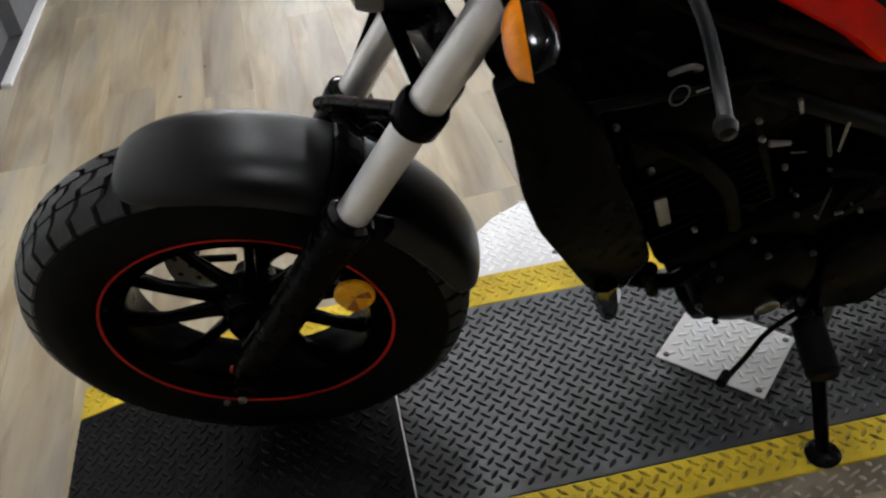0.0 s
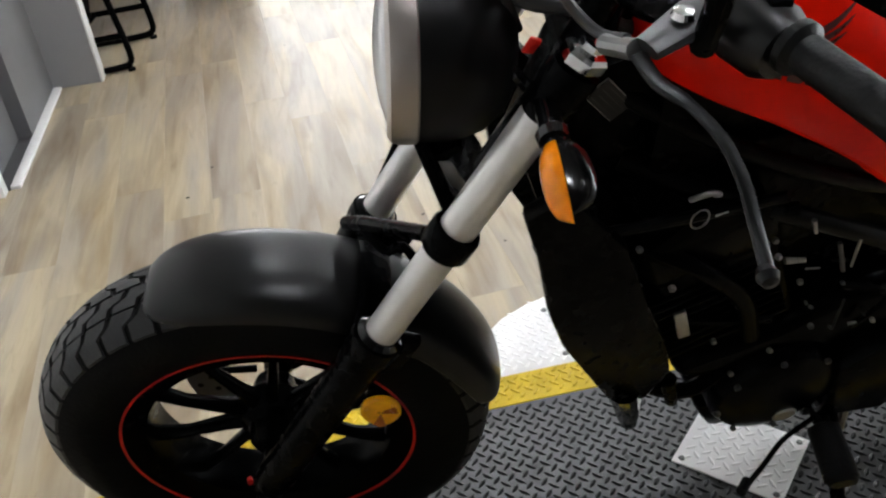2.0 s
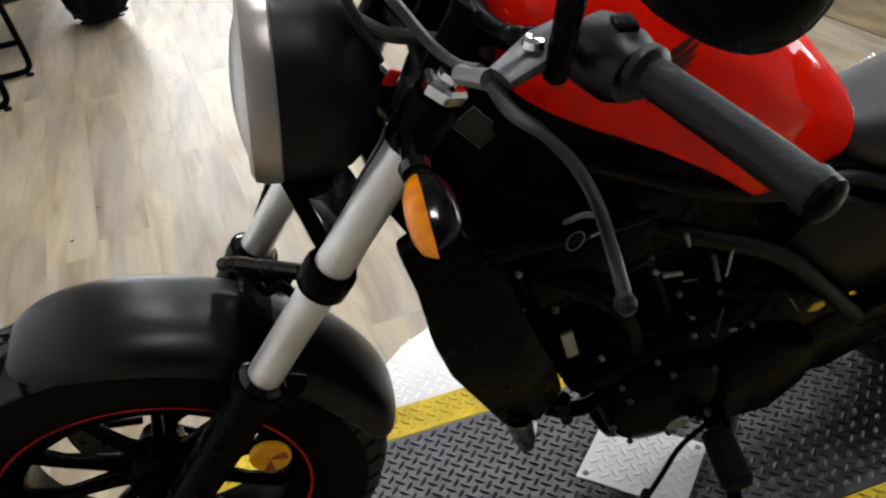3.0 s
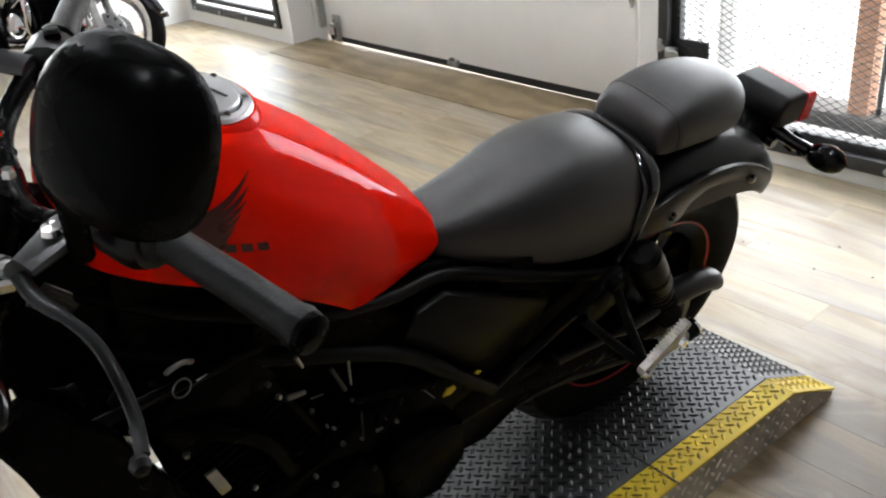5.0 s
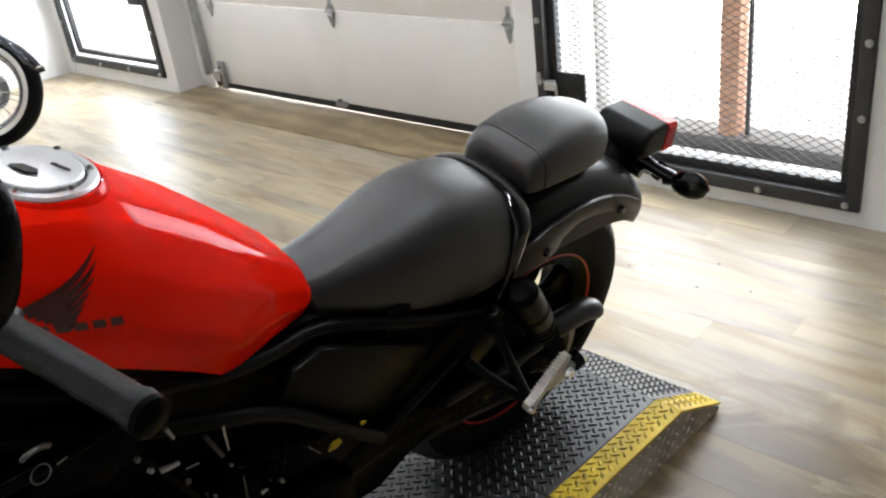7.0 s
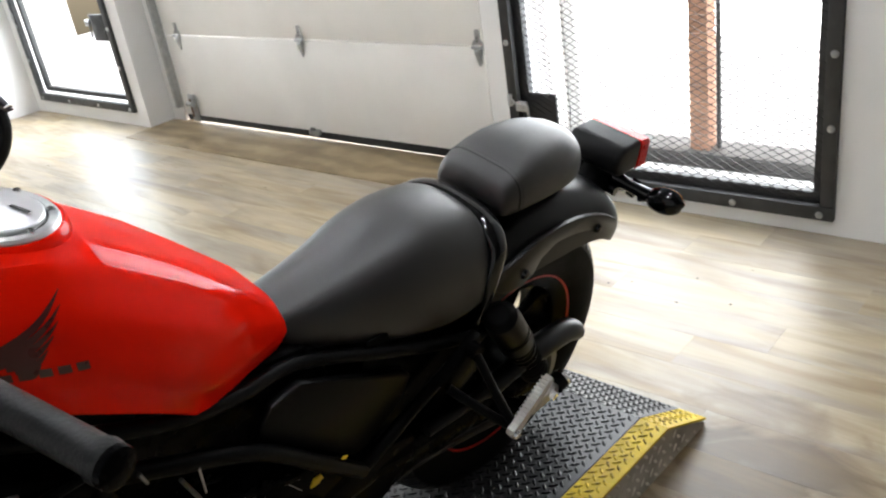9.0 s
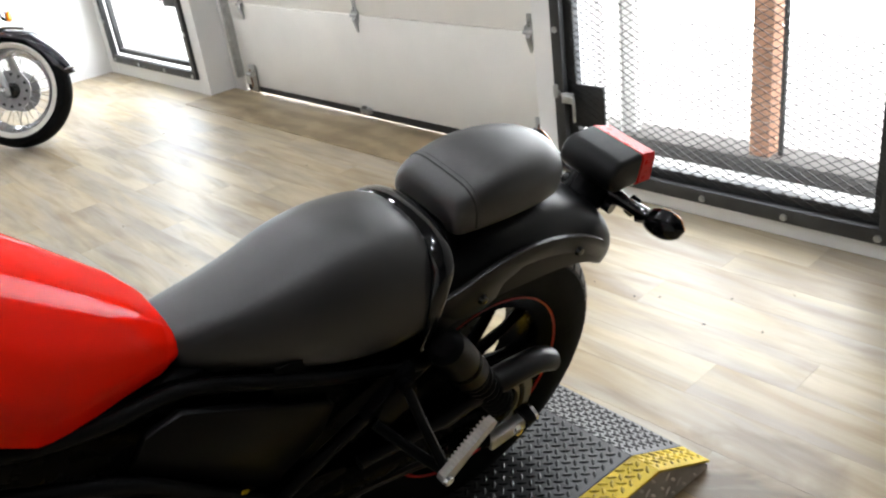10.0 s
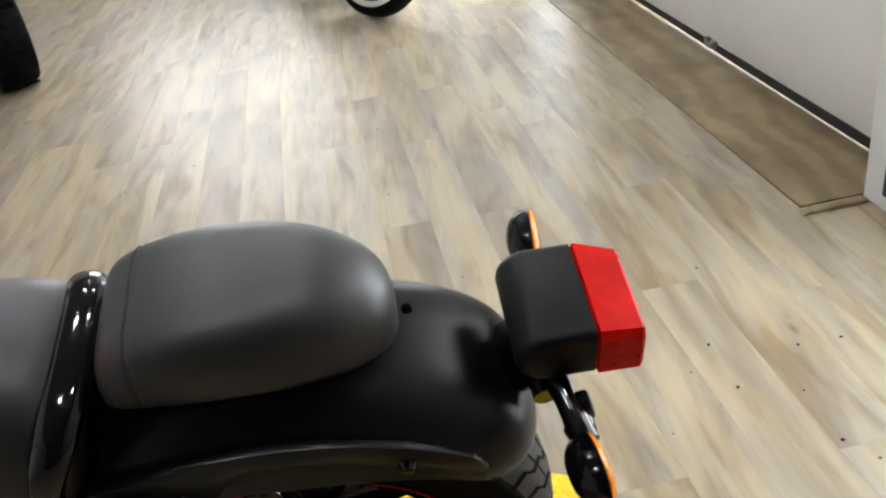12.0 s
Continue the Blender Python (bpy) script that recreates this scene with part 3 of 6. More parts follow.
# steel gate with expanded mesh
def gate(name, label, y0, y1, z0, mesh, box_y, box_z, group=""):
    g = thing(name, label, "gate", ROOM, group)
    z1 = HEAD - 0.01
    for a, b, c, d, n in ((y0, y1, z0, z0 + 0.05, "rail"), (y0, y1, z1 - 0.05, z1, "rail"), (y0, y0 + 0.045, z0 + 0.05, z1 - 0.05, "stile"),
                          (y1 - 0.045, y1, z0 + 0.05, z1 - 0.05, "stile")):
        part(n, box((-0.006, (a + b) / 2, (c + d) / 2), (0.03, b - a, d - c), bevel=0.003), M_BLACKSTEEL, g)
    g0 = 0.0005 if mesh else 0.012
    i0, i1, w0, w1 = y0 + (0.054 if not mesh else 0.049), y1 - (0.054 if not mesh else 0.0465), z0 + 0.05 + g0, z1 - 0.05 - g0
    lap = 0.03 if mesh else 0.0
    for a, b, c, d, n in ((i0 - lap, i1 + lap, w0 - lap, w0 + 0.032, "leaf_rail"), (i0 - lap, i1 + lap, w1 - 0.032, w1 + lap, "leaf_rail"), (i0 - lap, i0 + 0.03, w0 + 0.032, w1 - 0.032, "leaf_stile"),
                          (i1 - 0.03, i1 + lap, w0 + 0.032, w1 - 0.032, "leaf_stile")):
        part(n, box((0.035, (a + b) / 2, (c + d) / 2), (0.035, b - a, d - c), bevel=0.003), M_BLACKSTEEL, g)
    if mesh:
        vs, fs = [], []
        ly, lz, w, th = 0.048, 0.0130, 0.0013, 0.0012
        rows, cols = int((w1 - w0) / lz), int((i1 - i0) / (ly / 2))
        for r in range(rows):
            z = w0 + r * lz
            for k in range(cols):
                up0, up1 = (k + r) % 2, (k + 1 + r) % 2
                a = Vector((0.0125, i0 + k * ly / 2, z + up0 * lz))
                b = Vector((0.0125, i0 + (k + 1) * ly / 2, z + up1 * lz))
                n = len(vs)
                for p in (a, b):
                    vs += [p + Vector((-th, 0, -w)), p + Vector((-th, 0, w)), p + Vector((th, 0, w)), p + Vector((th, 0, -w))]
                fs += [(n, n + 1, n + 5, n + 4), (n + 1, n + 2, n + 6, n + 5), (n + 2, n + 3, n + 7, n + 6), (n + 3, n, n + 4, n + 7)]
        me = bpy.data.meshes.new("mesh_infill")
        me.from_pydata(vs, [], fs)
        me.materials.append(M_MESH)
        ob = new("mesh_infill", me)
        ob.parent = g
        tagged(ob, "black expanded steel mesh", "", "", "stuff")
    k = int((y1 - y0) / 0.31)
    for i in range(k + 1):
        y = y0 + 0.045 + (y1 - y0 - 0.09) * i / k
        part("bolt", lathe([(0.0001, 0.009), (0.010, 0.007), (0.013, 0)], (-0.021, y, z0 + 0.02), (-1, 0, 0), 12, caps=True), M_ZINC, g)
    for y in (y0 + 0.02, y1 - 0.02):
        for z in (0.38, 0.62, 1.1, 1.6):
            part("bolt", lathe([(0.0001, 0.009), (0.010, 0.007), (0.013, 0)], (-0.021, y, z), (-1, 0, 0), 12, caps=True), M_ZINC, g)
    b = part("lock_plate", box((0.022 if mesh else 0.008, box_y, box_z), (0.012, 0.15, 0.165), bevel=0.003), M_BLACKSTEEL, g, "black steel lock plate")
    part("latch", tube(spline([(-0.02, box_y + 0.085, box_z + 0.045), (-0.03, box_y + 0.04, box_z + 0.045), (-0.032, box_y + 0.03, box_z + 0.03),
                               (-0.032, box_y + 0.03, box_z - 0.05)], 4), 0.006, 8), M_ZINC, b)
    part("latch_block", box((-0.015, box_y + 0.07, box_z + 0.035), (0.02, 0.05, 0.04), bevel=0.004), M_ZINC, b)
    part("keeper", box((-0.024, y1 - 0.012, box_z + 0.06), (0.014, 0.02, 0.05), bevel=0.004), M_ZINC, b)
    return g


gate("security_gate", "black steel gate with expanded mesh, shut, bolted to a white wall", GATE0, GATE1, 0.058, True, 1.000, 0.328)
gate("window_gate", "black steel framed gate with clear panes, shut", WIN0, WIN1, 0.093, False, 4.235, 0.62)

# outside
street = setting(rbox("pavement", 0.30, 6.0, NEAR - 3, FAR + 3, -0.10, -0.02, M_CONCRETE), "pale concrete pavement outside", "pavement")
setting(rbox("kerb", 0.355, 0.52, -1.5, 1.6, -0.02, 0.095, M_STEP, None, 0.01), "low concrete step outside the gate", "kerb")
setting(rbox("backdrop", 2.6, 2.65, NEAR - 3, FAR + 3, -0.1, 5.0, M_OUTSIDE), "bright hazy distance outside", "backdrop")
PX, PY = 0.42, 0.503
post = thing("brick_post", "orange brick post outside the gate", "post", ROOM)
for i in range(34):
    part("brick", box((PX, PY, 0.095 + 0.0325 + i * 0.068), (0.075, 0.078, 0.0655), bevel=0.002, seg=1), M_BRICK, post)
part("mortar", box((PX, PY, 1.245), (0.067, 0.070, 2.3)), M_CONCRETE, post)
pp = thing("drain_pipe", "thin dark pipe beside the brick post", "pipe", ROOM)
part("pipe", tube([(PX + 0.01, PY - 0.062, 0.095), (PX + 0.01, PY - 0.062, 2.6)], 0.010, 10), M_GREYALLOY, pp)
part("clip", box((PX + 0.01, PY - 0.062, 0.9), (0.04, 0.05, 0.02), bevel=0.003), M_ZINC, pp)
part("clip", box((PX + 0.01, PY - 0.062, 1.9), (0.04, 0.05, 0.02), bevel=0.003), M_ZINC, pp)

dj = thing("door_jamb", "white timber jamb of an outer door", "jamb", ROOM)
for y in (1.09, -0.2):
    part("board", box((0.42, y, 1.12), (0.05, 0.05, 2.05), bevel=0.004), M_WALL, dj)
    part("stop", box((0.40, y + 0.03, 1.12), (0.03, 0.012, 2.05), bevel=0.002), M_WALL, dj)
# ceiling lights
for cx in (-2.40, -1.10):
    for cy in (-0.60, 1.30, 2.80, 4.30):
        cl = thing("ceiling_light", "small round recessed ceiling light, lit", "ceiling light", ROOM @ pose(cx, cy, TOP), "ceiling lights")
        part("frame", lathe([(0.075, -0.001), (0.095, -0.001), (0.095, -0.012), (0.080, -0.016), (0.075, -0.001)], (0, 0, 0), (0, 0, 1), 28), M_WALL, cl)
        part("diffuser", lathe([(0.0001, -0.006), (0.076, -0.006), (0.076, -0.001), (0.0001, -0.001)], (0, 0, 0), (0, 0, 1), 28), M_LAMP, cl, "lit diffuser")

# ---- platform ----
DECK = 0.105
plat = thing("ramp_platform", "low black diamond plate display platform with yellow edges and end ramps", "platform")
YN, YI, YF, YO = -0.260, -0.187, 0.253, 0.338
TOE0, BEND, SEAM, CREST, TOE1 = -1.165, FBEND, -0.557, 1.045, 1.222


def strip(name, x0, z0, x1, z1, y0, y1, material, label=""):
    """One tread plate from (x0, z0) to (x1, z1), with its tread bars."""
    bm = prism([(x0, z0), (x1, z1), (x1, z1 - 0.006), (x0, z0 - 0.006)], y0, y1, 0.001, seg=1)
    p = part(name, bm, material, plat, label)
    d = Vector((x1 - x0, 0, z1 - z0))
    lugs("tread", (x0, y0, z0), d, (0, 1, 0), d.length, y1 - y0, M_LUG if material == M_DECK else M_YELLOWBAR if y0 == YN else material, p, edge=0.003)
    return p


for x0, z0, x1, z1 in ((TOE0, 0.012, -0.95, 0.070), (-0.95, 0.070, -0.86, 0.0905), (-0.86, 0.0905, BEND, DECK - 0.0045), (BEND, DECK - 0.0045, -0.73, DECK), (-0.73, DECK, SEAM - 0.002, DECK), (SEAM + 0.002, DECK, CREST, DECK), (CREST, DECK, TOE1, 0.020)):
    # Plates ahead of the seam take the darker black.
    strip("deck_plate", x0, z0, x1, z1, YI, YF, M_DECK if x1 > SEAM else M_DECKFRONT)
    strip("yellow_strip", x0, z0, x1, z1, YN, YI - 0.001, M_YELLOW, "worn yellow painted tread plate")
    strip("yellow_strip", x0, z0, x1, z1, YF + 0.001, YO, M_YELLOW, "worn yellow painted tread plate")
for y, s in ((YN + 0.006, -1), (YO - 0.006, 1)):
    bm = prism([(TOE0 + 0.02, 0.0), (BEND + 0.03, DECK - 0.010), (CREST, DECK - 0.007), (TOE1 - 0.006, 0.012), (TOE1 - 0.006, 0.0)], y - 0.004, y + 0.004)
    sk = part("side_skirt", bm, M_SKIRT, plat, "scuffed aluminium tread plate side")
    if s < 0:
        lugs("tread", (BEND + 0.03, y - 0.004, 0.002), (1, 0, 0), (0, 0, 1), CREST - BEND - 0.03, DECK - 0.008, M_SKIRTBAR, sk, 0.038)
        L = TOE1 - CREST
        lugs("tread", (CREST, y - 0.004, 0.002), (1, 0, 0), (0, 0, 1), L, DECK, M_SKIRTBAR, sk, 0.038, poly=[(0, 0), (L * 0.85, 0), (0, DECK - 0.02)])
part("inner_frame", box((0.24, 0.03, 0.046), (1.5, 0.5, 0.088)), M_BLACKSTEEL, plat)
part("seam_gap", box((0.641, YI / 2 + YN / 2 + 0.08, DECK + 0.0012), (0.004, 0.24, 0.002)), M_SEAL, plat, "dark joint between deck plates")
part("seam_strip", box((SEAM, 0.033, DECK - 0.002), (0.003, YO - YN, 0.006)), M_BARE, plat, "bright hinge seam")
# patch on the deck
patch = thing("repair_plate", "bare aluminium tread plate patch screwed to the deck", "plate", pose(-0.088, 0.029, DECK + 0.0018, 0, 0, -46.0))
part("plate", box((0.0975, 0.0825, 0.0015), (0.195, 0.165, 0.003), bevel=0.001, seg=1), M_BARE, patch)
lugs("tread", (0.0, 0.0, 0.003), (1, 0, 0), (0, 1, 0), 0.195, 0.165, M_BARE, patch, h=0.0014)
for x, y in ((0.014, 0.014), (0.181, 0.014), (0.014, 0.151), (0.181, 0.151)):
    part("screw", lathe([(0.0001, 0.002), (0.005, 0.0015), (0.006, 0)], (x, y, 0.003), (0, 0, 1), 10, caps=True), M_BOLT, patch)
# white plate behind the platform
wing_poly = [(-0.36, 0.342), (0.62, 0.342), (0.62, 0.585), (-0.13, 0.585), (-0.20, 0.565), (-0.27, 0.53), (-0.33, 0.475), (-0.355, 0.41)]
side = thing("side_plate", "bare aluminium tread plate step with a rounded corner beside the platform", "plate")
part("plate", quadplate(wing_poly, 0.092, 0.098, 0.001), M_BARE, side)
part("support", quadplate([(x * 0.97, 0.35 + (y - 0.342) * 0.92) for x, y in wing_poly], 0.0, 0.091), M_BLACKSTEEL, side)
lugs("tread", (-0.36, 0.342, 0.098), (1, 0, 0), (0, 1, 0), 0.98, 0.243, M_BARE, side, h=0.0011, poly=[(x + 0.36, y - 0.342) for x, y in wing_poly])
for x, y in ((-0.17, 0.375), (-0.17, 0.53), (0.1, 0.375), (0.1, 0.55)):
    part("screw", lathe([(0.0001, 0.0025), (0.006, 0.002), (0.007, 0)], (x, y, 0.098), (0, 0, 1), 10, caps=True), M_BOLT, side)


# ---- motorcycle ----
BIKE = pose(0, 0.1003, 0.105, 16.943, 0.766, -0.841)
AX0, AXD = Vector((-0.855, 0, 0)), Vector((math.sin(radians(28)), 0, math.cos(radians(28))))
STEER = Matrix.Translation(AX0) @ Matrix.Rotation(radians(-8.222), 4, AXD) @ Matrix.Translation(-AX0)
bike = thing("motorcycle", "red and matte black motorcycle on its side stand on a platform", "motorcycle", BIKE)
FA, RA = Vector((-0.745, 0, 0.321)), Vector((0.745, 0, 0.323))


def wheel(name, c, m, half, rim, outer, spokes, phase, disc_side, flip=1):
    w = part(name, lathe([(rim - 0.002, -half * 0.74), (rim + 0.012, -half * 0.86), (rim + 0.045, -half), (outer - 0.035, -half * 0.93),
                          (outer - 0.012, -half * 0.66), (outer - 0.002, -half * 0.30), (outer, 0), (outer - 0.002, half * 0.30), (outer - 0.012, half * 0.66),
                          (outer - 0.035, half * 0.93), (rim + 0.045, half), (rim + 0.012, half * 0.86), (rim - 0.002, half * 0.74)], c, (0, 1, 0), 96),
             M_TYRE, bike, "black road tyre", m)
    # tread blocks between zigzag grooves
    vs, fs = [], []
    nb = 44
    da = 2 * PI / nb

    def crown(yy):
        yy = abs(yy)
        table = [(0.0, outer), (0.30, outer - 0.002), (0.66, outer - 0.012), (0.93, outer - 0.035), (1.0, outer - 0.075)]
        for (u0, r0), (u1, r1) in zip(table, table[1:]):
            if u0 <= yy <= u1:
                return r0 + (r1 - r0) * (yy - u0) / (u1 - u0)
        return outer - 0.09

    for k in range(nb):
        for s in (-1, 1):
            a0 = da * (k + (0.5 if s > 0 else 0))
            for line in ([(0.03, 0.0), (0.20, 0.10), (0.30, 0.55), (0.42, 0.62)], [(0.46, 0.66), (0.60, 0.78), (0.70, 1.18), (0.80, 1.22), (0.89, 1.26)]):
                rows = []
                for yy, sk in line:
                    row = []
                    for q, up in ((-0.02, -0.006), (0.02, 0.0042), (0.80, 0.0042), (0.84, -0.006)):
                        an, rr = a0 + da * (sk + q), crown(yy) + up
                        row.append((c.x + rr * math.cos(an), s * yy * half, c.z + rr * math.sin(an)))
                    rows.append(row)
                n = len(vs)
                for row in rows:
                    vs += row
                for i in range(len(rows) - 1):
                    for j in range(3):
                        p = n + i * 4 + j
                        fs.append((p, p + 1, p + 5, p + 4))
                e = n + (len(rows) - 1) * 4
                fs += [(n, n + 1, n + 2, n + 3), (e, e + 3, e + 2, e + 1)]
    me = bpy.data.meshes.new("tread_relief")
    me.from_pydata(vs, [], fs)
    bm = bmesh.new()
    bm.from_mesh(me)
    tagged(part("tread_relief", bm, M_TREAD, w, "", m), "", "", "", "stuff")
    part("rim", lathe([(rim - 0.03, -half * 0.60), (rim - 0.006, -half * 0.76), (rim + 0.004, -half * 0.80), (rim + 0.004, -half * 0.70), (rim - 0.02, -half * 0.45),
                       (rim - 0.028, 0), (rim - 0.02, half * 0.45), (rim + 0.004, half * 0.70), (rim + 0.004, half * 0.80), (rim - 0.006, half * 0.76),
                       (rim - 0.03, half * 0.60), (rim - 0.038, 0), (rim - 0.03, -half * 0.60)], c, (0, 1, 0), 96), M_ENGINE, w, "black cast rim", m)
    part("pinstripe", lathe([(rim + 0.0045, -half * 0.812), (rim + 0.0045, -half * 0.83), (rim + 0.0005, -half * 0.815), (rim + 0.0005, -half * 0.795)], c, (0, 1, 0), 96),
         M_REDLINE, w, "thin red rim stripe", m)
    part("pinstripe", lathe([(rim + 0.0045, half * 0.812), (rim + 0.0045, half * 0.83), (rim + 0.0005, half * 0.815), (rim + 0.0005, half * 0.795)], c, (0, 1, 0), 96),
         M_REDLINE, w, "thin red rim stripe", m)
    part("hub", lathe([(0.0001, -0.06), (0.022, -0.06), (0.030, -0.05), (0.034, -0.03), (0.046, -0.02), (0.046, 0.02), (0.036, 0.035), (0.03, 0.055), (0.0001, 0.055)],
                      c, (0, 1, 0), 32), M_ENGINE, w, "", m)
    for k in range(spokes):
        a = phase + 2 * PI * k / spokes
        d, t = Vector((math.cos(a), 0, math.sin(a))), Vector((-math.sin(a), 0, math.cos(a)))
        rings = []
        for r, wd, th, y in ((0.036, 0.011, 0.020, 0.0), (0.07, 0.0085, 0.014, -0.004), (0.13, 0.0075, 0.011, -0.008), (rim - 0.032, 0.010, 0.014, -0.004)):
            o = c + d * r + Vector((0, y, 0))
            rings.append([o + t * (wd * math.cos(q)) + Vector((0, th * math.sin(q), 0)) for q in [2 * PI * j / 10 for j in range(10)]])
        part("spoke", loft(rings), M_ENGINE, w, "", m)
    ds = disc_side
    dsc = part("brake_disc", lathe([(0.085, ds - 0.0025), (0.138, ds - 0.0025), (0.138, ds + 0.0025), (0.085, ds + 0.0025), (0.085, ds - 0.0025)], c, (0, 1, 0), 48),
               M_ALLOY, w, "drilled steel brake disc", m)
    bm = bmesh.new()
    for k in range(40):
        a = 2 * PI * k / 40
        r = 0.100 + 0.022 * (k % 2)
        lathe([(0.0001, ds - 0.0032), (0.005, ds - 0.0032), (0.005, ds + 0.0032), (0.0001, ds + 0.0032)], (c.x + r * math.cos(a), 0, c.z + r * math.sin(a)),
              (0, 1, 0), 8, bm=bm)
    part("drilling", bm, M_SEAL, dsc, "", m)
    bm = bmesh.new()
    for k in range(5):
        a = 2 * PI * k / 5 + 0.3
        tube([c + Vector((0.03 * math.cos(a), ds, 0.03 * math.sin(a))), c + Vector((0.09 * math.cos(a + 0.2), ds, 0.09 * math.sin(a + 0.2)))], 0.006, 8, bm=bm)
    part("disc_carrier", bm, M_ENGINE, dsc, "", m)
    return w


fw = wheel("front_wheel", FA, STEER, 0.066, 0.2065, 0.321, 10, 0.15, 0.075)
part("valve", tube([FA + Vector((-0.065, -0.014, -0.165)), FA + Vector((-0.060, -0.03, -0.150))], 0.005, 8), M_REDLINE, fw, "red valve cap", STEER)
wheel("rear_wheel", RA, None, 0.076, 0.2065, 0.323, 10, 0.45, 0.085)


# mudguards
def guard(name, c, stations, material, label, m=None, thick=0.004, n=27, square=0.92):
    """stations: angle in degrees, crown radius, half width, drop of the sides."""
    outer_r, inner_r = [], []
    for a, r, hw, drop in dense(stations, 4):
        an = radians(a)
        d = Vector((math.cos(an), 0, math.sin(an)))
        row_o, row_i = [], []
        for k in range(n):
            u = -1 + 2 * k / (n - 1)
            y = hw * math.copysign(min(1.0, abs(math.sin(u * PI / 2)) ** square), u)
            prof = 1 - math.cos(u * PI / 2) ** 0.75 if abs(u) < 1 else 1.0
            row_o.append(c + d * (r - drop * prof) + Vector((0, y, 0)))
            row_i.append(c + d * (r - drop * prof - thick) + Vector((0, y * (1 - thick / hw), 0)))
        outer_r.append(row_o + row_i[::-1])
    bm = loft(outer_r)
    return part(name, bm, material, bike, label, m, sharp=45)


guard("front_mudguard", FA, [(111.5, 0.310, 0.016, 0.002), (110.5, 0.318, 0.033, 0.008), (108.2, 0.326, 0.049, 0.018), (104.5, 0.332, 0.061, 0.028), (98, 0.337, 0.070, 0.036), (88, 0.339, 0.0740, 0.040),
      (75, 0.340, 0.0755, 0.041), (60, 0.342, 0.0760, 0.042), (45, 0.346, 0.077, 0.043), (30, 0.351, 0.077, 0.044), (20, 0.353, 0.075, 0.041),
      (15, 0.351, 0.070, 0.034), (12.5, 0.346, 0.058, 0.02)], M_MATTE, "matte black front mudguard", STEER)


rows = []
for a, lift in ((55.5, 0.001), (56.5, 0.0045), (61.5, 0.0045), (62.5, 0.001)):
    d = Vector((math.cos(radians(a)), 0, math.sin(radians(a))))
    row = []
    for k in range(17):
        u = -1 + k / 8
        drop = 0.046 * (1 - max(0.0, math.cos(u * PI / 2)) ** 0.75)
        row.append(FA + d * (0.3475 + lift - drop) + Vector((0, (0.079 + lift) * math.copysign(abs(math.sin(u * PI / 2)) ** 0.92, u), 0)))
    rows.append(row)
part("guard_brace", loft(rows, closed=False, caps=False), M_PLASTIC, bike, "black brace over the mudguard", STEER, 60)
for s in (-1, 1):
    part("brace_arm", prism([(-0.585, 0.575), (-0.550, 0.600), (-0.515, 0.585), (-0.545, 0.535), (-0.580, 0.525)], s * 0.080, s * 0.098, 0.004), M_PLASTIC, bike, "", STEER)


# fork
def on_fork(s, y=0.0, fwd=0.0):
    """A point of the fork: s metres up from the axle along the legs."""
    d = Vector((0.4924, 0, 0.8704))
    p = Vector((-0.748, y, 0.295)) + d * s
    return p + Vector((-d.z, 0, d.x)) * fwd


for y in (-0.105, 0.105):
    s = part("fork_slider", tube([on_fork(v, y) for v in (-0.02, 0.0, 0.03, 0.08, 0.30, 0.345, 0.352, 0.372)],
                                 [0.016, 0.024, 0.028, 0.027, 0.0285, 0.031, 0.0325, 0.0325], 20), M_PLASTIC, bike, "black fork slider", STEER)
    part("dust_seal", tube([on_fork(v, y) for v in (0.368, 0.374, 0.380)], [0.029, 0.029, 0.023], 20), M_GLOSS, s, "", STEER)
    part("axle_clamp", tube([on_fork(-0.005, y) + Vector((0.0, -0.034 if y < 0 else 0.034, 0)), on_fork(-0.005, y)], 0.017, 16), M_PLASTIC, s, "", STEER)
    yy = y - 0.036 if y < 0 else y + 0.036
    part("pinch_bolt", bolt(on_fork(-0.02, yy, 0.0), (0, -1 if y < 0 else 1, 0), 0.007, 0.006), M_BOLT, s, "", STEER)
    part("pinch_bolt", bolt(on_fork(-0.035, yy, 0.018), (0, -1 if y < 0 else 1, 0), 0.005, 0.006), M_BOLT, s, "", STEER)
    part("fork_tube", tube([on_fork(v, y) for v in (0.37, 0.745)], 0.0205, 24), M_TUBE, bike, "satin silver fork tube", STEER)
    part("fork_shroud", tube([on_fork(v, y) for v in (0.728, 0.732, 0.78, 0.785)], [0.023, 0.0255, 0.0255, 0.024], 20), M_PLASTIC, bike, "", STEER)
    cap = part("fork_cap", lathe([(0.022, 0), (0.0225, 0.010), (0.019, 0.014), (0.012, 0.016), (0.011, 0.022), (0.0001, 0.023)], on_fork(0.79, y), AXD, 6), M_CHROME, bike,
               "bright fork cap", STEER)
    # clamp ring of the lower yoke
    part("yoke_clamp", tube([on_fork(v, y) for v in (0.532, 0.536, 0.562, 0.566)], [0.026, 0.0285, 0.0285, 0.026], 20), M_PLASTIC, bike, "", STEER)
part("axle", tube([(-0.745, -0.128, 0.321), (-0.745, 0.128, 0.321)], 0.009, 12), M_PLASTIC, bike, "", STEER)
part("lower_yoke", tube([on_fork(0.55, -0.105), on_fork(0.55, -0.05, -0.03), on_fork(0.55, 0.05, -0.03), on_fork(0.55, 0.105)], 0.024, 12, flat=0.9), M_PLASTIC, bike, "black lower yoke", STEER)
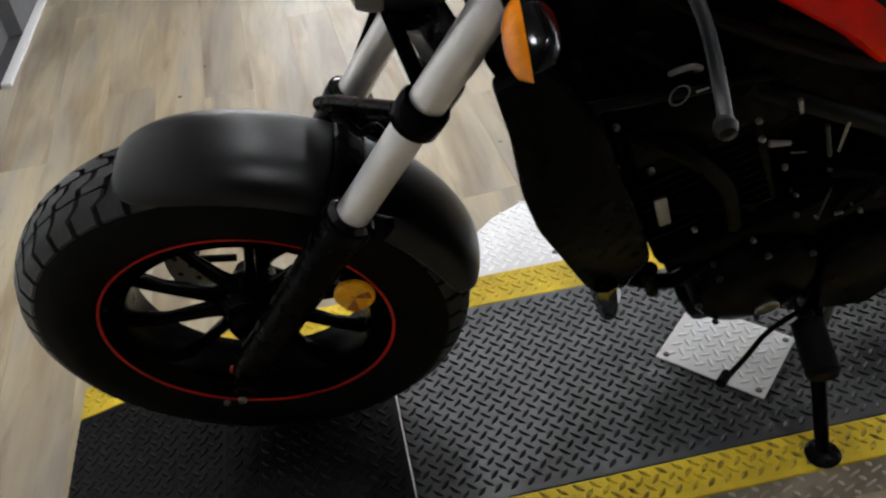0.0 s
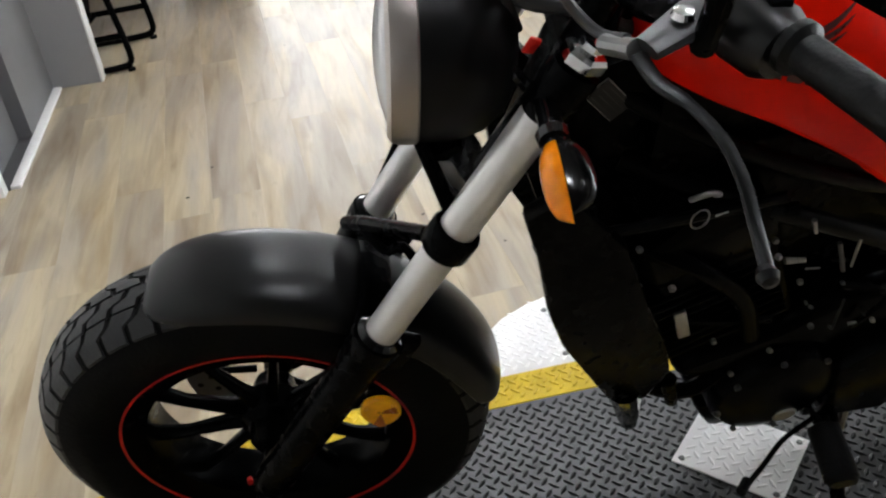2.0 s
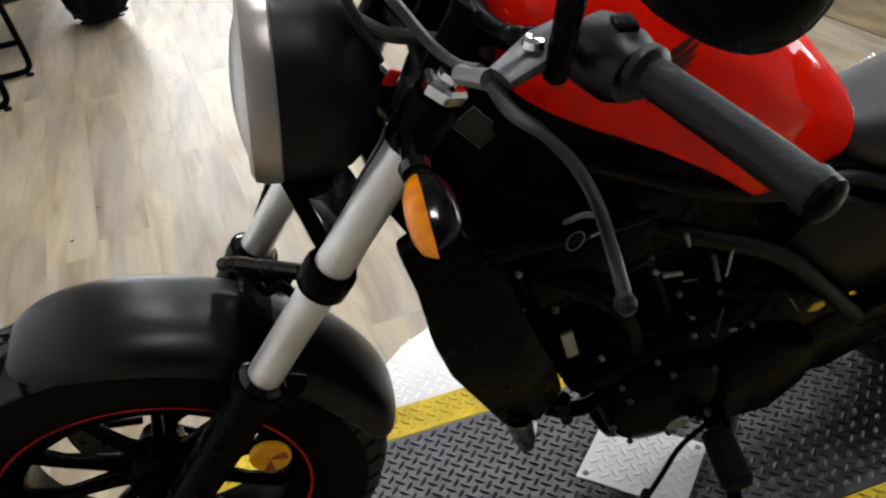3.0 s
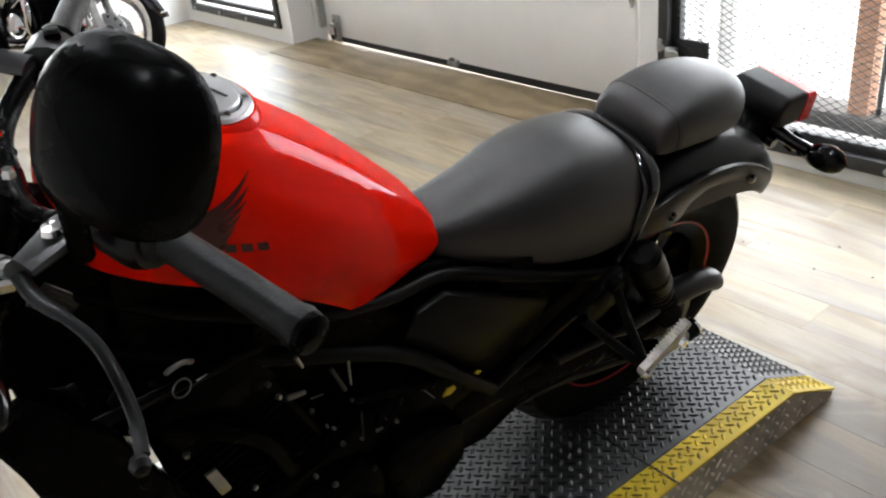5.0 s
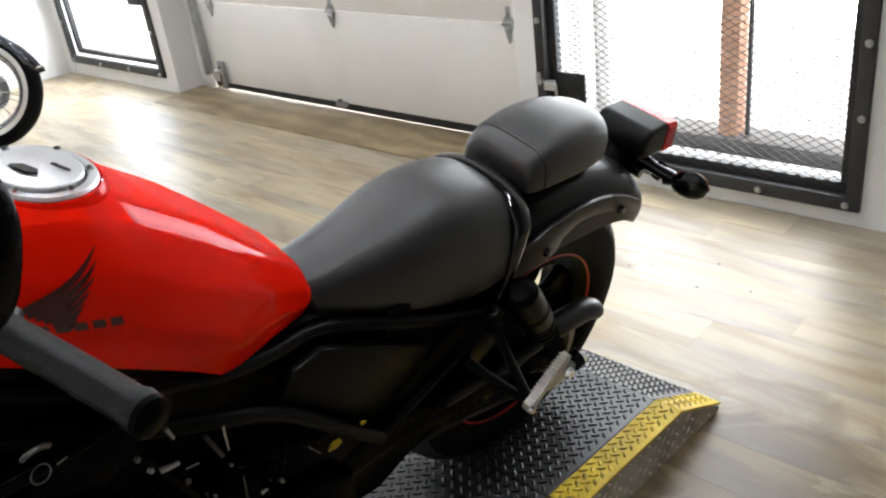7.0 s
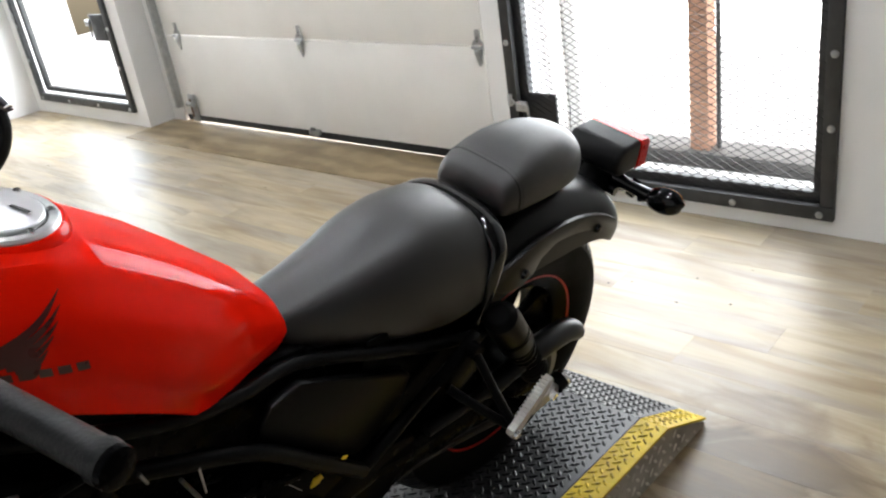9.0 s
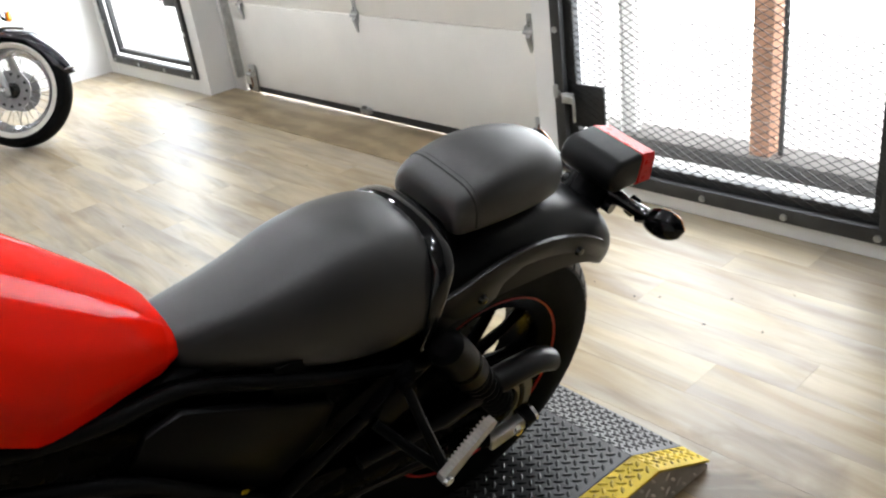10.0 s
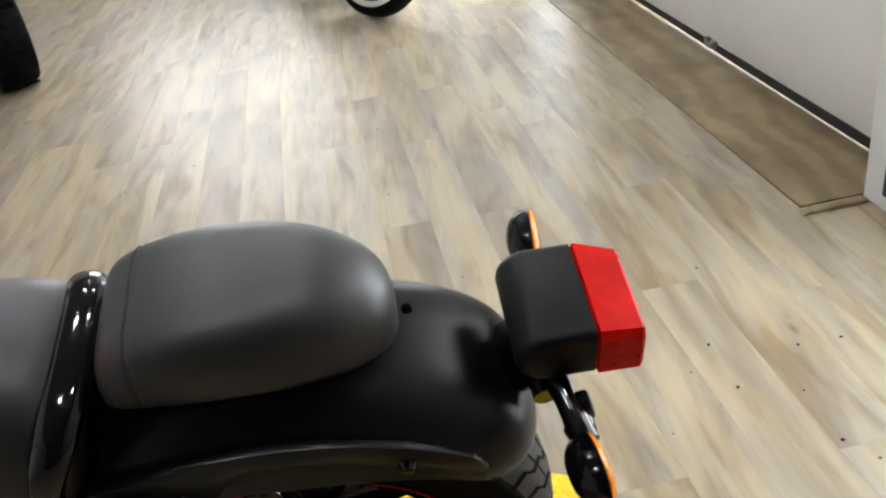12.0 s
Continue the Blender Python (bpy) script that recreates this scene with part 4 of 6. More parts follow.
part("brace_bar", tube([(-0.600, 0.055, 0.650), (-0.577, 0.021, 0.681), (-0.508, -0.071, 0.750), (-0.500, -0.085, 0.762)], 0.0095, 12), M_PLASTIC, bike, "black fork brace", STEER)
part("hose_clip", tube(spline([(-0.575, 0.02, 0.672), (-0.552, 0.0, 0.650), (-0.530, -0.01, 0.668), (-0.512, -0.02, 0.640)], 4), 0.006, 8), M_PLASTIC, bike, "", STEER)
part("upper_yoke", tube([on_fork(0.765, -0.105), on_fork(0.765, -0.05, -0.03), on_fork(0.765, 0.05, -0.03), on_fork(0.765, 0.105)], 0.022, 12, flat=0.8), M_PLASTIC, bike, "black upper yoke", STEER)
part("steering_stem", tube([on_fork(0.545, 0, -0.05), on_fork(0.83, 0, -0.05)], 0.024, 16), M_PLASTIC, bike, "", STEER)
for y in (-0.105, 0.105):
    part("lamp_stay", tube([(-0.466, y * 0.88, 0.772), (-0.4712, y * 0.857, 0.783), (-0.5018, y * 0.571, 0.870)], 0.0105, 10, flat=0.7), M_PLASTIC, bike, "", STEER)
# reflector on the near slider
rf = part("reflector", lathe([(0.0001, 0.008), (0.023, 0.008), (0.0255, 0.005), (0.0255, 0)], (-0.573, -0.130, 0.503), (-0.04, -1, 0.10), 28, caps=True), M_YELLOWREFL, bike,
          "round amber reflector", STEER)
bm = bmesh.new()
for k in range(3):
    a = 2 * PI * k / 3 + 0.4
    e1, e2 = Vector((1, -0.1, 0)).normalized(), Vector((0.02, 0.24, 0.97)).normalized()
    o = Vector((-0.573, -0.130, 0.503)) + Vector((-0.04, -1, 0.10)).normalized() * 0.0085
    v = [bm.verts.new(o)] + [bm.verts.new(o + 0.022 * (math.cos(a + q) * e1 + math.sin(a + q) * e2)) for q in (-0.4, 0.0, 0.4)]
    bm.faces.new((v[0], v[1], v[2]))
    bm.faces.new((v[0], v[2], v[3]))
part("facets", bm, mat("dark_amber_facet", (0.32, 0.09, 0.005), 0.25, scale=60), rf, "", STEER)
part("reflector_bracket", tube([(-0.585, -0.115, 0.52), (-0.573, -0.124, 0.503)], 0.008, 8), M_PLASTIC, rf, "", STEER)

# headlamp
HL, HD = Vector((-0.518, 0, 0.940)), Vector((-0.998, 0, 0.055)).normalized()
hl = part("headlamp", lathe([(0.092, 0.0), (0.0935, -0.012), (0.0935, -0.045), (0.091, -0.060), (0.083, -0.083), (0.066, -0.102), (0.042, -0.114), (0.0001, -0.118)], HL, HD, 56),
          M_SATIN, bike, "round black headlamp shell", STEER)
part("lamp_bezel", lathe([(0.080, 0.006), (0.086, 0.014), (0.093, 0.010), (0.0955, 0.0), (0.0955, -0.015), (0.0935, -0.017)], HL, HD, 56), M_BEZEL, hl, "brushed metal bezel", STEER)
part("lamp_glass", lathe([(0.082, 0.006), (0.073, 0.014), (0.050, 0.021), (0.025, 0.025), (0.0001, 0.026)], HL, HD, 48), M_GLASS, hl, "clear lamp glass", STEER)
part("lamp_mount", box((-0.478, 0, 0.850), (0.040, 0.13, 0.014), (0, -28, 0), 0.005), M_PLASTIC, bike, "black lamp bracket", STEER)
part("gauge", lathe([(0.0001, 0.0), (0.045, 0.0), (0.05, 0.012), (0.05, 0.03), (0.044, 0.036), (0.0001, 0.037)], (-0.40, 0, 1.045), (0.55, 0, 0.85), 36), M_PLASTIC, bike,
     "round black dial", STEER)


# turn signals
def signal(name, base, inner_p, tip, lens_dir, m, s, label, thick=1.0, width=0.020, bulge=0.017, taper=0.26, depth=0.0195):
    base, inner_p, tip = Vector(base), Vector(inner_p), Vector(tip)
    axis = (tip - inner_p).normalized()
    ctr = (tip + inner_p) / 2
    L = (tip - inner_p).length / 2
    f = Vector(lens_dir).normalized()
    f = (f - axis * f.dot(axis)).normalized()
    u = axis.cross(f)
    st = part(name, tube([base, base.lerp(inner_p, 0.5), inner_p + axis * 0.01], [0.011 * thick, 0.0085 * thick, 0.010 * thick], 12), M_GLOSS, bike, label, m)

    def half(sign, depth, seg=10, rings=9):
        rows = []
        for i in range(rings + 1):
            t = -1 + 2 * i / rings
            wdt = width * (1 - abs(t) ** 2.2) ** 0.6 * (1 - taper * t) + 0.0015
            at = t * L if sign > 0 or taper < 0 else (0.90 * t - 0.10) * L
            rows.append([ctr + axis * at + u * (wdt * math.cos(PI * k / seg)) + f * (sign * depth * math.sin(PI * k / seg) * (1 - abs(t) ** 2.5) ** 0.5 + 0.0005 * sign)
                         for k in range(seg + 1)])
        return loft(rows, closed=False, caps=False)
    part("housing", half(-1, depth), M_PIANO, st, "", m)
    part("lens", half(1, bulge), M_AMBER, st, "amber lens", m)
    part("stalk_ring", tube([inner_p - axis * 0.012, inner_p - axis * 0.002], [0.0115 * thick, 0.0105 * thick], 14), M_GLOSS, st, "", m)
    return st


for s in (-1, 1):
    signal("front_signal", (-0.388, s * 0.10, 0.945), (-0.394, s * 0.188, 0.961), (-0.393, s * 0.277, 0.957), (-1, 0, -0.15), STEER, s, "front turn signal on a short stalk", 1.3, 0.0175, 0.018, 0.30, 0.026)
    signal("rear_signal", (1.060, s * 0.040, 0.646), (1.076, s * 0.115, 0.630), (1.083, s * 0.199, 0.645), (1, 0, 0.05), None, s, "rear turn signal on a short stalk", 1.5, 0.0275, 0.010, -0.12, 0.030)

# handlebar, grips, levers
for s in (-1, 1):
    f = lambda pts: [(x, s * -1 * y, z) for x, y, z in pts]
    part("handlebar", tube(spline(f([(-0.315, -0.0, 1.02), (-0.315, -0.055, 1.022), (-0.30, -0.105, 1.03), (-0.262, -0.155, 1.052), (-0.222, -0.215, 1.055)]), 5), 0.0115, 14), M_PLASTIC, bike,
              "black handlebar", STEER)
    g = part("grip", tube(f([(-0.224, -0.205, 1.055), (-0.221, -0.212, 1.055), (-0.219, -0.217, 1.055), (-0.190, -0.292, 1.056), (-0.168, -0.350, 1.056), (-0.166, -0.356, 1.056), (-0.163, -0.365, 1.056)]),
                          [0.022, 0.022, 0.0160, 0.0160, 0.0160, 0.0182, 0.0172], 20), M_GRIP, bike, "black rubber grip", STEER)
    part("bar_end", lathe([(0.0175, 0), (0.017, 0.006), (0.012, 0.009), (0.0001, 0.010)], f([(-0.163, -0.365, 1.056)])[0], (0.35, s * 0.94, 0), 16), M_PLASTIC, g, "", STEER)
    sw = part("switch_box", tube(f([(-0.250, -0.150, 1.045), (-0.246, -0.155, 1.046), (-0.232, -0.190, 1.048), (-0.227, -0.203, 1.048)]), [0.020, 0.031, 0.031, 0.024], 14), M_MATTE, bike,
              "black switch box", STEER)
    part("switch_button", box(f([(-0.232, -0.178, 1.078)])[0], (0.018, 0.022, 0.010), (0, 0, 0), 0.003), M_PLASTIC, sw, "", STEER)
    part("perch", tube(f([(-0.262, -0.150, 1.058), (-0.290, -0.170, 1.062), (-0.330, -0.190, 1.050)]), [0.021, 0.020, 0.014], 12, flat=0.5), M_PERCH, bike, "satin grey lever perch", STEER)
    part("perch_bolt", lathe([(0.0001, 0.006), (0.008, 0.005), (0.010, 0)], f([(-0.302, -0.178, 1.069)])[0], (0, 0, 1), 12), M_CHROME, bike, "", STEER)
    lv = part("lever", tube(spline(f([(-0.335, -0.190, 1.044), (-0.328, -0.221, 1.041), (-0.314, -0.255, 1.045), (-0.300, -0.287, 1.040), (-0.294, -0.318, 1.032), (-0.291, -0.350, 1.016),
                                      (-0.295, -0.385, 1.014)]), 4), [0.0070] * 8 + [0.0054] * 17, 10, flat=0.62), M_LEVER, bike, "dark grey hand lever", STEER)
    part("lever_ball", lathe([(0.0001, -0.008), (0.0055, -0.006), (0.0078, 0), (0.0055, 0.006), (0.0001, 0.008)], f([(-0.299, -0.396, 1.018)])[0], (0, 1, 0), 14), M_LEVER, lv, "", STEER)
    # mirror
    part("mirror_stalk", tube(spline(f([(-0.285, -0.186, 1.045), (-0.286, -0.200, 1.09), (-0.287, -0.212, 1.135), (-0.285, -0.232, 1.156), (-0.28, -0.275, 1.180), (-0.275, -0.315, 1.215)]), 4), 0.0105, 10),
              M_PLASTIC, bike, "black mirror stalk", STEER)
    mc = Vector(f([(-0.257, -0.350, 1.236)])[0])
    rows = []
    fx, fy, fz = Vector((0.78, -s * 0.58, -0.20)).normalized(), None, None
    fy = Vector((0, 1, 0)) - fx * fx.y
    fy.normalize()
    fz = fx.cross(fy)
    for t, k in ((-0.042, 0.02), (-0.041, 0.45), (-0.034, 0.72), (-0.02, 0.90), (-0.005, 0.99), (0.006, 1.0), (0.010, 0.97)):
        rows.append([mc + fx * t + fy * (k * 0.0555 * math.copysign(abs(math.cos(q)) ** 0.72, math.cos(q))) + fz * (k * 0.059 * math.copysign(abs(math.sin(q)) ** 0.72, math.sin(q)))
                     for q in [2 * PI * j / 32 for j in range(32)]])
    mh = part("mirror", loft(rows), M_PLASTIC, bike, "black oval mirror housing", STEER)
    part("mirror_glass", loft([[mc + fx * 0.0105 + fy * (k * 0.0515 * math.copysign(abs(math.cos(q)) ** 0.72, math.cos(q))) + fz * (k * 0.055 * math.copysign(abs(math.sin(q)) ** 0.72, math.sin(q)))
                                for q in [2 * PI * j / 32 for j in range(32)]] for k in (0.02, 1.0)]), M_CHROME, mh, "mirror glass", STEER)
for y in (-0.04, 0.04):
    part("bar_riser", tube([on_fork(0.775, y, -0.02), (-0.318, y, 1.03)], 0.017, 14), M_PLASTIC, bike, "", STEER)
    part("riser_bolt", bolt((-0.318, y, 1.045), (0, 0, 1), 0.007, 0.008), M_CHROME, bike, "", STEER)
part("clutch_cable", tube(spline([(-0.340, -0.170, 1.046), (-0.352, -0.135, 1.030), (-0.3714, -0.12, 1.043), (-0.4017, -0.119, 1.087), (-0.4277, -0.118, 1.122), (-0.437, -0.112, 1.128), (-0.440, -0.095, 1.115), (-0.43, -0.05, 1.05), (-0.40, -0.01, 0.96)], 6), 0.0050, 10),
     M_CABLE, bike, "grey sleeved clutch cable", STEER)
part("throttle_cable", tube(spline([(-0.45, 0.05, 1.0), (-0.400, -0.02, 0.997), (-0.36, -0.022, 0.987), (-0.307, -0.02, 0.968), (-0.26, 0.0, 0.93)], 6), 0.0075, 10), M_CABLE, bike, "grey sleeved throttle cable", STEER)
part("wire_loom", tube(spline([(-0.43, -0.03, 0.955), (-0.405, -0.055, 0.935), (-0.385, -0.05, 0.90), (-0.395, -0.04, 0.87)], 5), 0.007, 8), M_GLOSS, bike, "", STEER)
part("cable_ferrule", tube([(-0.337, -0.184, 1.046), (-0.352, -0.150, 1.03)], 0.0085, 10), M_ALLOY, bike, "", STEER)
part("brake_hose", tube(spline([(-0.33, 0.19, 1.05), (-0.40, 0.14, 1.02), (-0.46, 0.10, 0.92), (-0.52, 0.11, 0.75), (-0.60, 0.125, 0.55), (-0.66, 0.12, 0.40)], 6), 0.005, 8), M_PLASTIC, bike, "black brake hose", STEER)
part("brake_caliper", box((-0.655, 0.105, 0.40), (0.06, 0.05, 0.11), (0, 30, 0), 0.012), M_PLASTIC, bike, "", STEER)
part("wire_loom", tube(spline([(-0.40, -0.05, 0.87), (-0.37, -0.075, 0.90), (-0.33, -0.06, 0.95), (-0.31, -0.03, 0.99)], 5), 0.006, 8), M_PLASTIC, bike, "", STEER)
part("red_tag", box((-0.398, -0.078, 0.985), (0.012, 0.004, 0.022), (20, 20, 0), 0.002), M_REDLINE, bike, "small red tag", STEER)


# tank
def section(x, top, bot, hw):
    """A tank slice: flat crown, creased shoulders and flanks, drawn in below; the slices lean towards the tail."""
    h = top - bot
    half = [(0.0, top), (0.30 * hw, top - 0.010 * h), (0.60 * hw, top - 0.075 * h), (0.86 * hw, top - 0.30 * h), (0.985 * hw, top - 0.58 * h), (hw, bot + 0.30 * h), (0.93 * hw, bot + 0.07 * h), (0.70 * hw, bot)]
    pts = half + [(-y, z) for y, z in half[:0:-1]]
    for near in (0.86, 0.80):
        out = []
        for (y0, z0), (y1, z1) in zip(pts, pts[1:] + pts[:1]):
            out += [(near * y0 + (1 - near) * y1, near * z0 + (1 - near) * z1), ((1 - near) * y0 + near * y1, (1 - near) * z0 + near * z1)]
        pts = out
    lean = 0.055 * max(0.0, min(1.0, (x + 0.05) / 0.10)) * max(0.0, min(1.0, (0.203 - x) / 0.07))
    return [Vector((x + lean * ((z - bot) / h - 0.45), y, z)) for y, z in pts]


TANK = dense([(-0.292, 0.985, 0.945, 0.045), (-0.285, 1.012, 0.937, 0.070), (-0.265, 1.038, 0.925, 0.092), (-0.225, 1.058, 0.905, 0.114), (-0.17, 1.062, 0.880, 0.131), (-0.11, 1.050, 0.846, 0.144), (-0.05, 1.016, 0.805, 0.148)], 4)
TANK += [(0.01, 0.957, 0.761, 0.138), (0.052, 0.907, 0.742, 0.122), (0.128, 0.832, 0.736, 0.090), (0.171, 0.795, 0.730, 0.071), (0.195, 0.763, 0.730, 0.051), (0.203, 0.748, 0.729, 0.031)]
tank = part("fuel_tank", loft([section(*r) for r in TANK]), M_RED, bike, "glossy red fuel tank with a dark wing decal", None, 13)
CAPC, CAPN = Vector((-0.122, 0.000, 1.049)), Vector((0.20, 0, 0.98)).normalized()
part("cap_collar", lathe([(0.074, -0.026), (0.069, -0.008), (0.066, -0.001), (0.063, 0.0015), (0.0595, 0.0005)], CAPC, CAPN, 48), M_RED, tank, "raised red collar")
part("filler_cap", lathe([(0.060, -0.006), (0.060, 0.002), (0.057, 0.005), (0.0490, 0.005), (0.0475, 0.003)], CAPC, CAPN, 48), M_CAP, tank, "bright filler cap ring")
part("cap_groove", lathe([(0.0485, 0.0035), (0.042, 0.0035)], CAPC, CAPN, 48), M_SEAL, tank, "dark ring groove")
part("cap_lid", lathe([(0.0455, 0.002), (0.0450, 0.0075), (0.043, 0.009), (0.030, 0.010), (0.0001, 0.011)], CAPC, CAPN, 40), M_CAP, tank)
for k in range(6):
    a = PI * k / 3 + 0.3
    e1 = CAPN.cross(Vector((0, 1, 0))).normalized()
    part("cap_screw", bolt(CAPC + 0.0505 * (math.cos(a) * e1 + math.sin(a) * Vector((0, 1, 0))) + CAPN * 0.006, CAPN, 0.0045, 0.003), M_CHROME, tank)
part("key_slot", box(CAPC + CAPN * 0.0125 + Vector((0.018, -0.012, -0.004)), (0.004, 0.024, 0.001), (0, 11, 20)), M_SEAL, tank, "dark key slot")
bm = quadplate([(-0.015, -0.002), (-0.006, 0.007), (0.012, 0.006), (0.016, -0.001), (0.004, -0.006)], 0.0, 0.0015)
part("key_flap", bm, M_SEAL, tank, "dark key flap", Matrix.Translation(CAPC + CAPN * 0.0122 + Vector((-0.016, -0.006, 0.0035))) @ Matrix.Rotation(radians(11.5), 4, "Y") @ Matrix.Rotation(radians(-60), 4, "Z"))


def tank_y(x, z):
    """The near flank of the tank at x, z."""
    rows = sorted(TANK)
    for r0, r1 in zip(rows, rows[1:]):
        if r0[0] <= x <= r1[0]:
            t = (x - r0[0]) / (r1[0] - r0[0])
            top, bot, hw = [r0[i] + t * (r1[i] - r0[i]) for i in (1, 2, 3)]
            pts = section(x, top, bot, hw)
            best = [a.y + (b.y - a.y) * (z - a.z) / (b.z - a.z) for a, b in zip(pts, pts[1:] + pts[:1]) if min(a.z, b.z) <= z < max(a.z, b.z)]
            return min(best) if best else -0.1
    return -0.1


def flank(poly, name, material, label="", s=1, lift=0.0012):
    """A thin decal laid on the tank's flank; poly: rows of x, z."""
    bm = bmesh.new()
    a = [bm.verts.new((x, s * (tank_y(x, z) - lift), z + 0.0006)) for x, z in poly]
    bm.faces.new(a)
    bmesh.ops.triangulate(bm, faces=bm.faces)
    bmesh.ops.subdivide_edges(bm, edges=bm.edges, cuts=2)
    for v in bm.verts:
        v.co.y = s * (tank_y(v.co.x, v.co.z) - lift)
    return part(name, bm, material, tank, label)


def feather(x0, z0, x1, z1, w, s):
    """One tapering feather laid on the tank's flank from its root to its tip."""
    rows = []
    for k in range(11):
        t = k / 10
        x, z = x0 + (x1 - x0) * t, z0 + (z1 - z0) * t + 0.006 * math.sin(PI * t) * -1
        ww = w * (1 - t ** 3) * (0.7 + 0.3 * min(1, t * 4)) + 0.0004
        rows.append([Vector((px, s * (tank_y(px, pz) - 0.0011), pz)) for px, pz in ((x, z + ww / 2), (x, z), (x, z - ww / 2))])
    return part("wing_decal", loft(rows, closed=False, caps=False), M_DECAL, tank, "dark feather of a wing decal")


for s in (1, -1):
    for k in range(6):
        u = k / 5
        feather(-0.205 + 0.030 * u, 0.985 - 0.024 * u, -0.116 - 0.042 * u ** 1.2, 1.0185 - 0.055 * u, 0.0085, s)
    for k in range(5):
        x0 = -0.197 + 0.017 * k
        flank([(x0, 0.967 - 0.004 * k), (x0 + 0.012, 0.964 - 0.004 * k), (x0 + 0.012, 0.955 - 0.004 * k), (x0, 0.958 - 0.004 * k)], "name_bar", M_DECAL, "dark bar of a name decal", s)


# seats
def pad(sections, n=26, sq=0.78, zq=0.85, waist=0.42):
    rows = []
    for x, top, bot, hw in sections:
        r = []
        mid = bot + (top - bot) * waist
        for k in range(n):
            q = 2 * PI * k / n
            c, s_ = math.cos(q), math.sin(q)
            y = hw * math.copysign(abs(c) ** sq, c)
            z = mid + (top - mid) * abs(s_) ** zq if s_ >= 0 else mid - (mid - bot) * abs(s_) ** 0.5
            r.append(Vector((x, y, z)))
        rows.append(r)
    return loft(rows)


SEAT = dense([(0.179, 0.748, 0.728, 0.034), (0.184, 0.759, 0.716, 0.050), (0.198, 0.767, 0.705, 0.062), (0.225, 0.770, 0.697, 0.071), (0.27, 0.775, 0.682, 0.083), (0.33, 0.785, 0.662, 0.100), (0.39, 0.801, 0.645, 0.118), (0.45, 0.809, 0.634, 0.127),
              (0.50, 0.807, 0.630, 0.129), (0.54, 0.800, 0.634, 0.128), (0.565, 0.791, 0.645, 0.121), (0.582, 0.779, 0.665, 0.106), (0.592, 0.757, 0.69, 0.083)], 3)
part("rider_seat", pad(SEAT, 36, 0.80, 0.85, 0.16), M_VINYL, bike, "black vinyl rider seat", None, 60)
PIL = dense([(0.628, 0.776, 0.762, 0.056), (0.631, 0.795, 0.751, 0.072), (0.640, 0.808, 0.746, 0.080), (0.66, 0.818, 0.745, 0.085), (0.70, 0.828, 0.744, 0.0895), (0.75, 0.835, 0.742, 0.0915), (0.80, 0.835, 0.737, 0.088),
             (0.84, 0.829, 0.732, 0.079), (0.868, 0.819, 0.728, 0.068), (0.890, 0.805, 0.726, 0.053), (0.903, 0.788, 0.726, 0.036), (0.909, 0.768, 0.728, 0.016)], 4)


def pil_ring(x, top, bot, hw, lift=0.0, n=44):
    """A slice of the pillion pad: a domed top over squarer flanks in front, rounder towards the rear."""
    e = 0.40 + 0.45 * max(0.0, min(1.0, (x - 0.70) / 0.19))
    mid = bot + 0.30 * (top - bot)
    out = []
    for k in range(n):
        c, q = math.cos(2 * PI * k / n), math.sin(2 * PI * k / n)
        z = mid + (top - mid + lift) * q ** 0.62 if q >= 0 else mid - (mid - bot) * (-q) ** 0.45
        out.append(Vector((x, (hw + lift) * math.copysign(abs(c) ** e, c), z - 0.008 * (c * c) ** 0.8 * (q > 0))))
    return out


pil = part("pillion_seat", loft([pil_ring(*r) for r in PIL]), M_VINYL, bike, "black vinyl pillion pad with a stitched front seam", None, 75)


def across(x, lift):
    rows = [r for r in PIL if r[0] <= x][-1]
    return pil_ring(x, *rows[1:], lift)[0:23]


part("seam", tube(across(0.666, 0.0004), 0.0026, 6), M_SEAL, pil, "dark seam")
bm = bmesh.new()
pts = across(0.673, 0.0010)
for a, b in zip(pts, pts[1:]):
    k = max(1, int((b - a).length / 0.006))
    for i in range(k):
        tube([a.lerp(b, (i + 0.15) / k), a.lerp(b, (i + 0.8) / k)], 0.0008, 4, bm=bm)
part("stitching", bm, M_THREAD, pil, "grey stitching")

# rear mudguard and tail
guard("rear_mudguard", RA, [(150, 0.385, 0.085, 0.05), (135, 0.398, 0.100, 0.075), (118, 0.405, 0.108, 0.095), (100, 0.408, 0.112, 0.11), (84, 0.409, 0.115, 0.115), (68, 0.413, 0.117, 0.105),
      (56, 0.416, 0.117, 0.092), (48, 0.412, 0.113, 0.082), (43, 0.402, 0.104, 0.068), (40, 0.391, 0.090, 0.050), (38.5, 0.375, 0.07, 0.028)], M_MATTE, "matte black rear mudguard", square=0.72)
for s in (-1, 1):
    arc = lambda r, degrees: [(RA.x + r * math.cos(radians(d)), RA.z + r * math.sin(radians(d))) for d in degrees]
    band = arc(0.372, range(54, 112, 6)) + [(0.588, 0.672), (0.585, 0.640), (0.625, 0.612), (0.672, 0.608), (0.70, 0.620), (0.715, 0.645)] + arc(0.338, (88, 82, 76, 70, 64, 58, 53)) + [(0.968, 0.588), (0.978, 0.598)]
    part("guard_strut", prism(band, s * 0.108 + min(0, s) * 0.009, s * 0.098 + min(0, s) * 0.008, 0.002), M_MATTE, bike, "matte black mudguard strut")
    for x, z in ((0.895, 0.632), (0.668, 0.636)):
        part("strut_bolt", lathe([(0.0001, 0.007), (0.007, 0.006), (0.010, 0)], (x, -0.118 if s < 0 else 0.109, z), (0, s, 0), 14), M_GLOSS, bike)
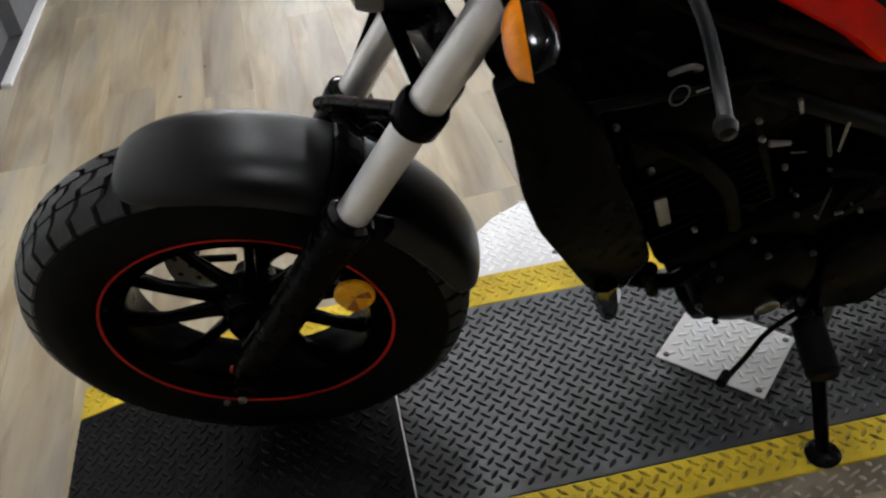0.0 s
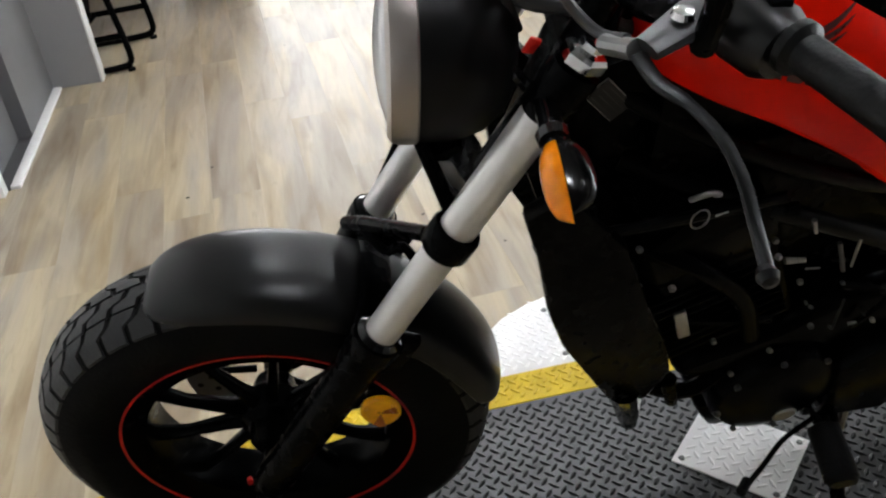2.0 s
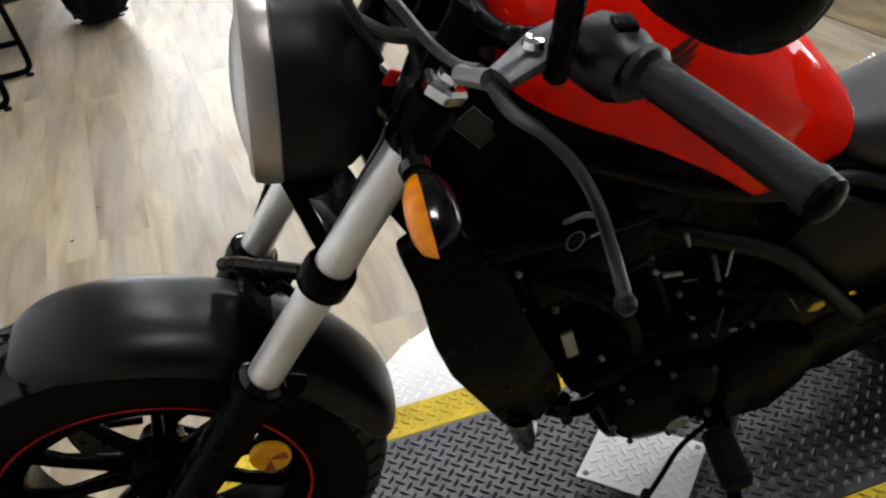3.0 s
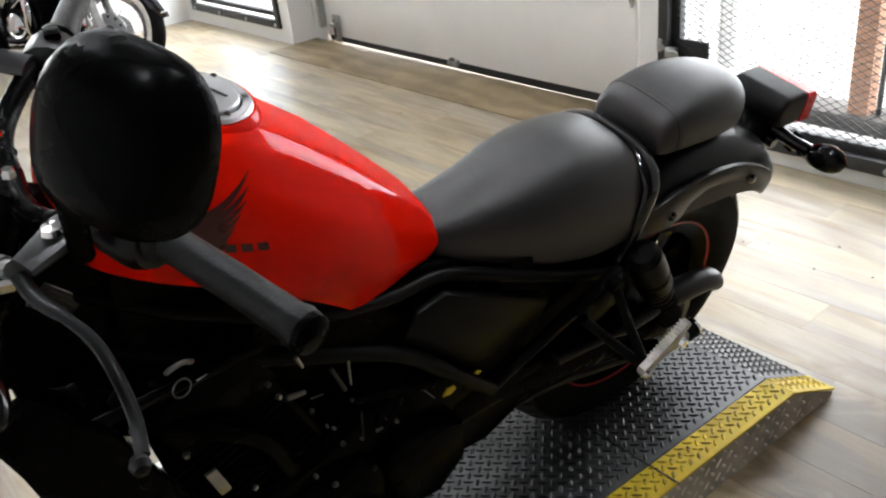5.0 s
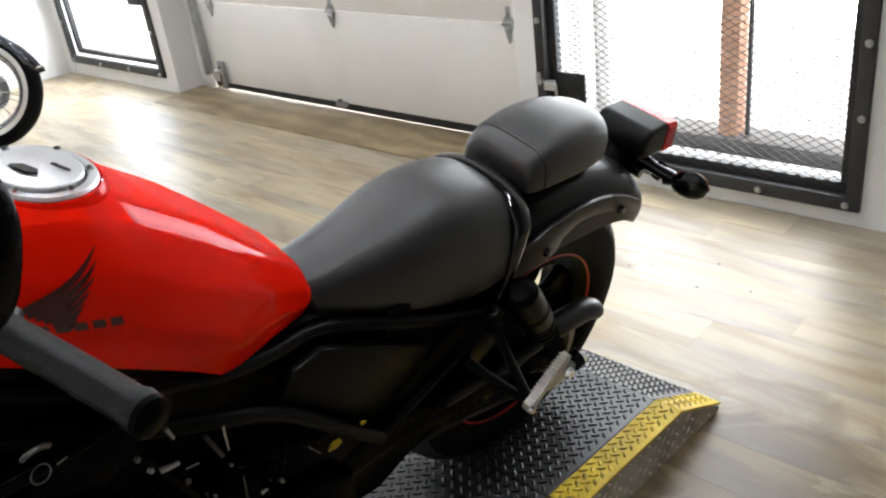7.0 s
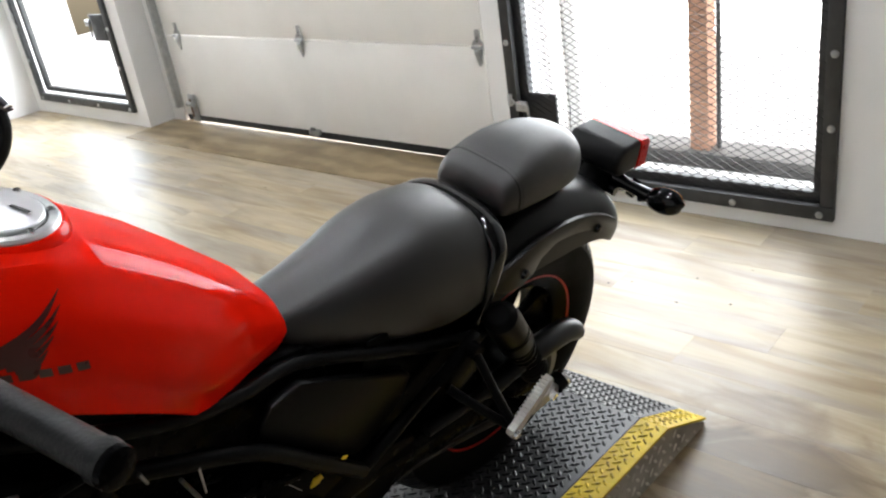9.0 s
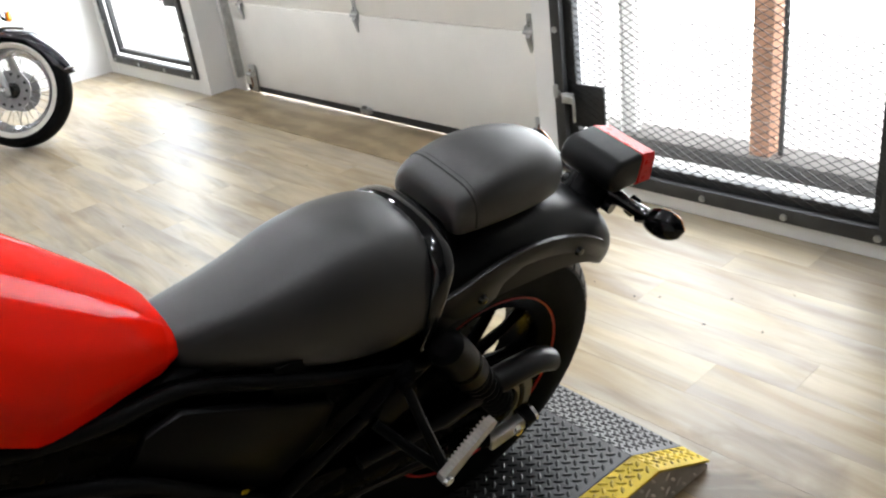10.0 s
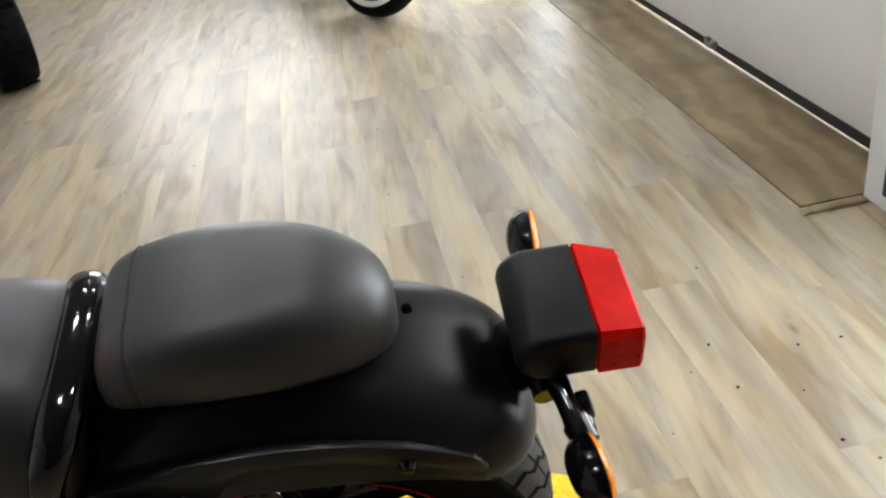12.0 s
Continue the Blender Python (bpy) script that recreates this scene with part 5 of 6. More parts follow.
# loop between the seats
path = spline([(0.535, -0.112, 0.56), (0.550, -0.125, 0.635), (0.564, -0.125, 0.700), (0.581, -0.110, 0.740), (0.593, -0.066, 0.760), (0.597, 0.0, 0.765), (0.594, 0.066, 0.758), (0.583, 0.108, 0.732),
               (0.566, 0.118, 0.680), (0.550, 0.118, 0.62), (0.535, 0.112, 0.56)], 6)
rows = []
for i, p in enumerate(path):
    d = path[min(i + 1, len(path) - 1)] - path[max(i - 1, 0)]
    nrm = Vector((0, d.z, -d.y)).normalized()
    rows.append([p + Vector((1, 0, 0)) * ((0.011 + 0.014 * max(0.0, math.cos((i - 30) / 30 * PI * 0.62))) * math.copysign(abs(math.cos(q)) ** 0.8, math.cos(q))) + nrm * ((0.008 + 0.007 * max(0.0, math.cos((i - 30) / 30 * PI * 0.62))) * math.sin(q)) for q in [2 * PI * k / 18 for k in range(18)]])
part("seat_loop", loft(rows), M_GLOSS, bike, "glossy black loop bar")
part("seat_base", prism([(0.38, 0.690), (0.55, 0.715), (0.60, 0.705), (0.61, 0.63), (0.46, 0.61), (0.40, 0.63)], -0.085, 0.085, 0.01), M_PLASTIC, bike, "black seat base")


def lamp_slice(y, x1, grow):
    """A D-shaped slice of the tail lamp at y, rounded towards the front."""
    h = 0.033 * grow
    return [Vector((1.052 - 0.034 * grow * math.sin(q), y, 0.694 + h * math.cos(q))) for q in [PI * j / 14 for j in range(15)]] + [Vector((x1, y, 0.694 - h)), Vector((x1, y, 0.694 + h))]


tl = part("tail_lamp", loft([lamp_slice(y, 1.100, k) for y, k in ((-0.065, 0.72), (-0.064, 0.86), (-0.060, 0.96), (-0.054, 1.0), (0.054, 1.0), (0.060, 0.96), (0.064, 0.86), (0.065, 0.72))]), M_SATIN, bike, "black tail lamp housing", None, 40)
rows = []
for x, hw, z0, z1 in ((1.101, 0.063, 0.664, 0.723), (1.104, 0.066, 0.658, 0.726), (1.149, 0.0595, 0.648, 0.713), (1.1525, 0.057, 0.651, 0.709)):
    b = 0.005
    rows.append([Vector((x, y, z)) for y, z in ((hw, z0 + b), (hw, z1 - b * 2), (hw - b, z1), (-hw + b, z1), (-hw, z1 - b * 2), (-hw, z0 + b), (-hw + b, z0), (hw - b, z0))])
part("lens", loft(rows), M_REDLENS, tl, "faceted red lens", None, 12)
part("tail_bracket", tube([(0.98, 0, 0.60), (1.035, 0, 0.630), (1.06, 0, 0.665)], [0.046, 0.046, 0.046], 14, flat=0.6), M_ENGINE, bike, "black tail bracket")
part("signal_bar", tube([(1.05, -0.06, 0.625), (1.045, 0, 0.63), (1.05, 0.06, 0.625)], 0.014, 12), M_GLOSS, bike)
part("plate_light_bracket", box((1.083, -0.080, 0.628), (0.022, 0.022, 0.040), (12, -14, 0), 0.004), M_PLASTIC, bike, "black plate light bracket")
part("pad_bolt", bolt((0.918, 0.0, 0.732), (0.3, 0, 1), 0.006, 0.006), M_PLASTIC, bike)

# frame
for s in (-1, 1):
    f = lambda pts: [(x, s * y, z) for x, y, z in pts]
    part("frame_rail", tube(spline(f([(-0.31, 0.04, 0.90), (-0.20, 0.085, 0.845), (-0.05, 0.115, 0.785), (0.06, 0.108, 0.745), (0.179, 0.088 if s < 0 else 0.045, 0.715), (0.30, 0.104 if s < 0 else 0.075, 0.668), (0.40, 0.120, 0.630), (0.54, 0.130, 0.578)]), 5), 0.011, 12), M_FRAME, bike, "black tubular frame rail")
    part("frame_rail", tube(spline(f([(-0.29, 0.045, 0.80), (-0.17, 0.10, 0.765), (-0.05, 0.125, 0.72), (0.08, 0.13, 0.645), (0.18, 0.135, 0.545), (0.27, 0.135, 0.452)]), 5), 0.0125, 12), M_FRAME, bike, "black tubular frame rail")
    part("frame_strut", tube(f([(0.272, 0.132, 0.452), (0.41, 0.130, 0.518), (0.56, 0.128, 0.583)]), 0.0115, 12), M_FRAME, bike)
    part("frame_strut", tube(f([(-0.30, 0.05, 0.77), (-0.24, 0.10, 0.72), (-0.10, 0.12, 0.755)]), 0.008, 10), M_PLASTIC, bike)
    part("side_cover", prism([(0.085, 0.655), (0.11, 0.700), (0.16, 0.712), (0.375, 0.592), (0.385, 0.578), (0.36, 0.528), (0.285, 0.478), (0.262, 0.482)], s * 0.106, s * 0.121, 0.004), M_FRAME, bike, "black plastic side cover")
    part("swing_arm", tube(spline(f([(0.28, 0.10, 0.40), (0.42, 0.115, 0.385), (0.58, 0.118, 0.36), (0.745, 0.118, 0.323)]), 5), 0.026, 12, flat=1.35), M_PLASTIC, bike, "black swing arm")
    part("inner_panel", prism([(0.26, 0.43), (0.30, 0.69), (0.56, 0.66), (0.60, 0.60), (0.55, 0.50), (0.56, 0.41), (0.55, 0.36), (0.40, 0.36)], s * 0.098, s * 0.104, 0.002), M_ENGINE, bike, "black inner panel")
    # Added panel that blackens the view between shock and rim.
    part("wheel_gap_filler", prism([(0.53, 0.365), (0.535, 0.50), (0.60, 0.540), (0.655, 0.495), (0.69, 0.42), (0.685, 0.355), (0.60, 0.335)], s * 0.090, s * 0.094, 0.001), M_ENGINE, bike, "added black panel closing the gap before the wheel")
    sk = part("shock_absorber", tube(f([(0.560, 0.150, 0.625), (0.566, 0.150, 0.616), (0.585, 0.150, 0.588), (0.628, 0.150, 0.522), (0.634, 0.150, 0.512)]), [0.020, 0.031, 0.033, 0.033, 0.027], 20), M_FRAME, bike, "black coil shock absorber")
    part("reservoir_ring", tube(f([(0.604, 0.150, 0.559), (0.610, 0.150, 0.550)]), 0.0342, 20), M_PLASTIC, sk)
    a, b = Vector(f([(0.634, 0.150, 0.512)])[0]), Vector(f([(0.715, 0.150, 0.392)])[0])
    d = (b - a).normalized()
    e1 = d.cross(Vector((0, 1, 0))).normalized()
    e2 = d.cross(e1)
    part("spring", tube([a.lerp(b, i / 112) + 0.025 * (math.cos(2 * PI * i / 14) * e1 + math.sin(2 * PI * i / 14) * e2) for i in range(113)], 0.0052, 7), M_FRAME, sk)
    part("damper", tube([a, b + d * 0.03], 0.012, 12), M_PLASTIC, sk)
    pg = part("peg_hanger", tube(f([(0.416, 0.175, 0.566), (0.445, 0.220, 0.536), (0.474, 0.262, 0.508)]), 0.0085, 10), M_FRAME, bike, "black footrest hanger")
    part("hanger_arm", tube(f([(0.464, 0.180, 0.624), (0.470, 0.225, 0.565), (0.476, 0.262, 0.520)]), 0.0080, 10), M_FRAME, pg)
    part("hanger_eye", tube(f([(0.464, 0.170, 0.624), (0.464, 0.190, 0.624)]), 0.014, 14), M_PLASTIC, pg)
    part("hanger_plate", prism([(0.40, 0.580), (0.49, 0.640), (0.50, 0.56), (0.44, 0.53)], s * 0.150, s * 0.172, 0.004), M_ENGINE, pg)
    p0, p1 = Vector(f([(0.466, 0.274, 0.498)])[0]), Vector(f([(0.566, 0.268, 0.562)])[0])
    along, up = (p1 - p0).normalized(), Vector((-(p1 - p0).z, 0, (p1 - p0).x)).normalized()
    side = Vector((0, s * 0.007, 0))
    rows = []
    for t, top, low in ((0.0, 0.008, -0.010), (0.06, 0.013, -0.014), (0.16, 0.011, -0.010), (0.55, 0.010, -0.007), (0.92, 0.009, -0.006), (1.0, 0.005, -0.003)):
        q = p0.lerp(p1, t)
        rows.append([q + up * top - side, q + up * top + side, q + up * low + side, q + up * low - side])
    pe = part("footrest", loft(rows), M_PEG, bike, "bright folded pillion footrest")
    bm = bmesh.new()
    for k in range(13):
        q = p0.lerp(p1, 0.20 + 0.06 * k) + up * 0.011
        box(q, (0.0032, 0.017, 0.0055), (0, -33, 0), bm=bm)
    part("grip_ribs", bm, M_PEG, pe)
    part("peg_bolt", lathe([(0.0001, 0.006), (0.0075, 0.005), (0.009, 0)], p0 + along * 0.008 + side, (0, s, 0), 16, caps=True), M_CHROME, pe)
    # axle end of the swing arm
    ad = part("chain_adjuster", box((0.706, s * 0.183, 0.349), (0.085, 0.022, 0.030), (0, -4, 0), 0.005), M_PEG, bike, "bright chain adjuster plate")
    part("axle_nut", lathe([(0.0001, 0.010), (0.009, 0.009), (0.011, 0.0)], (0.722, s * 0.193, 0.352), (0, s, 0), 6, caps=True), M_CHROME, ad)
    part("end_collar", tube([(0.742, s * 0.183, 0.356), (0.762, s * 0.183, 0.361)], 0.020, 16), M_TYRE, ad, "black rubber collar")
    part("end_cap", tube([(0.762, s * 0.183, 0.361), (0.768, s * 0.183, 0.3625)], [0.0205, 0.019], 16), M_CHROME, ad, "bright end cap")
    part("arm_end", tube([(0.60, s * 0.14, 0.352), (0.67, s * 0.175, 0.350)], [0.020, 0.017], 12), M_PLASTIC, ad)
part("chain_guard", tube(spline([(0.42, -0.135, 0.43), (0.55, -0.145, 0.435), (0.68, -0.15, 0.455), (0.79, -0.150, 0.448), (0.838, -0.147, 0.424)], 5), [0.012] * 6 + [0.020] * 5 + [0.026] * 5 + [0.027] * 4 + [0.014], 14, flat=0.8), M_MATTE, bike,
     "matte black chain guard")
part("chain", tube(spline([(0.10, -0.12, 0.38), (0.40, -0.122, 0.395), (0.74, -0.122, 0.40), (0.80, -0.122, 0.36), (0.80, -0.122, 0.28), (0.74, -0.122, 0.250), (0.60, -0.122, 0.290), (0.40, -0.120, 0.335), (0.10, -0.118, 0.34)], 6), 0.008, 8), M_CHAIN, bike, "oiled drive chain")
part("sprocket", lathe([(0.05, -0.003), (0.088, -0.003), (0.088, 0.003), (0.05, 0.003), (0.05, -0.003)], (0.745, -0.122, 0.323), (0, 1, 0), 40), M_BOLT, bike)
sl = part("warning_label", box((0.535, -0.138, 0.372), (0.05, 0.002, 0.022), (8, 12, 0), 0.0008), M_PRINT, bike, "small white printed label")
for k in range(3):
    part("print_bar", box((0.535, -0.1395, 0.366 + 0.006 * k), (0.04, 0.001, 0.0025), (8, 12, 0)), M_LABEL, sl)
part("silencer", tube(spline([(-0.05, 0.16, 0.24), (0.20, 0.185, 0.24), (0.45, 0.20, 0.28), (0.85, 0.205, 0.36), (0.95, 0.205, 0.38)], 5), [0.022] * 8 + [0.045] * 12 + [0.038], 18), M_MATTE, bike, "matte black silencer")

# steering head, label, radiator
part("head_gusset", prism([(-0.36, 0.93), (-0.30, 0.945), (-0.20, 0.90), (-0.22, 0.78), (-0.33, 0.76), (-0.40, 0.80)], -0.052, 0.052, 0.012), M_PLASTIC, bike, "black steering head gusset")
lb = part("id_label", box((-0.317, -0.0545, 0.8965), (0.049, 0.002, 0.029), (0, 50, 0), 0.0006), M_LABEL, bike, "small dark printed label with a white edge")
part("label_edge", box((-0.317, -0.0538, 0.8965), (0.0505, 0.0018, 0.0305), (0, 50, 0), 0.0006), M_PRINT, lb)
for k in range(4):
    part("print_bar", box(Vector((-0.317, -0.0558, 0.8965)) + Vector((math.sin(radians(50)) * (k - 1.5) * 0.0068, 0, math.cos(radians(50)) * (k - 1.5) * 0.0068)), (0.040 - 0.010 * (k % 2), 0.0008, 0.0010), (0, 50, 0)), M_GREYALLOY, lb)
rad = part("radiator", box((-0.315, 0, 0.640), (0.035, 0.22, 0.26), (0, -22, 0), 0.004), M_ENGINE, bike, "black radiator behind side shrouds")
for s in (-1, 1):
    part("radiator_shroud", prism([(-0.427, 0.845), (-0.406, 0.768), (-0.388, 0.672), (-0.366, 0.602), (-0.292, 0.456), (-0.262, 0.432), (-0.236, 0.440), (-0.212, 0.50), (-0.228, 0.56), (-0.27, 0.66), (-0.31, 0.77), (-0.385, 0.872)],
                                  s * 0.152, s * 0.128, 0.006), M_PLASTIC, bike, "black plastic radiator shroud")
part("shroud_foot", tube([(-0.266, -0.140, 0.455), (-0.254, -0.141, 0.405), (-0.246, -0.142, 0.362)], [0.022, 0.019, 0.0125], 10), M_GLOSS, bike, "black shroud foot")
part("lamp_bracket", prism([(-0.486, 0.846), (-0.472, 0.842), (-0.458, 0.812), (-0.462, 0.800), (-0.474, 0.812)], -0.066, -0.062, 0.001), M_ALLOY, bike, "bright steel lamp bracket", STEER)
part("radiator_tank", box((-0.318, -0.118, 0.640), (0.070, 0.016, 0.30), (0, -22, 0), 0.004), M_ENGINE, rad, "black radiator side tank")
part("drain_stub", tube([(-0.200, -0.134, 0.450), (-0.186, -0.138, 0.392)], [0.012, 0.009], 10), M_PLASTIC, rad)
bm = bmesh.new()
for k in range(18):
    box((-0.2916 - 0.0050 * k, 0, 0.528 + 0.0124 * k), (0.004, 0.205, 0.002), (0, -22, 0), bm=bm)
part("fins", bm, M_ENGINE, rad)

# engine
eng = part("engine", prism([(-0.185, 0.425), (-0.130, 0.405), (-0.100, 0.335), (-0.052, 0.262), (0.02, 0.232), (0.22, 0.27), (0.27, 0.36), (0.26, 0.50), (0.12, 0.56), (0.02, 0.55), (-0.05, 0.50), (-0.18, 0.46)], -0.125, 0.125, 0.02, seg=3), M_ENGINE, bike, "black twin cylinder engine")
part("cylinder_block", prism([(-0.175, 0.47), (-0.03, 0.53), (-0.105, 0.70), (-0.245, 0.645)], -0.115, 0.115, 0.01), M_ENGINE, eng)
part("cylinder_head", prism([(-0.255, 0.645), (-0.10, 0.705), (-0.135, 0.775), (-0.225, 0.775), (-0.275, 0.72)], -0.125, 0.125, 0.015), M_ENGINE, eng)
for k in range(9):
    c = Vector((-0.125, 0, 0.515)) + Vector((-0.42, 0, 0.91)).normalized() * (0.017 * k)
    part("cooling_fin", box(c, (0.165, 0.242, 0.005), (0, -24.8, 0), 0.0015, seg=1), M_ENGINE, eng)
cv = part("generator_cover", lathe([(0.098, 0.02), (0.098, -0.012), (0.090, -0.026), (0.070, -0.034), (0.055, -0.038), (0.0001, -0.040)], (-0.020, -0.120, 0.362), (0, 1, 0), 40), M_ENGINE, eng, "round black engine cover")
for k in range(8):
    a = 2 * PI * k / 8 + 0.2
    part("cover_bolt", bolt((-0.020 + 0.092 * math.cos(a), -0.146, 0.362 + 0.092 * math.sin(a)), (0, -1, 0), 0.005, 0.006), M_GREYALLOY, cv)
part("inspection_plug", lathe([(0.0001, 0.006), (0.017, 0.006), (0.019, 0.003), (0.019, 0)], (-0.003, -0.154, 0.317), (0, -1, -0.1), 24), M_ALLOY, cv, "bright round inspection plug")
part("sprocket_cover", prism([(0.06, 0.28), (0.17, 0.27), (0.215, 0.34), (0.20, 0.44), (0.10, 0.47), (0.05, 0.42)], -0.160, -0.12, 0.012), M_ENGINE, eng, "black sprocket cover")
part("pivot_plate", prism([(0.20, 0.30), (0.29, 0.292), (0.36, 0.335), (0.42, 0.34), (0.40, 0.43), (0.27, 0.47), (0.20, 0.44)], -0.128, -0.098, 0.006), M_ENGINE, eng, "black swing arm pivot plate")
part("oil_sump", prism([(-0.10, 0.25), (0.16, 0.26), (0.12, 0.175), (-0.06, 0.17)], -0.09, 0.09, 0.015), M_ENGINE, eng)
part("water_hose", tube(spline([(-0.30, -0.09, 0.72), (-0.22, -0.13, 0.70), (-0.14, -0.135, 0.62), (-0.10, -0.13, 0.52)], 6), 0.013, 12), M_ENGINE, eng)
part("water_hose", tube(spline([(-0.28, -0.08, 0.47), (-0.22, -0.12, 0.42), (-0.16, -0.13, 0.40), (-0.11, -0.12, 0.42)], 6), 0.012, 12), M_ENGINE, eng)
for i, (p, q, r) in enumerate((((-0.20, -0.115, 0.56), (-0.08, -0.13, 0.55), 0.006), ((0.0, -0.13, 0.60), (0.14, -0.135, 0.55), 0.007), ((0.05, -0.135, 0.50), (0.08, -0.14, 0.60), 0.005))):
    part("pipe", tube([p, Vector(p).lerp(Vector(q), 0.5) + Vector((0, -0.01, 0.01)), q], r, 8), M_PLASTIC, eng)
rr = random.Random(3)
for x, z, r in ((-0.129, 0.728, 0.004), (-0.117, 0.696, 0.004), (-0.070, 0.637, 0.004), (0.073, 0.513, 0.0035), (0.054, 0.530, 0.002), (-0.020, 0.526, 0.004), (-0.036, 0.573, 0.0025), (-0.047, 0.588, 0.002), (-0.007, 0.615, 0.003),
                (-0.240, 0.673, 0.0045), (-0.293, 0.755, 0.004), (-0.283, 0.689, 0.003), (-0.066, 0.484, 0.004), (0.010, 0.516, 0.002), (-0.158, 0.536, 0.004), (-0.110, 0.440, 0.004)):
    part("fastener", bolt((x, -0.138, z), (rr.uniform(-0.4, 0.4), -1, rr.uniform(0.0, 0.8)), r, 0.006), rr.choice((M_BOLT, M_BOLT, M_ALLOY)), eng)
for x0, z0, x1, z1, r in ((-0.090, 0.752, -0.083, 0.733, 0.003), (-0.104, 0.685, -0.080, 0.684, 0.0043), (-0.071, 0.661, -0.054, 0.662, 0.0012), (-0.015, 0.701, -0.011, 0.653, 0.0022), (-0.214, 0.790, -0.203, 0.797, 0.0013),
                          (0.038, 0.513, 0.046, 0.519, 0.0025), (0.1135, 0.561, 0.141, 0.522, 0.0010)):
    part("linkage", tube([(x0, -0.139, z0), (x1, -0.142, z1)], [r, r * 0.7], 8), M_ALLOY, eng, "bright linkage rod")
for x0, z0, x1, z1, r in ((-0.041, 0.701, -0.020, 0.648, 0.003), (0.010, 0.577, 0.013, 0.516, 0.0014), (-0.145, 0.610, -0.120, 0.575, 0.003)):
    part("wire", tube([(x0, -0.139, z0), (x1, -0.142, z1)], r, 8), M_GREYALLOY, eng, "dull grey wire")
for x, z, a in ((-0.19, 0.70, 0.5), (-0.165, 0.725, 0.2), (0.09, 0.53, 0.8)):
    part("wire_clip", tube(spline([(x, -0.138, z), (x + 0.010 * math.cos(a), -0.144, z + 0.010 * math.sin(a)), (x + 0.022 * math.cos(a + 0.5), -0.138, z + 0.022 * math.sin(a + 0.5))], 4), 0.0012, 6), M_PLASTIC, eng)
part("cable_ring", lathe([(0.0115, -0.0012), (0.0127, 0), (0.0115, 0.0012), (0.0103, 0), (0.0115, -0.0012)], (-0.232, -0.140, 0.790), (0.2, -1, 0.2), 24), M_BOLT, eng, "bright wire ring")
part("cable_clip", tube(spline([(-0.243, -0.130, 0.812), (-0.240, -0.138, 0.824), (-0.228, -0.140, 0.829), (-0.217, -0.138, 0.823), (-0.216, -0.130, 0.813)], 5), 0.0032, 8), M_BOLT, eng, "bright cable clip")
part("mount_plate", box((-0.201, -0.125, 0.567), (0.016, 0.006, 0.060), (0, -17, 0), 0.002), M_ALLOY, eng, "bright bracket plate")
part("exhaust_pipe", tube(spline([(-0.23, 0.06, 0.60), (-0.28, 0.07, 0.50), (-0.24, 0.10, 0.32), (-0.10, 0.14, 0.24), (0.0, 0.16, 0.24)], 6), 0.018, 12), M_MATTE, eng)
part("frame_brace", tube([(-0.350, -0.120, 0.768), (-0.24, -0.124, 0.776), (-0.125, -0.122, 0.780)], 0.007, 10), M_FRAME, bike, "black frame brace")
part("air_box", prism([(-0.27, 0.80), (-0.27, 0.955), (-0.18, 0.91), (-0.05, 0.81), (0.03, 0.755), (0.12, 0.735), (0.21, 0.72), (0.30, 0.66), (0.26, 0.55), (0.12, 0.52), (-0.05, 0.60)], -0.075, 0.06, 0.012), M_PLASTIC, bike)
part("yellow_tag", prism([(0.152, 0.524), (0.158, 0.538), (0.172, 0.538), (0.176, 0.529), (0.166, 0.522)], -0.150, -0.147), M_YELLOW, bike, "small yellow sticker")
part("yellow_tag", prism([(0.212, 0.539), (0.216, 0.543), (0.224, 0.539), (0.219, 0.535)], -0.150, -0.147), M_YELLOW, bike, "small yellow sticker")

# near footrest, gear pedal, side stand
part("rider_footrest", tube([(0.075, -0.14, 0.272), (0.072, -0.165, 0.270), (0.070, -0.170, 0.270), (0.062, -0.250, 0.262), (0.061, -0.258, 0.261)], [0.013, 0.013, 0.024, 0.026, 0.020], 14), M_TYRE, bike, "black rubber rider footrest")
gp = part("gear_pedal", tube(spline([(0.070, -0.150, 0.272), (0.022, -0.170, 0.284), (0.002, -0.174, 0.256), (-0.035, -0.200, 0.252), (-0.074, -0.226, 0.256)], 5), 0.0042, 8), M_PLASTIC, bike, "black gear pedal")
part("toe_peg", tube([(-0.072, -0.220, 0.254), (-0.092, -0.238, 0.264)], 0.0075, 10), M_TYRE, gp, "black rubber toe peg")
part("peg_bolt", lathe([(0.0001, 0.005), (0.008, 0.004), (0.009, 0)], (0.046, -0.240, 0.262), (-0.6, -0.8, 0.2), 14, caps=True), M_ALLOY, gp, "bright bolt head")
FOOT = BIKE.inverted() @ Vector((0.081, -0.238, DECK + 0.006))
st = part("side_stand", tube([(0.10, -0.135, 0.26), Vector((0.10, -0.135, 0.26)).lerp(FOOT, 0.5), FOOT], [0.013, 0.012, 0.011], 12), M_PLASTIC, bike, "black side stand, folded out")
bm = lathe([(0.0001, -0.006), (0.026, -0.006), (0.028, 0.0), (0.020, 0.006), (0.0001, 0.008)], (0, 0, 0), (0, 0, 1), 20)
bm.transform(BIKE.inverted() @ pose(0.081, -0.238, DECK + 0.0075))
part("stand_foot", bm, M_PLASTIC, st)
part("stand_spring", tube([(0.12, -0.145, 0.27), (0.12, -0.17, 0.17)], 0.007, 8), M_BOLT, st)
part("stand_bracket", box((0.09, -0.12, 0.27), (0.06, 0.03, 0.06), (0, 0, 0), 0.008), M_PLASTIC, st)


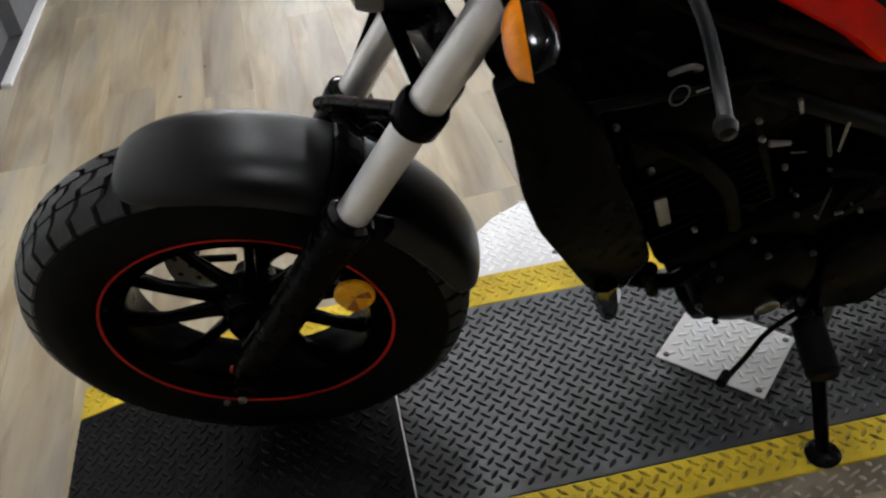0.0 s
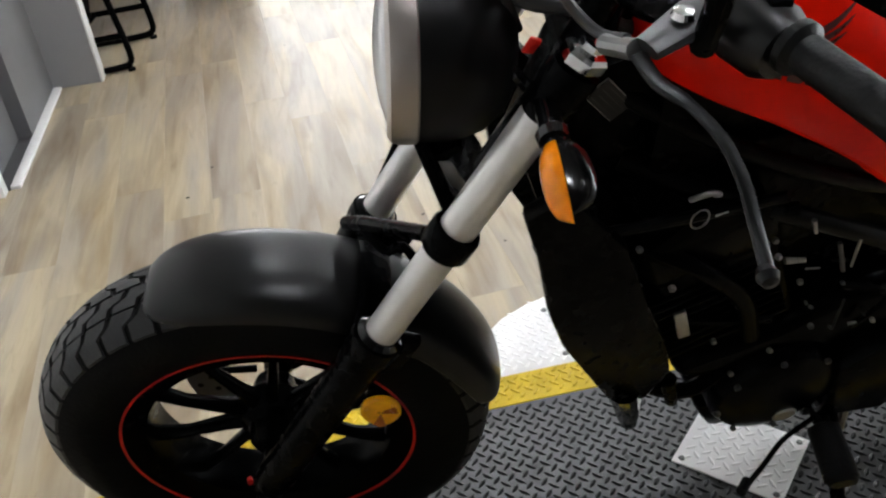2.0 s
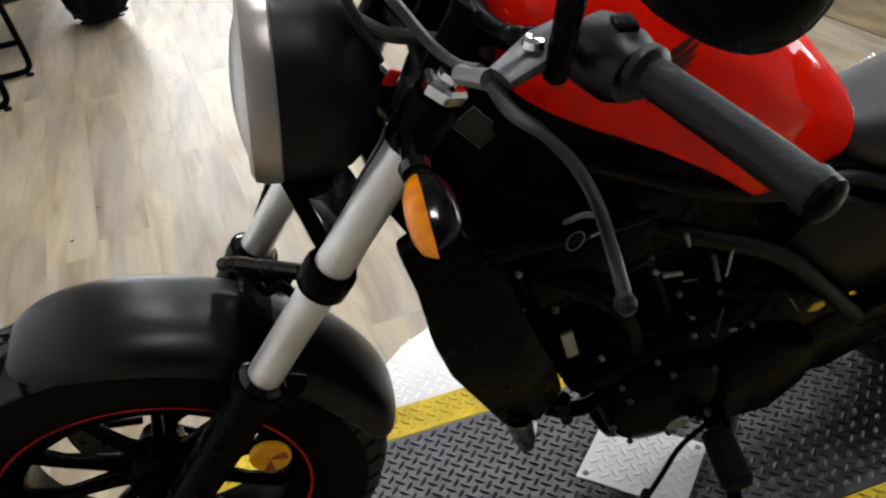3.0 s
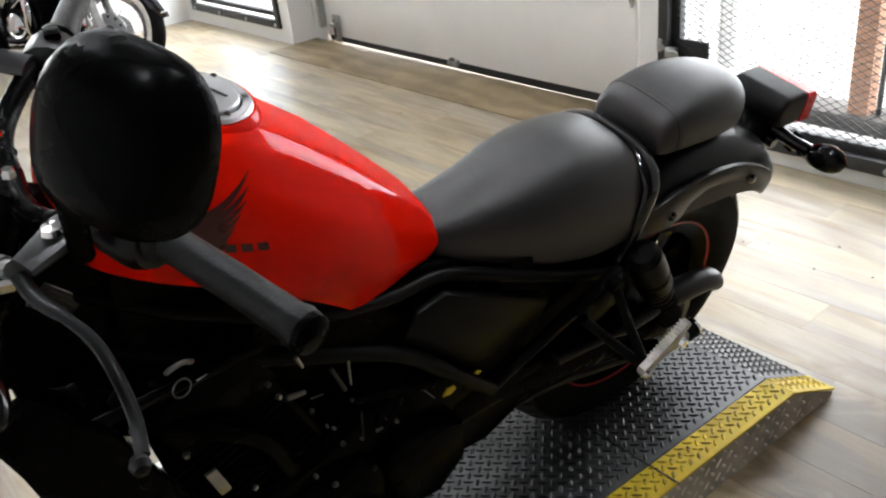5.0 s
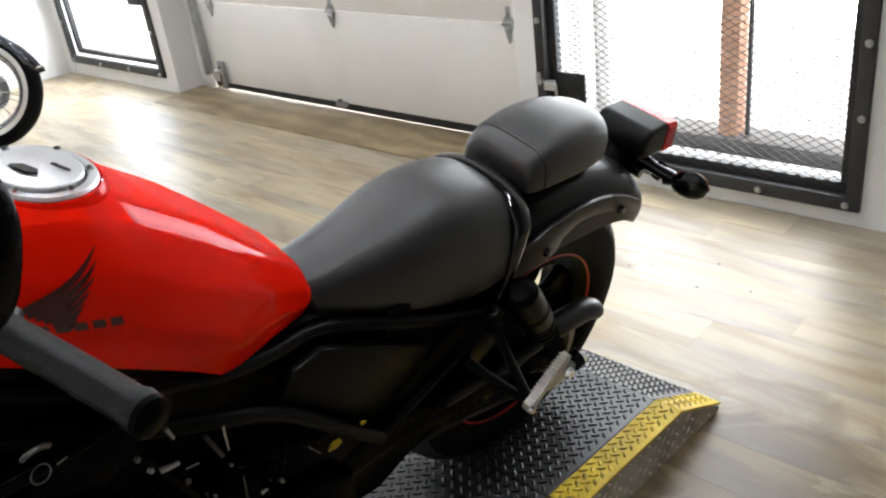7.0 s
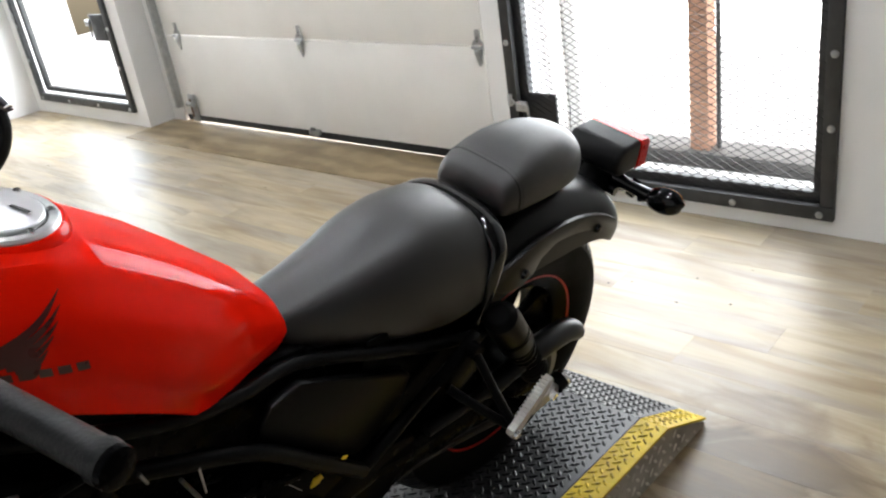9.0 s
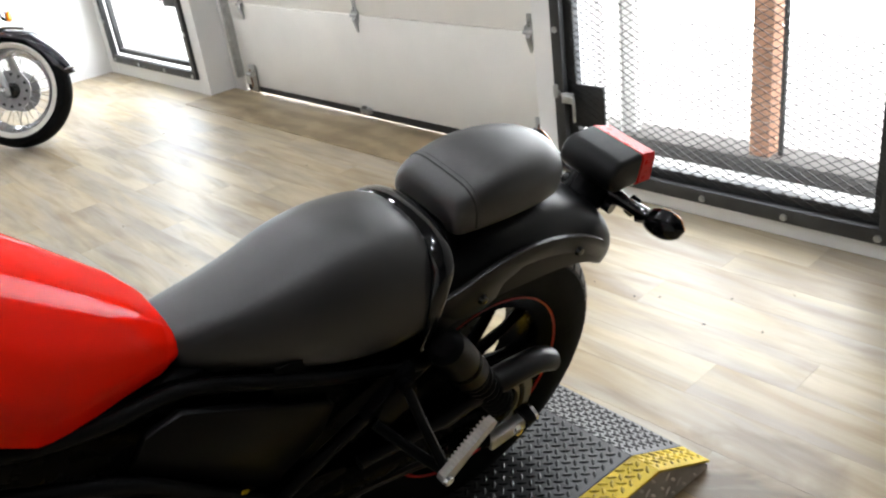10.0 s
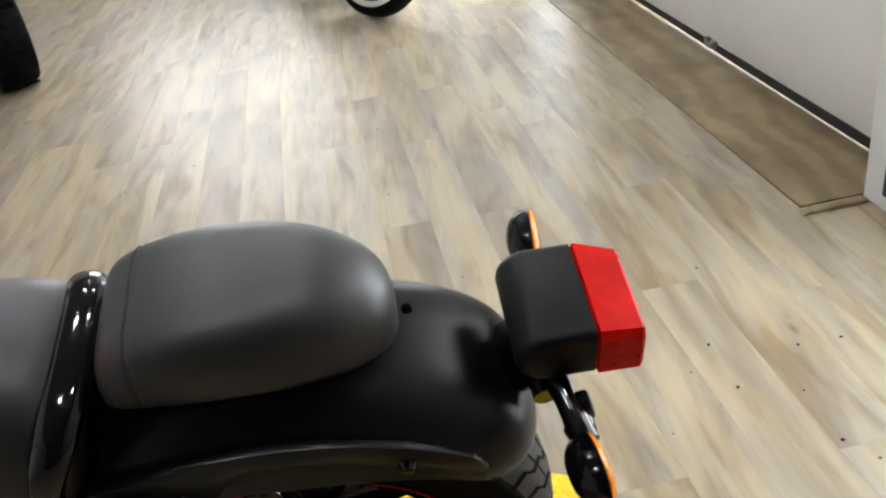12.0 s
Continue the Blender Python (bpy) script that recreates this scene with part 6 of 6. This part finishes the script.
# ---- second motorcycle ----
def cruiser():
    head = pose(1.005, 4.08, 0.0, 0, 0, -71) @ pose(0, 0, 0, -6, 0, 0) @ Matrix.Scale(0.94, 4)
    b = thing("cruiser", "dark purple chromed cruiser with whitewall tyres, parked on planks", "motorcycle", head)
    # heading along +x, front contact near the origin, bars turned
    ST = Matrix.Translation((0.1, 0, 0)) @ Matrix.Rotation(radians(31), 4, Vector((-0.5, 0, 0.866))) @ Matrix.Translation((-0.1, 0, 0))

    def front(name, bm, material, parent, label="", sharp=32):
        return part(name, bm, material, parent, label, ST, sharp)

    def back(name, bm, material, parent, label="", sharp=32):
        return part(name, bm, material, parent, label, None, sharp)

    for cx, nm in ((0.0, "front_wheel"), (-1.62, "rear_wheel")):
        put = front if cx == 0 else back
        c = Vector((cx, 0, 0.335))
        w = put(nm, lathe([(0.235, -0.045), (0.25, -0.056), (0.29, -0.062), (0.318, -0.050), (0.332, -0.024), (0.335, 0), (0.332, 0.024), (0.318, 0.050), (0.29, 0.062), (0.25, 0.056), (0.235, 0.045)],
                           c, (0, 1, 0), 72), M_TYRE, b, "black tyre")
        for s in (-1, 1):
            put("whitewall", lathe([(0.246, s * 0.0545), (0.260, s * 0.0602), (0.276, s * 0.0628), (0.278, s * 0.0620)], c, (0, 1, 0), 72), M_WHITEWALL, w, "white sidewall band")
            put("rim_flange", lathe([(0.205, s * 0.012), (0.222, s * 0.030), (0.236, s * 0.046), (0.243, s * 0.052), (0.243, s * 0.046), (0.226, s * 0.020)], c, (0, 1, 0), 64), M_CHROME, w, "chrome rim")
            put("brake_rotor", lathe([(0.055, s * 0.052), (0.055, s * 0.058), (0.118, s * 0.058), (0.118, s * 0.052), (0.055, s * 0.052)], c, (0, 1, 0), 48), M_ALLOY, w, "bright brake rotor")
            for k in range(12):
                bm = bmesh.new()
                a = 2 * PI * k / 12
                q = [c + Vector((r * math.cos(a + d), s * 0.0588, r * math.sin(a + d))) for r, d in ((0.080, 0.0), (0.102, -0.13), (0.102, 0.13))]
                bm.faces.new([bm.verts.new(p) for p in q])
                put("rotor_cutout", bm, M_SEAL, w)
        put("rim_well", lathe([(0.213, -0.02), (0.205, 0), (0.213, 0.02)], c, (0, 1, 0), 64), M_CHROME, w)
        put("hub", lathe([(0.0001, -0.075), (0.025, -0.075), (0.034, -0.06), (0.045, -0.045), (0.045, 0.045), (0.034, 0.06), (0.025, 0.075), (0.0001, 0.075)], c, (0, 1, 0), 28), M_GLOSS, w)
        for k in range(36):
            a = 2 * PI * k / 36
            s = 1 if k % 2 else -1
            e = a + (0.32 if (k // 2) % 2 else -0.32)
            put("wire_spoke", tube([c + Vector((0.043 * math.cos(a), s * 0.038, 0.043 * math.sin(a))), c + Vector((0.215 * math.cos(e), s * 0.008, 0.215 * math.sin(e)))], 0.0022, 5), M_CHROME, w)
    # front mudguard with a bright tip
    rows = []
    for a, r, hw in ((18, 0.385, 0.012), (24, 0.372, 0.045), (34, 0.366, 0.066), (48, 0.364, 0.077), (70, 0.368, 0.085), (95, 0.368, 0.088), (120, 0.366, 0.088), (145, 0.362, 0.084), (168, 0.358, 0.074)):
        d = Vector((math.cos(radians(a)), 0, math.sin(radians(a))))
        o = [Vector((0, 0, 0.335)) + d * (r - 0.06 * (1 - math.cos(u * PI / 2) ** 0.8)) + Vector((0, hw * math.sin(u * PI / 2), 0)) for u in [-1 + 2 * k / 12 for k in range(13)]]
        rows.append(o + [p - d * 0.004 for p in o[::-1]])
    mg = front("mudguard", loft(rows), M_PURPLE, b, "glossy dark mudguard", 50)
    front("guard_tip", tube(spline([(0.325, -0.045, 0.462), (0.345, -0.02, 0.476), (0.350, 0, 0.480), (0.345, 0.02, 0.476), (0.325, 0.045, 0.462)], 4), 0.006, 8), M_CHROME, mg, "chrome guard tip")
    front("guard_trim", tube(spline([(0.10, -0.07, 0.69), (0.02, -0.075, 0.695), (-0.10, -0.07, 0.68)], 4), 0.010, 8), M_CHROME, mg, "chrome guard trim")
    for y in (-0.115, 0.115):
        f = front("fork_leg", tube([(0.01, y, 0.30), (-0.015, y, 0.36), (-0.17, y, 0.70)], [0.020, 0.029, 0.030], 16), M_ALLOY, b, "polished fork leg")
        front("fork_tube", tube([(-0.165, y, 0.69), (-0.33, y, 1.02)], 0.022, 14), M_CHROME, f)
        front("axle_cap", lathe([(0.0001, 0.012), (0.014, 0.010), (0.018, 0)], (0.0, y * 1.2, 0.335), (0, 1 if y > 0 else -1, 0), 14), M_CHROME, f)
        front("caliper", box((-0.115, y * 0.72, 0.40), (0.07, 0.05, 0.10), (0, -25, 0), 0.012), M_CHROME, f, "chrome brake caliper")
        front("reflector", lathe([(0.0001, 0.008), (0.026, 0.007), (0.028, 0)], (-0.165, y * 1.25, 0.575), (0, 1 if y > 0 else -1, 0), 20), M_AMBER, f, "round amber reflector")
        sg = front("signal", lathe([(0.0001, -0.04), (0.026, -0.03), (0.034, 0.0), (0.034, 0.012)], (-0.16, y * 1.75, 0.80), (1, 0, 0), 20), M_CHROME, b, "chrome turn signal")
        front("lens", lathe([(0.034, 0.012), (0.026, 0.022), (0.0001, 0.026)], (-0.16, y * 1.75, 0.80), (1, 0, 0), 20), M_AMBER, sg, "amber lens")
    front("lamp_nacelle", lathe([(0.0001, -0.16), (0.06, -0.13), (0.09, -0.05), (0.095, 0.02), (0.085, 0.035), (0.0001, 0.05)], (-0.20, 0, 0.90), (1, 0, 0), 32), M_CHROME, b, "chrome headlamp")
    front("handlebar", tube(spline([(-0.50, -0.40, 1.02), (-0.40, -0.28, 1.08), (-0.33, -0.10, 1.05), (-0.33, 0.10, 1.05), (-0.40, 0.28, 1.08), (-0.50, 0.40, 1.02)], 5), 0.012, 10), M_CHROME, b)
    part("fuel_tank", pad([(-1.00, 0.80, 0.74, 0.05), (-0.95, 0.86, 0.70, 0.10), (-0.75, 0.93, 0.68, 0.15), (-0.55, 0.94, 0.70, 0.14), (-0.42, 0.90, 0.74, 0.09), (-0.39, 0.84, 0.78, 0.04)]), M_PURPLE, b, "dark purple fuel tank", None, 60)
    part("saddle", pad([(-1.70, 0.74, 0.69, 0.09), (-1.55, 0.76, 0.66, 0.14), (-1.30, 0.72, 0.62, 0.15), (-1.05, 0.74, 0.66, 0.10), (-0.98, 0.76, 0.70, 0.05)]), M_VINYL, b, "black saddle", None, 60)
    e = part("engine", prism([(-1.15, 0.22), (-0.52, 0.22), (-0.46, 0.34), (-0.52, 0.48), (-0.80, 0.50), (-1.18, 0.45)], -0.14, 0.14, 0.03), M_ENGINE, b, "black and chrome engine")
    part("radiator", prism([(-0.50, 0.18), (-0.38, 0.22), (-0.36, 0.58), (-0.46, 0.68), (-0.54, 0.60)], -0.15, 0.15, 0.015), M_ENGINE, e, "black radiator and frame")
    for x0, x1 in ((-0.72, -0.58), (-0.86, -1.02)):
        for k in range(7):
            t = k / 6
            part("cylinder_fin", box((x0 + (x1 - x0) * t, 0, 0.48 + 0.16 * t), (0.17, 0.27, 0.010), (0, -30 if x1 > x0 else 30, 0), 0.003, seg=1), M_ALLOY if k % 2 else M_ENGINE, e)
    part("air_cleaner", lathe([(0.085, 0), (0.088, -0.03), (0.07, -0.05), (0.0001, -0.055)], (-0.79, -0.15, 0.58), (0, 1, 0), 32), M_CHROME, e, "round chrome air cleaner")
    part("case_cover", lathe([(0.10, 0), (0.10, -0.02), (0.07, -0.035), (0.0001, -0.04)], (-0.70, -0.14, 0.35), (0, 1, 0), 32), M_CHROME, e, "chrome case cover")
    part("down_tube", tube([(-0.36, -0.05, 0.85), (-0.44, -0.07, 0.55), (-0.50, -0.08, 0.24), (-1.2, -0.10, 0.20)], 0.018, 10), M_GLOSS, b)
    part("down_tube", tube([(-0.36, 0.05, 0.85), (-0.44, 0.07, 0.55), (-0.50, 0.08, 0.24), (-1.2, 0.10, 0.20)], 0.018, 10), M_GLOSS, b)
    part("exhaust", tube(spline([(-0.60, -0.12, 0.56), (-0.50, -0.17, 0.48), (-0.56, -0.19, 0.32), (-0.85, -0.20, 0.27), (-1.3, -0.20, 0.27), (-2.0, -0.20, 0.30)], 6), [0.022] * 14 + [0.026] * 5 + [0.042] * 12, 14), M_CHROME, b, "chrome exhaust pipe")
    part("exhaust", tube(spline([(-0.98, -0.12, 0.58), (-0.90, -0.18, 0.50), (-1.0, -0.20, 0.38), (-1.3, -0.20, 0.37), (-1.95, -0.20, 0.38)], 6), [0.022] * 12 + [0.026] * 4 + [0.040] * 9, 14), M_CHROME, b, "chrome exhaust pipe")
    part("floorboard", box((-0.62, -0.25, 0.30), (0.26, 0.09, 0.02), (0, 0, 0), 0.006), M_TYRE, b, "black footboard")
    part("crash_bar", tube(spline([(-0.47, -0.05, 0.66), (-0.42, -0.22, 0.60), (-0.42, -0.25, 0.45), (-0.46, -0.20, 0.30), (-0.50, -0.06, 0.24)], 5), 0.014, 10), M_CHROME, b, "chrome crash bar")
    part("rear_mudguard", tube(spline([(-1.30, 0, 0.60), (-1.55, 0, 0.70), (-1.85, 0, 0.62), (-2.0, 0, 0.42)], 5), 0.09, 12, flat=0.35), M_PURPLE, b)
    part("swing_arm", tube([(-1.15, -0.10, 0.30), (-1.62, -0.10, 0.335)], 0.02, 10), M_GLOSS, b)
    part("swing_arm", tube([(-1.15, 0.10, 0.30), (-1.62, 0.10, 0.335)], 0.02, 10), M_GLOSS, b)
    part("side_stand", tube([(-0.75, 0.12, 0.22), (-0.72, 0.20, 0.02)], 0.012, 8), M_CHROME, b)
    return b


cruiser()

# ---- chair ----
ch = thing("tube_chair", "black tubular steel chair standing by the wall end", "chair", pose(-1.332, 2.805, 0, 0, 0, 0))
for y, o in ((0.0, 0.0), (0.39, 0.065)):
    fr = part("leg_frame", tube(spline([(o - 0.42, y - 0.03, 0.018), (o - 0.20, y - 0.02, 0.018), (o - 0.03, y, 0.018), (o + 0.022, y, 0.035), (o + 0.030, y, 0.09), (o + 0.01, y, 0.25), (o - 0.02, y, 0.45)], 5), 0.014, 10), M_PLASTIC, ch, "black steel tube")
    for x in (0.02, -0.38):
        part("glide", lathe([(0.0001, 0), (0.017, 0), (0.017, 0.012), (0.0001, 0.014)], (o + x, y - 0.028 * (x < 0), 0.0), (0, 0, 1), 12), M_TYRE, fr)
    part("back_post", tube([(o - 0.42, y - 0.03, 0.018), (o - 0.43, y - 0.03, 0.06), (o - 0.40, y, 0.45), (o - 0.48, y, 0.85)], 0.014, 10), M_PLASTIC, ch)
    part("side_bar", tube([(o + 0.012, y, 0.155), (o - 0.20, y - 0.01, 0.150), (o - 0.42, y - 0.02, 0.155)], 0.013, 10), M_PLASTIC, ch)
part("cross_bar", tube([(-0.20, -0.015, 0.150), (-0.14, 0.375, 0.150)], 0.012, 8), M_PLASTIC, ch)
part("seat", box((-0.20, 0.20, 0.465), (0.44, 0.44, 0.04), (0, 0, 0), 0.015), M_VINYL, ch, "black seat pad")
part("backrest", box((-0.465, 0.20, 0.74), (0.03, 0.42, 0.24), (0, -10, 0), 0.012), M_VINYL, ch, "black back pad")


# ---- quad bike ----
def quad_bike():
    q = thing("quad_bike", "red quad bike with fat black tyres parked on the planks", "quad bike", pose(-1.575, 4.24, 0, 0, 0, -65))
    for x in (0.60, -0.55):
        for s in (-1, 1):
            c = Vector((x, s * 0.42, 0.27))
            w = part("wheel", lathe([(0.13, -0.09), (0.16, -0.10), (0.20, -0.114), (0.235, -0.106), (0.258, -0.080), (0.268, -0.04), (0.270, 0), (0.268, 0.04), (0.258, 0.080), (0.235, 0.106), (0.20, 0.114), (0.16, 0.10), (0.13, 0.09)], c, (0, 1, 0), 48),
                     M_TYRE, q, "fat black tyre")
            bm = bmesh.new()
            for k in range(20):
                a = 2 * PI * k / 20
                for t in (-1, 1):
                    o = c + Vector((0.268 * math.cos(a + 0.08 * t), t * 0.05, 0.268 * math.sin(a + 0.08 * t)))
                    box(o, (0.008, 0.085, 0.030), (0, -math.degrees(a + 0.08 * t), 12 * t), bm=bm)
            tagged(part("tread", bm, M_TYRE, w), "", "", "", "stuff")
            part("rim", lathe([(0.132, -0.085), (0.12, -0.05), (0.05, -0.045), (0.0001, -0.05)] if s < 0 else [(0.132, 0.085), (0.12, 0.05), (0.05, 0.045), (0.0001, 0.05)], c, (0, 1, 0), 32), M_GREYALLOY, w, "dark steel rim")
            part("axle", tube([(x, s * 0.12, 0.30), (x, s * 0.38, 0.27)], 0.022, 10), M_PLASTIC, q)
            part("control_arm", tube([(x - 0.10, s * 0.12, 0.24), (x, s * 0.36, 0.22), (x + 0.10, s * 0.12, 0.24)], 0.014, 8), M_PLASTIC, q, "black control arm")
            rows = []
            for a in (44, 54, 66, 90, 115, 140, 158):
                d = Vector((math.cos(radians(a)), 0, math.sin(radians(a))))
                rows.append([c + d * r + Vector((0, y * s, 0)) for r, y in ((0.36, -0.16), (0.378, -0.08), (0.378, 0.05), (0.36, 0.13), (0.350, 0.13), (0.366, 0.05), (0.366, -0.08), (0.350, -0.16))])
            part("mudguard", loft(rows), M_RED, q, "glossy red mudguard", None, 50)
    part("chassis", prism([(-0.75, 0.30), (-0.60, 0.20), (0.60, 0.20), (0.80, 0.32), (0.70, 0.42), (-0.70, 0.42)], -0.16, 0.16, 0.02), M_PLASTIC, q, "black frame and engine")
    part("bodywork", pad([(0.20, 0.72, 0.50, 0.12), (0.30, 0.78, 0.46, 0.20), (0.50, 0.76, 0.44, 0.26), (0.72, 0.68, 0.44, 0.24), (0.84, 0.58, 0.44, 0.16), (0.88, 0.52, 0.46, 0.08)]), M_RED, q, "glossy red front bodywork", None, 60)
    part("tail_bodywork", pad([(-0.86, 0.66, 0.58, 0.18), (-0.80, 0.70, 0.54, 0.26), (-0.55, 0.70, 0.50, 0.28), (-0.35, 0.66, 0.48, 0.16)]), M_RED, q, "glossy red tail bodywork", None, 60)
    part("saddle", pad([(-0.66, 0.78, 0.70, 0.12), (-0.55, 0.82, 0.68, 0.15), (-0.25, 0.78, 0.62, 0.14), (0.10, 0.76, 0.60, 0.10), (0.22, 0.76, 0.64, 0.06)]), M_VINYL, q, "black saddle", None, 60)
    part("handlebar", tube(spline([(0.18, -0.38, 0.98), (0.26, -0.22, 1.0), (0.30, -0.05, 0.94), (0.30, 0.05, 0.94), (0.26, 0.22, 1.0), (0.18, 0.38, 0.98)], 5), 0.013, 10), M_PLASTIC, q, "black handlebar")
    part("steering_post", tube([(0.42, 0, 0.60), (0.30, 0, 0.94)], 0.024, 12), M_PLASTIC, q)
    part("bumper", tube(spline([(0.72, -0.16, 0.34), (0.90, -0.16, 0.40), (0.94, -0.10, 0.52), (0.94, 0.10, 0.52), (0.90, 0.16, 0.40), (0.72, 0.16, 0.34)], 5), 0.014, 10), M_PLASTIC, q, "black front bumper")
    for s in (-1, 1):
        part("headlamp", lathe([(0.0001, 0.03), (0.035, 0.025), (0.045, 0.0), (0.045, -0.04)], (0.82, s * 0.13, 0.60), (1, 0, 0), 20), M_GLASS, q, "clear headlamp")


quad_bike()

bt = thing("floor_batten", "splintered brown wooden batten at the end of the landing", "batten", pose(2.055, 1.196, 0.0, 0, 0, 3.5))
part("stick", prism([(0.0, 0.0), (0.02, 0.009), (0.10, 0.012), (0.20, 0.012), (0.20, 0.0)], -0.012, 0.012, 0.001), M_PLY, bt)

vs, fs = [], []
gr = random.Random(11)
for k in range(46):
    p = Vector((gr.uniform(-1.4, 2.1), gr.uniform(-0.3, 4.4), 0.001))
    if p.y < 0.75 and p.x < 1.35:
        p.x = gr.uniform(1.4, 2.1)
    a, r = gr.uniform(0, 6.28), gr.uniform(0.003, 0.008)
    n = len(vs)
    for i in range(5):
        vs.append(p + Vector((r * math.cos(a + i * 1.26) * gr.uniform(0.5, 1.2), r * math.sin(a + i * 1.26) * gr.uniform(0.4, 1), gr.uniform(0, 0.0015))))
    vs.append(p + Vector((0, 0, 0.003)))
    fs += [(n + i, n + (i + 1) % 5, n + 5) for i in range(5)]
me = bpy.data.meshes.new("floor_grit")
me.from_pydata(vs, [], fs)
me.materials.append(M_SEAL)
tagged(new("floor_grit", me), "dark crumbs scattered on the plank floor", "grit", "", "stuff")


# ---- floor planks ----
PW, PL = 0.152, 1.22
pm = box((PW / 2, PL / 2, -0.003), (PW - 0.0003, PL - 0.0003, 0.006), bevel=0.00015, seg=1)
pme = bpy.data.meshes.new("plank")
pm.to_mesh(pme)
pm.free()
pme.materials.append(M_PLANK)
rng = random.Random(7)
rest_v, rest_f = [], []
x = -0.002 - PW
while x > BACK - 2.0:
    y = (NEAR + 2.6 if x > BACK - 0.2 else 2.9) - rng.random() * PL
    end = FAR if x > -1.0 else FAR2
    v = y
    while x > BACK - 0.2 and v > NEAR:
        w = max(NEAR + 0.001, v - PL)
        k = len(rest_v)
        rest_v += [(x + a, b, c) for c in (0.0, -0.006) for a, b in ((0.0003, w + 0.0003), (PW - 0.0003, w + 0.0003), (PW - 0.0003, v - 0.0003), (0.0003, v - 0.0003))]
        rest_f += [(k, k + 1, k + 2, k + 3), (k, k + 4, k + 5, k + 1), (k + 1, k + 5, k + 6, k + 2), (k + 2, k + 6, k + 7, k + 3), (k + 3, k + 7, k + 4, k)]
        v -= PL
    while y < end - 0.01:
        n = min(PL, end - 0.002 - y)
        ob = new("plank", pme)
        ob.parent = floor
        ob.location = (x, y, 0)
        ob.scale = (1, n / PL, 1)
        y += PL
    x -= PW
rest = bpy.data.meshes.new("plank_rest")
rest.from_pydata(rest_v, [], rest_f)
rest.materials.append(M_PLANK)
ob = new("plank_rest", rest)
ob.parent = floor
tagged(ob, "", "", "", "stuff")
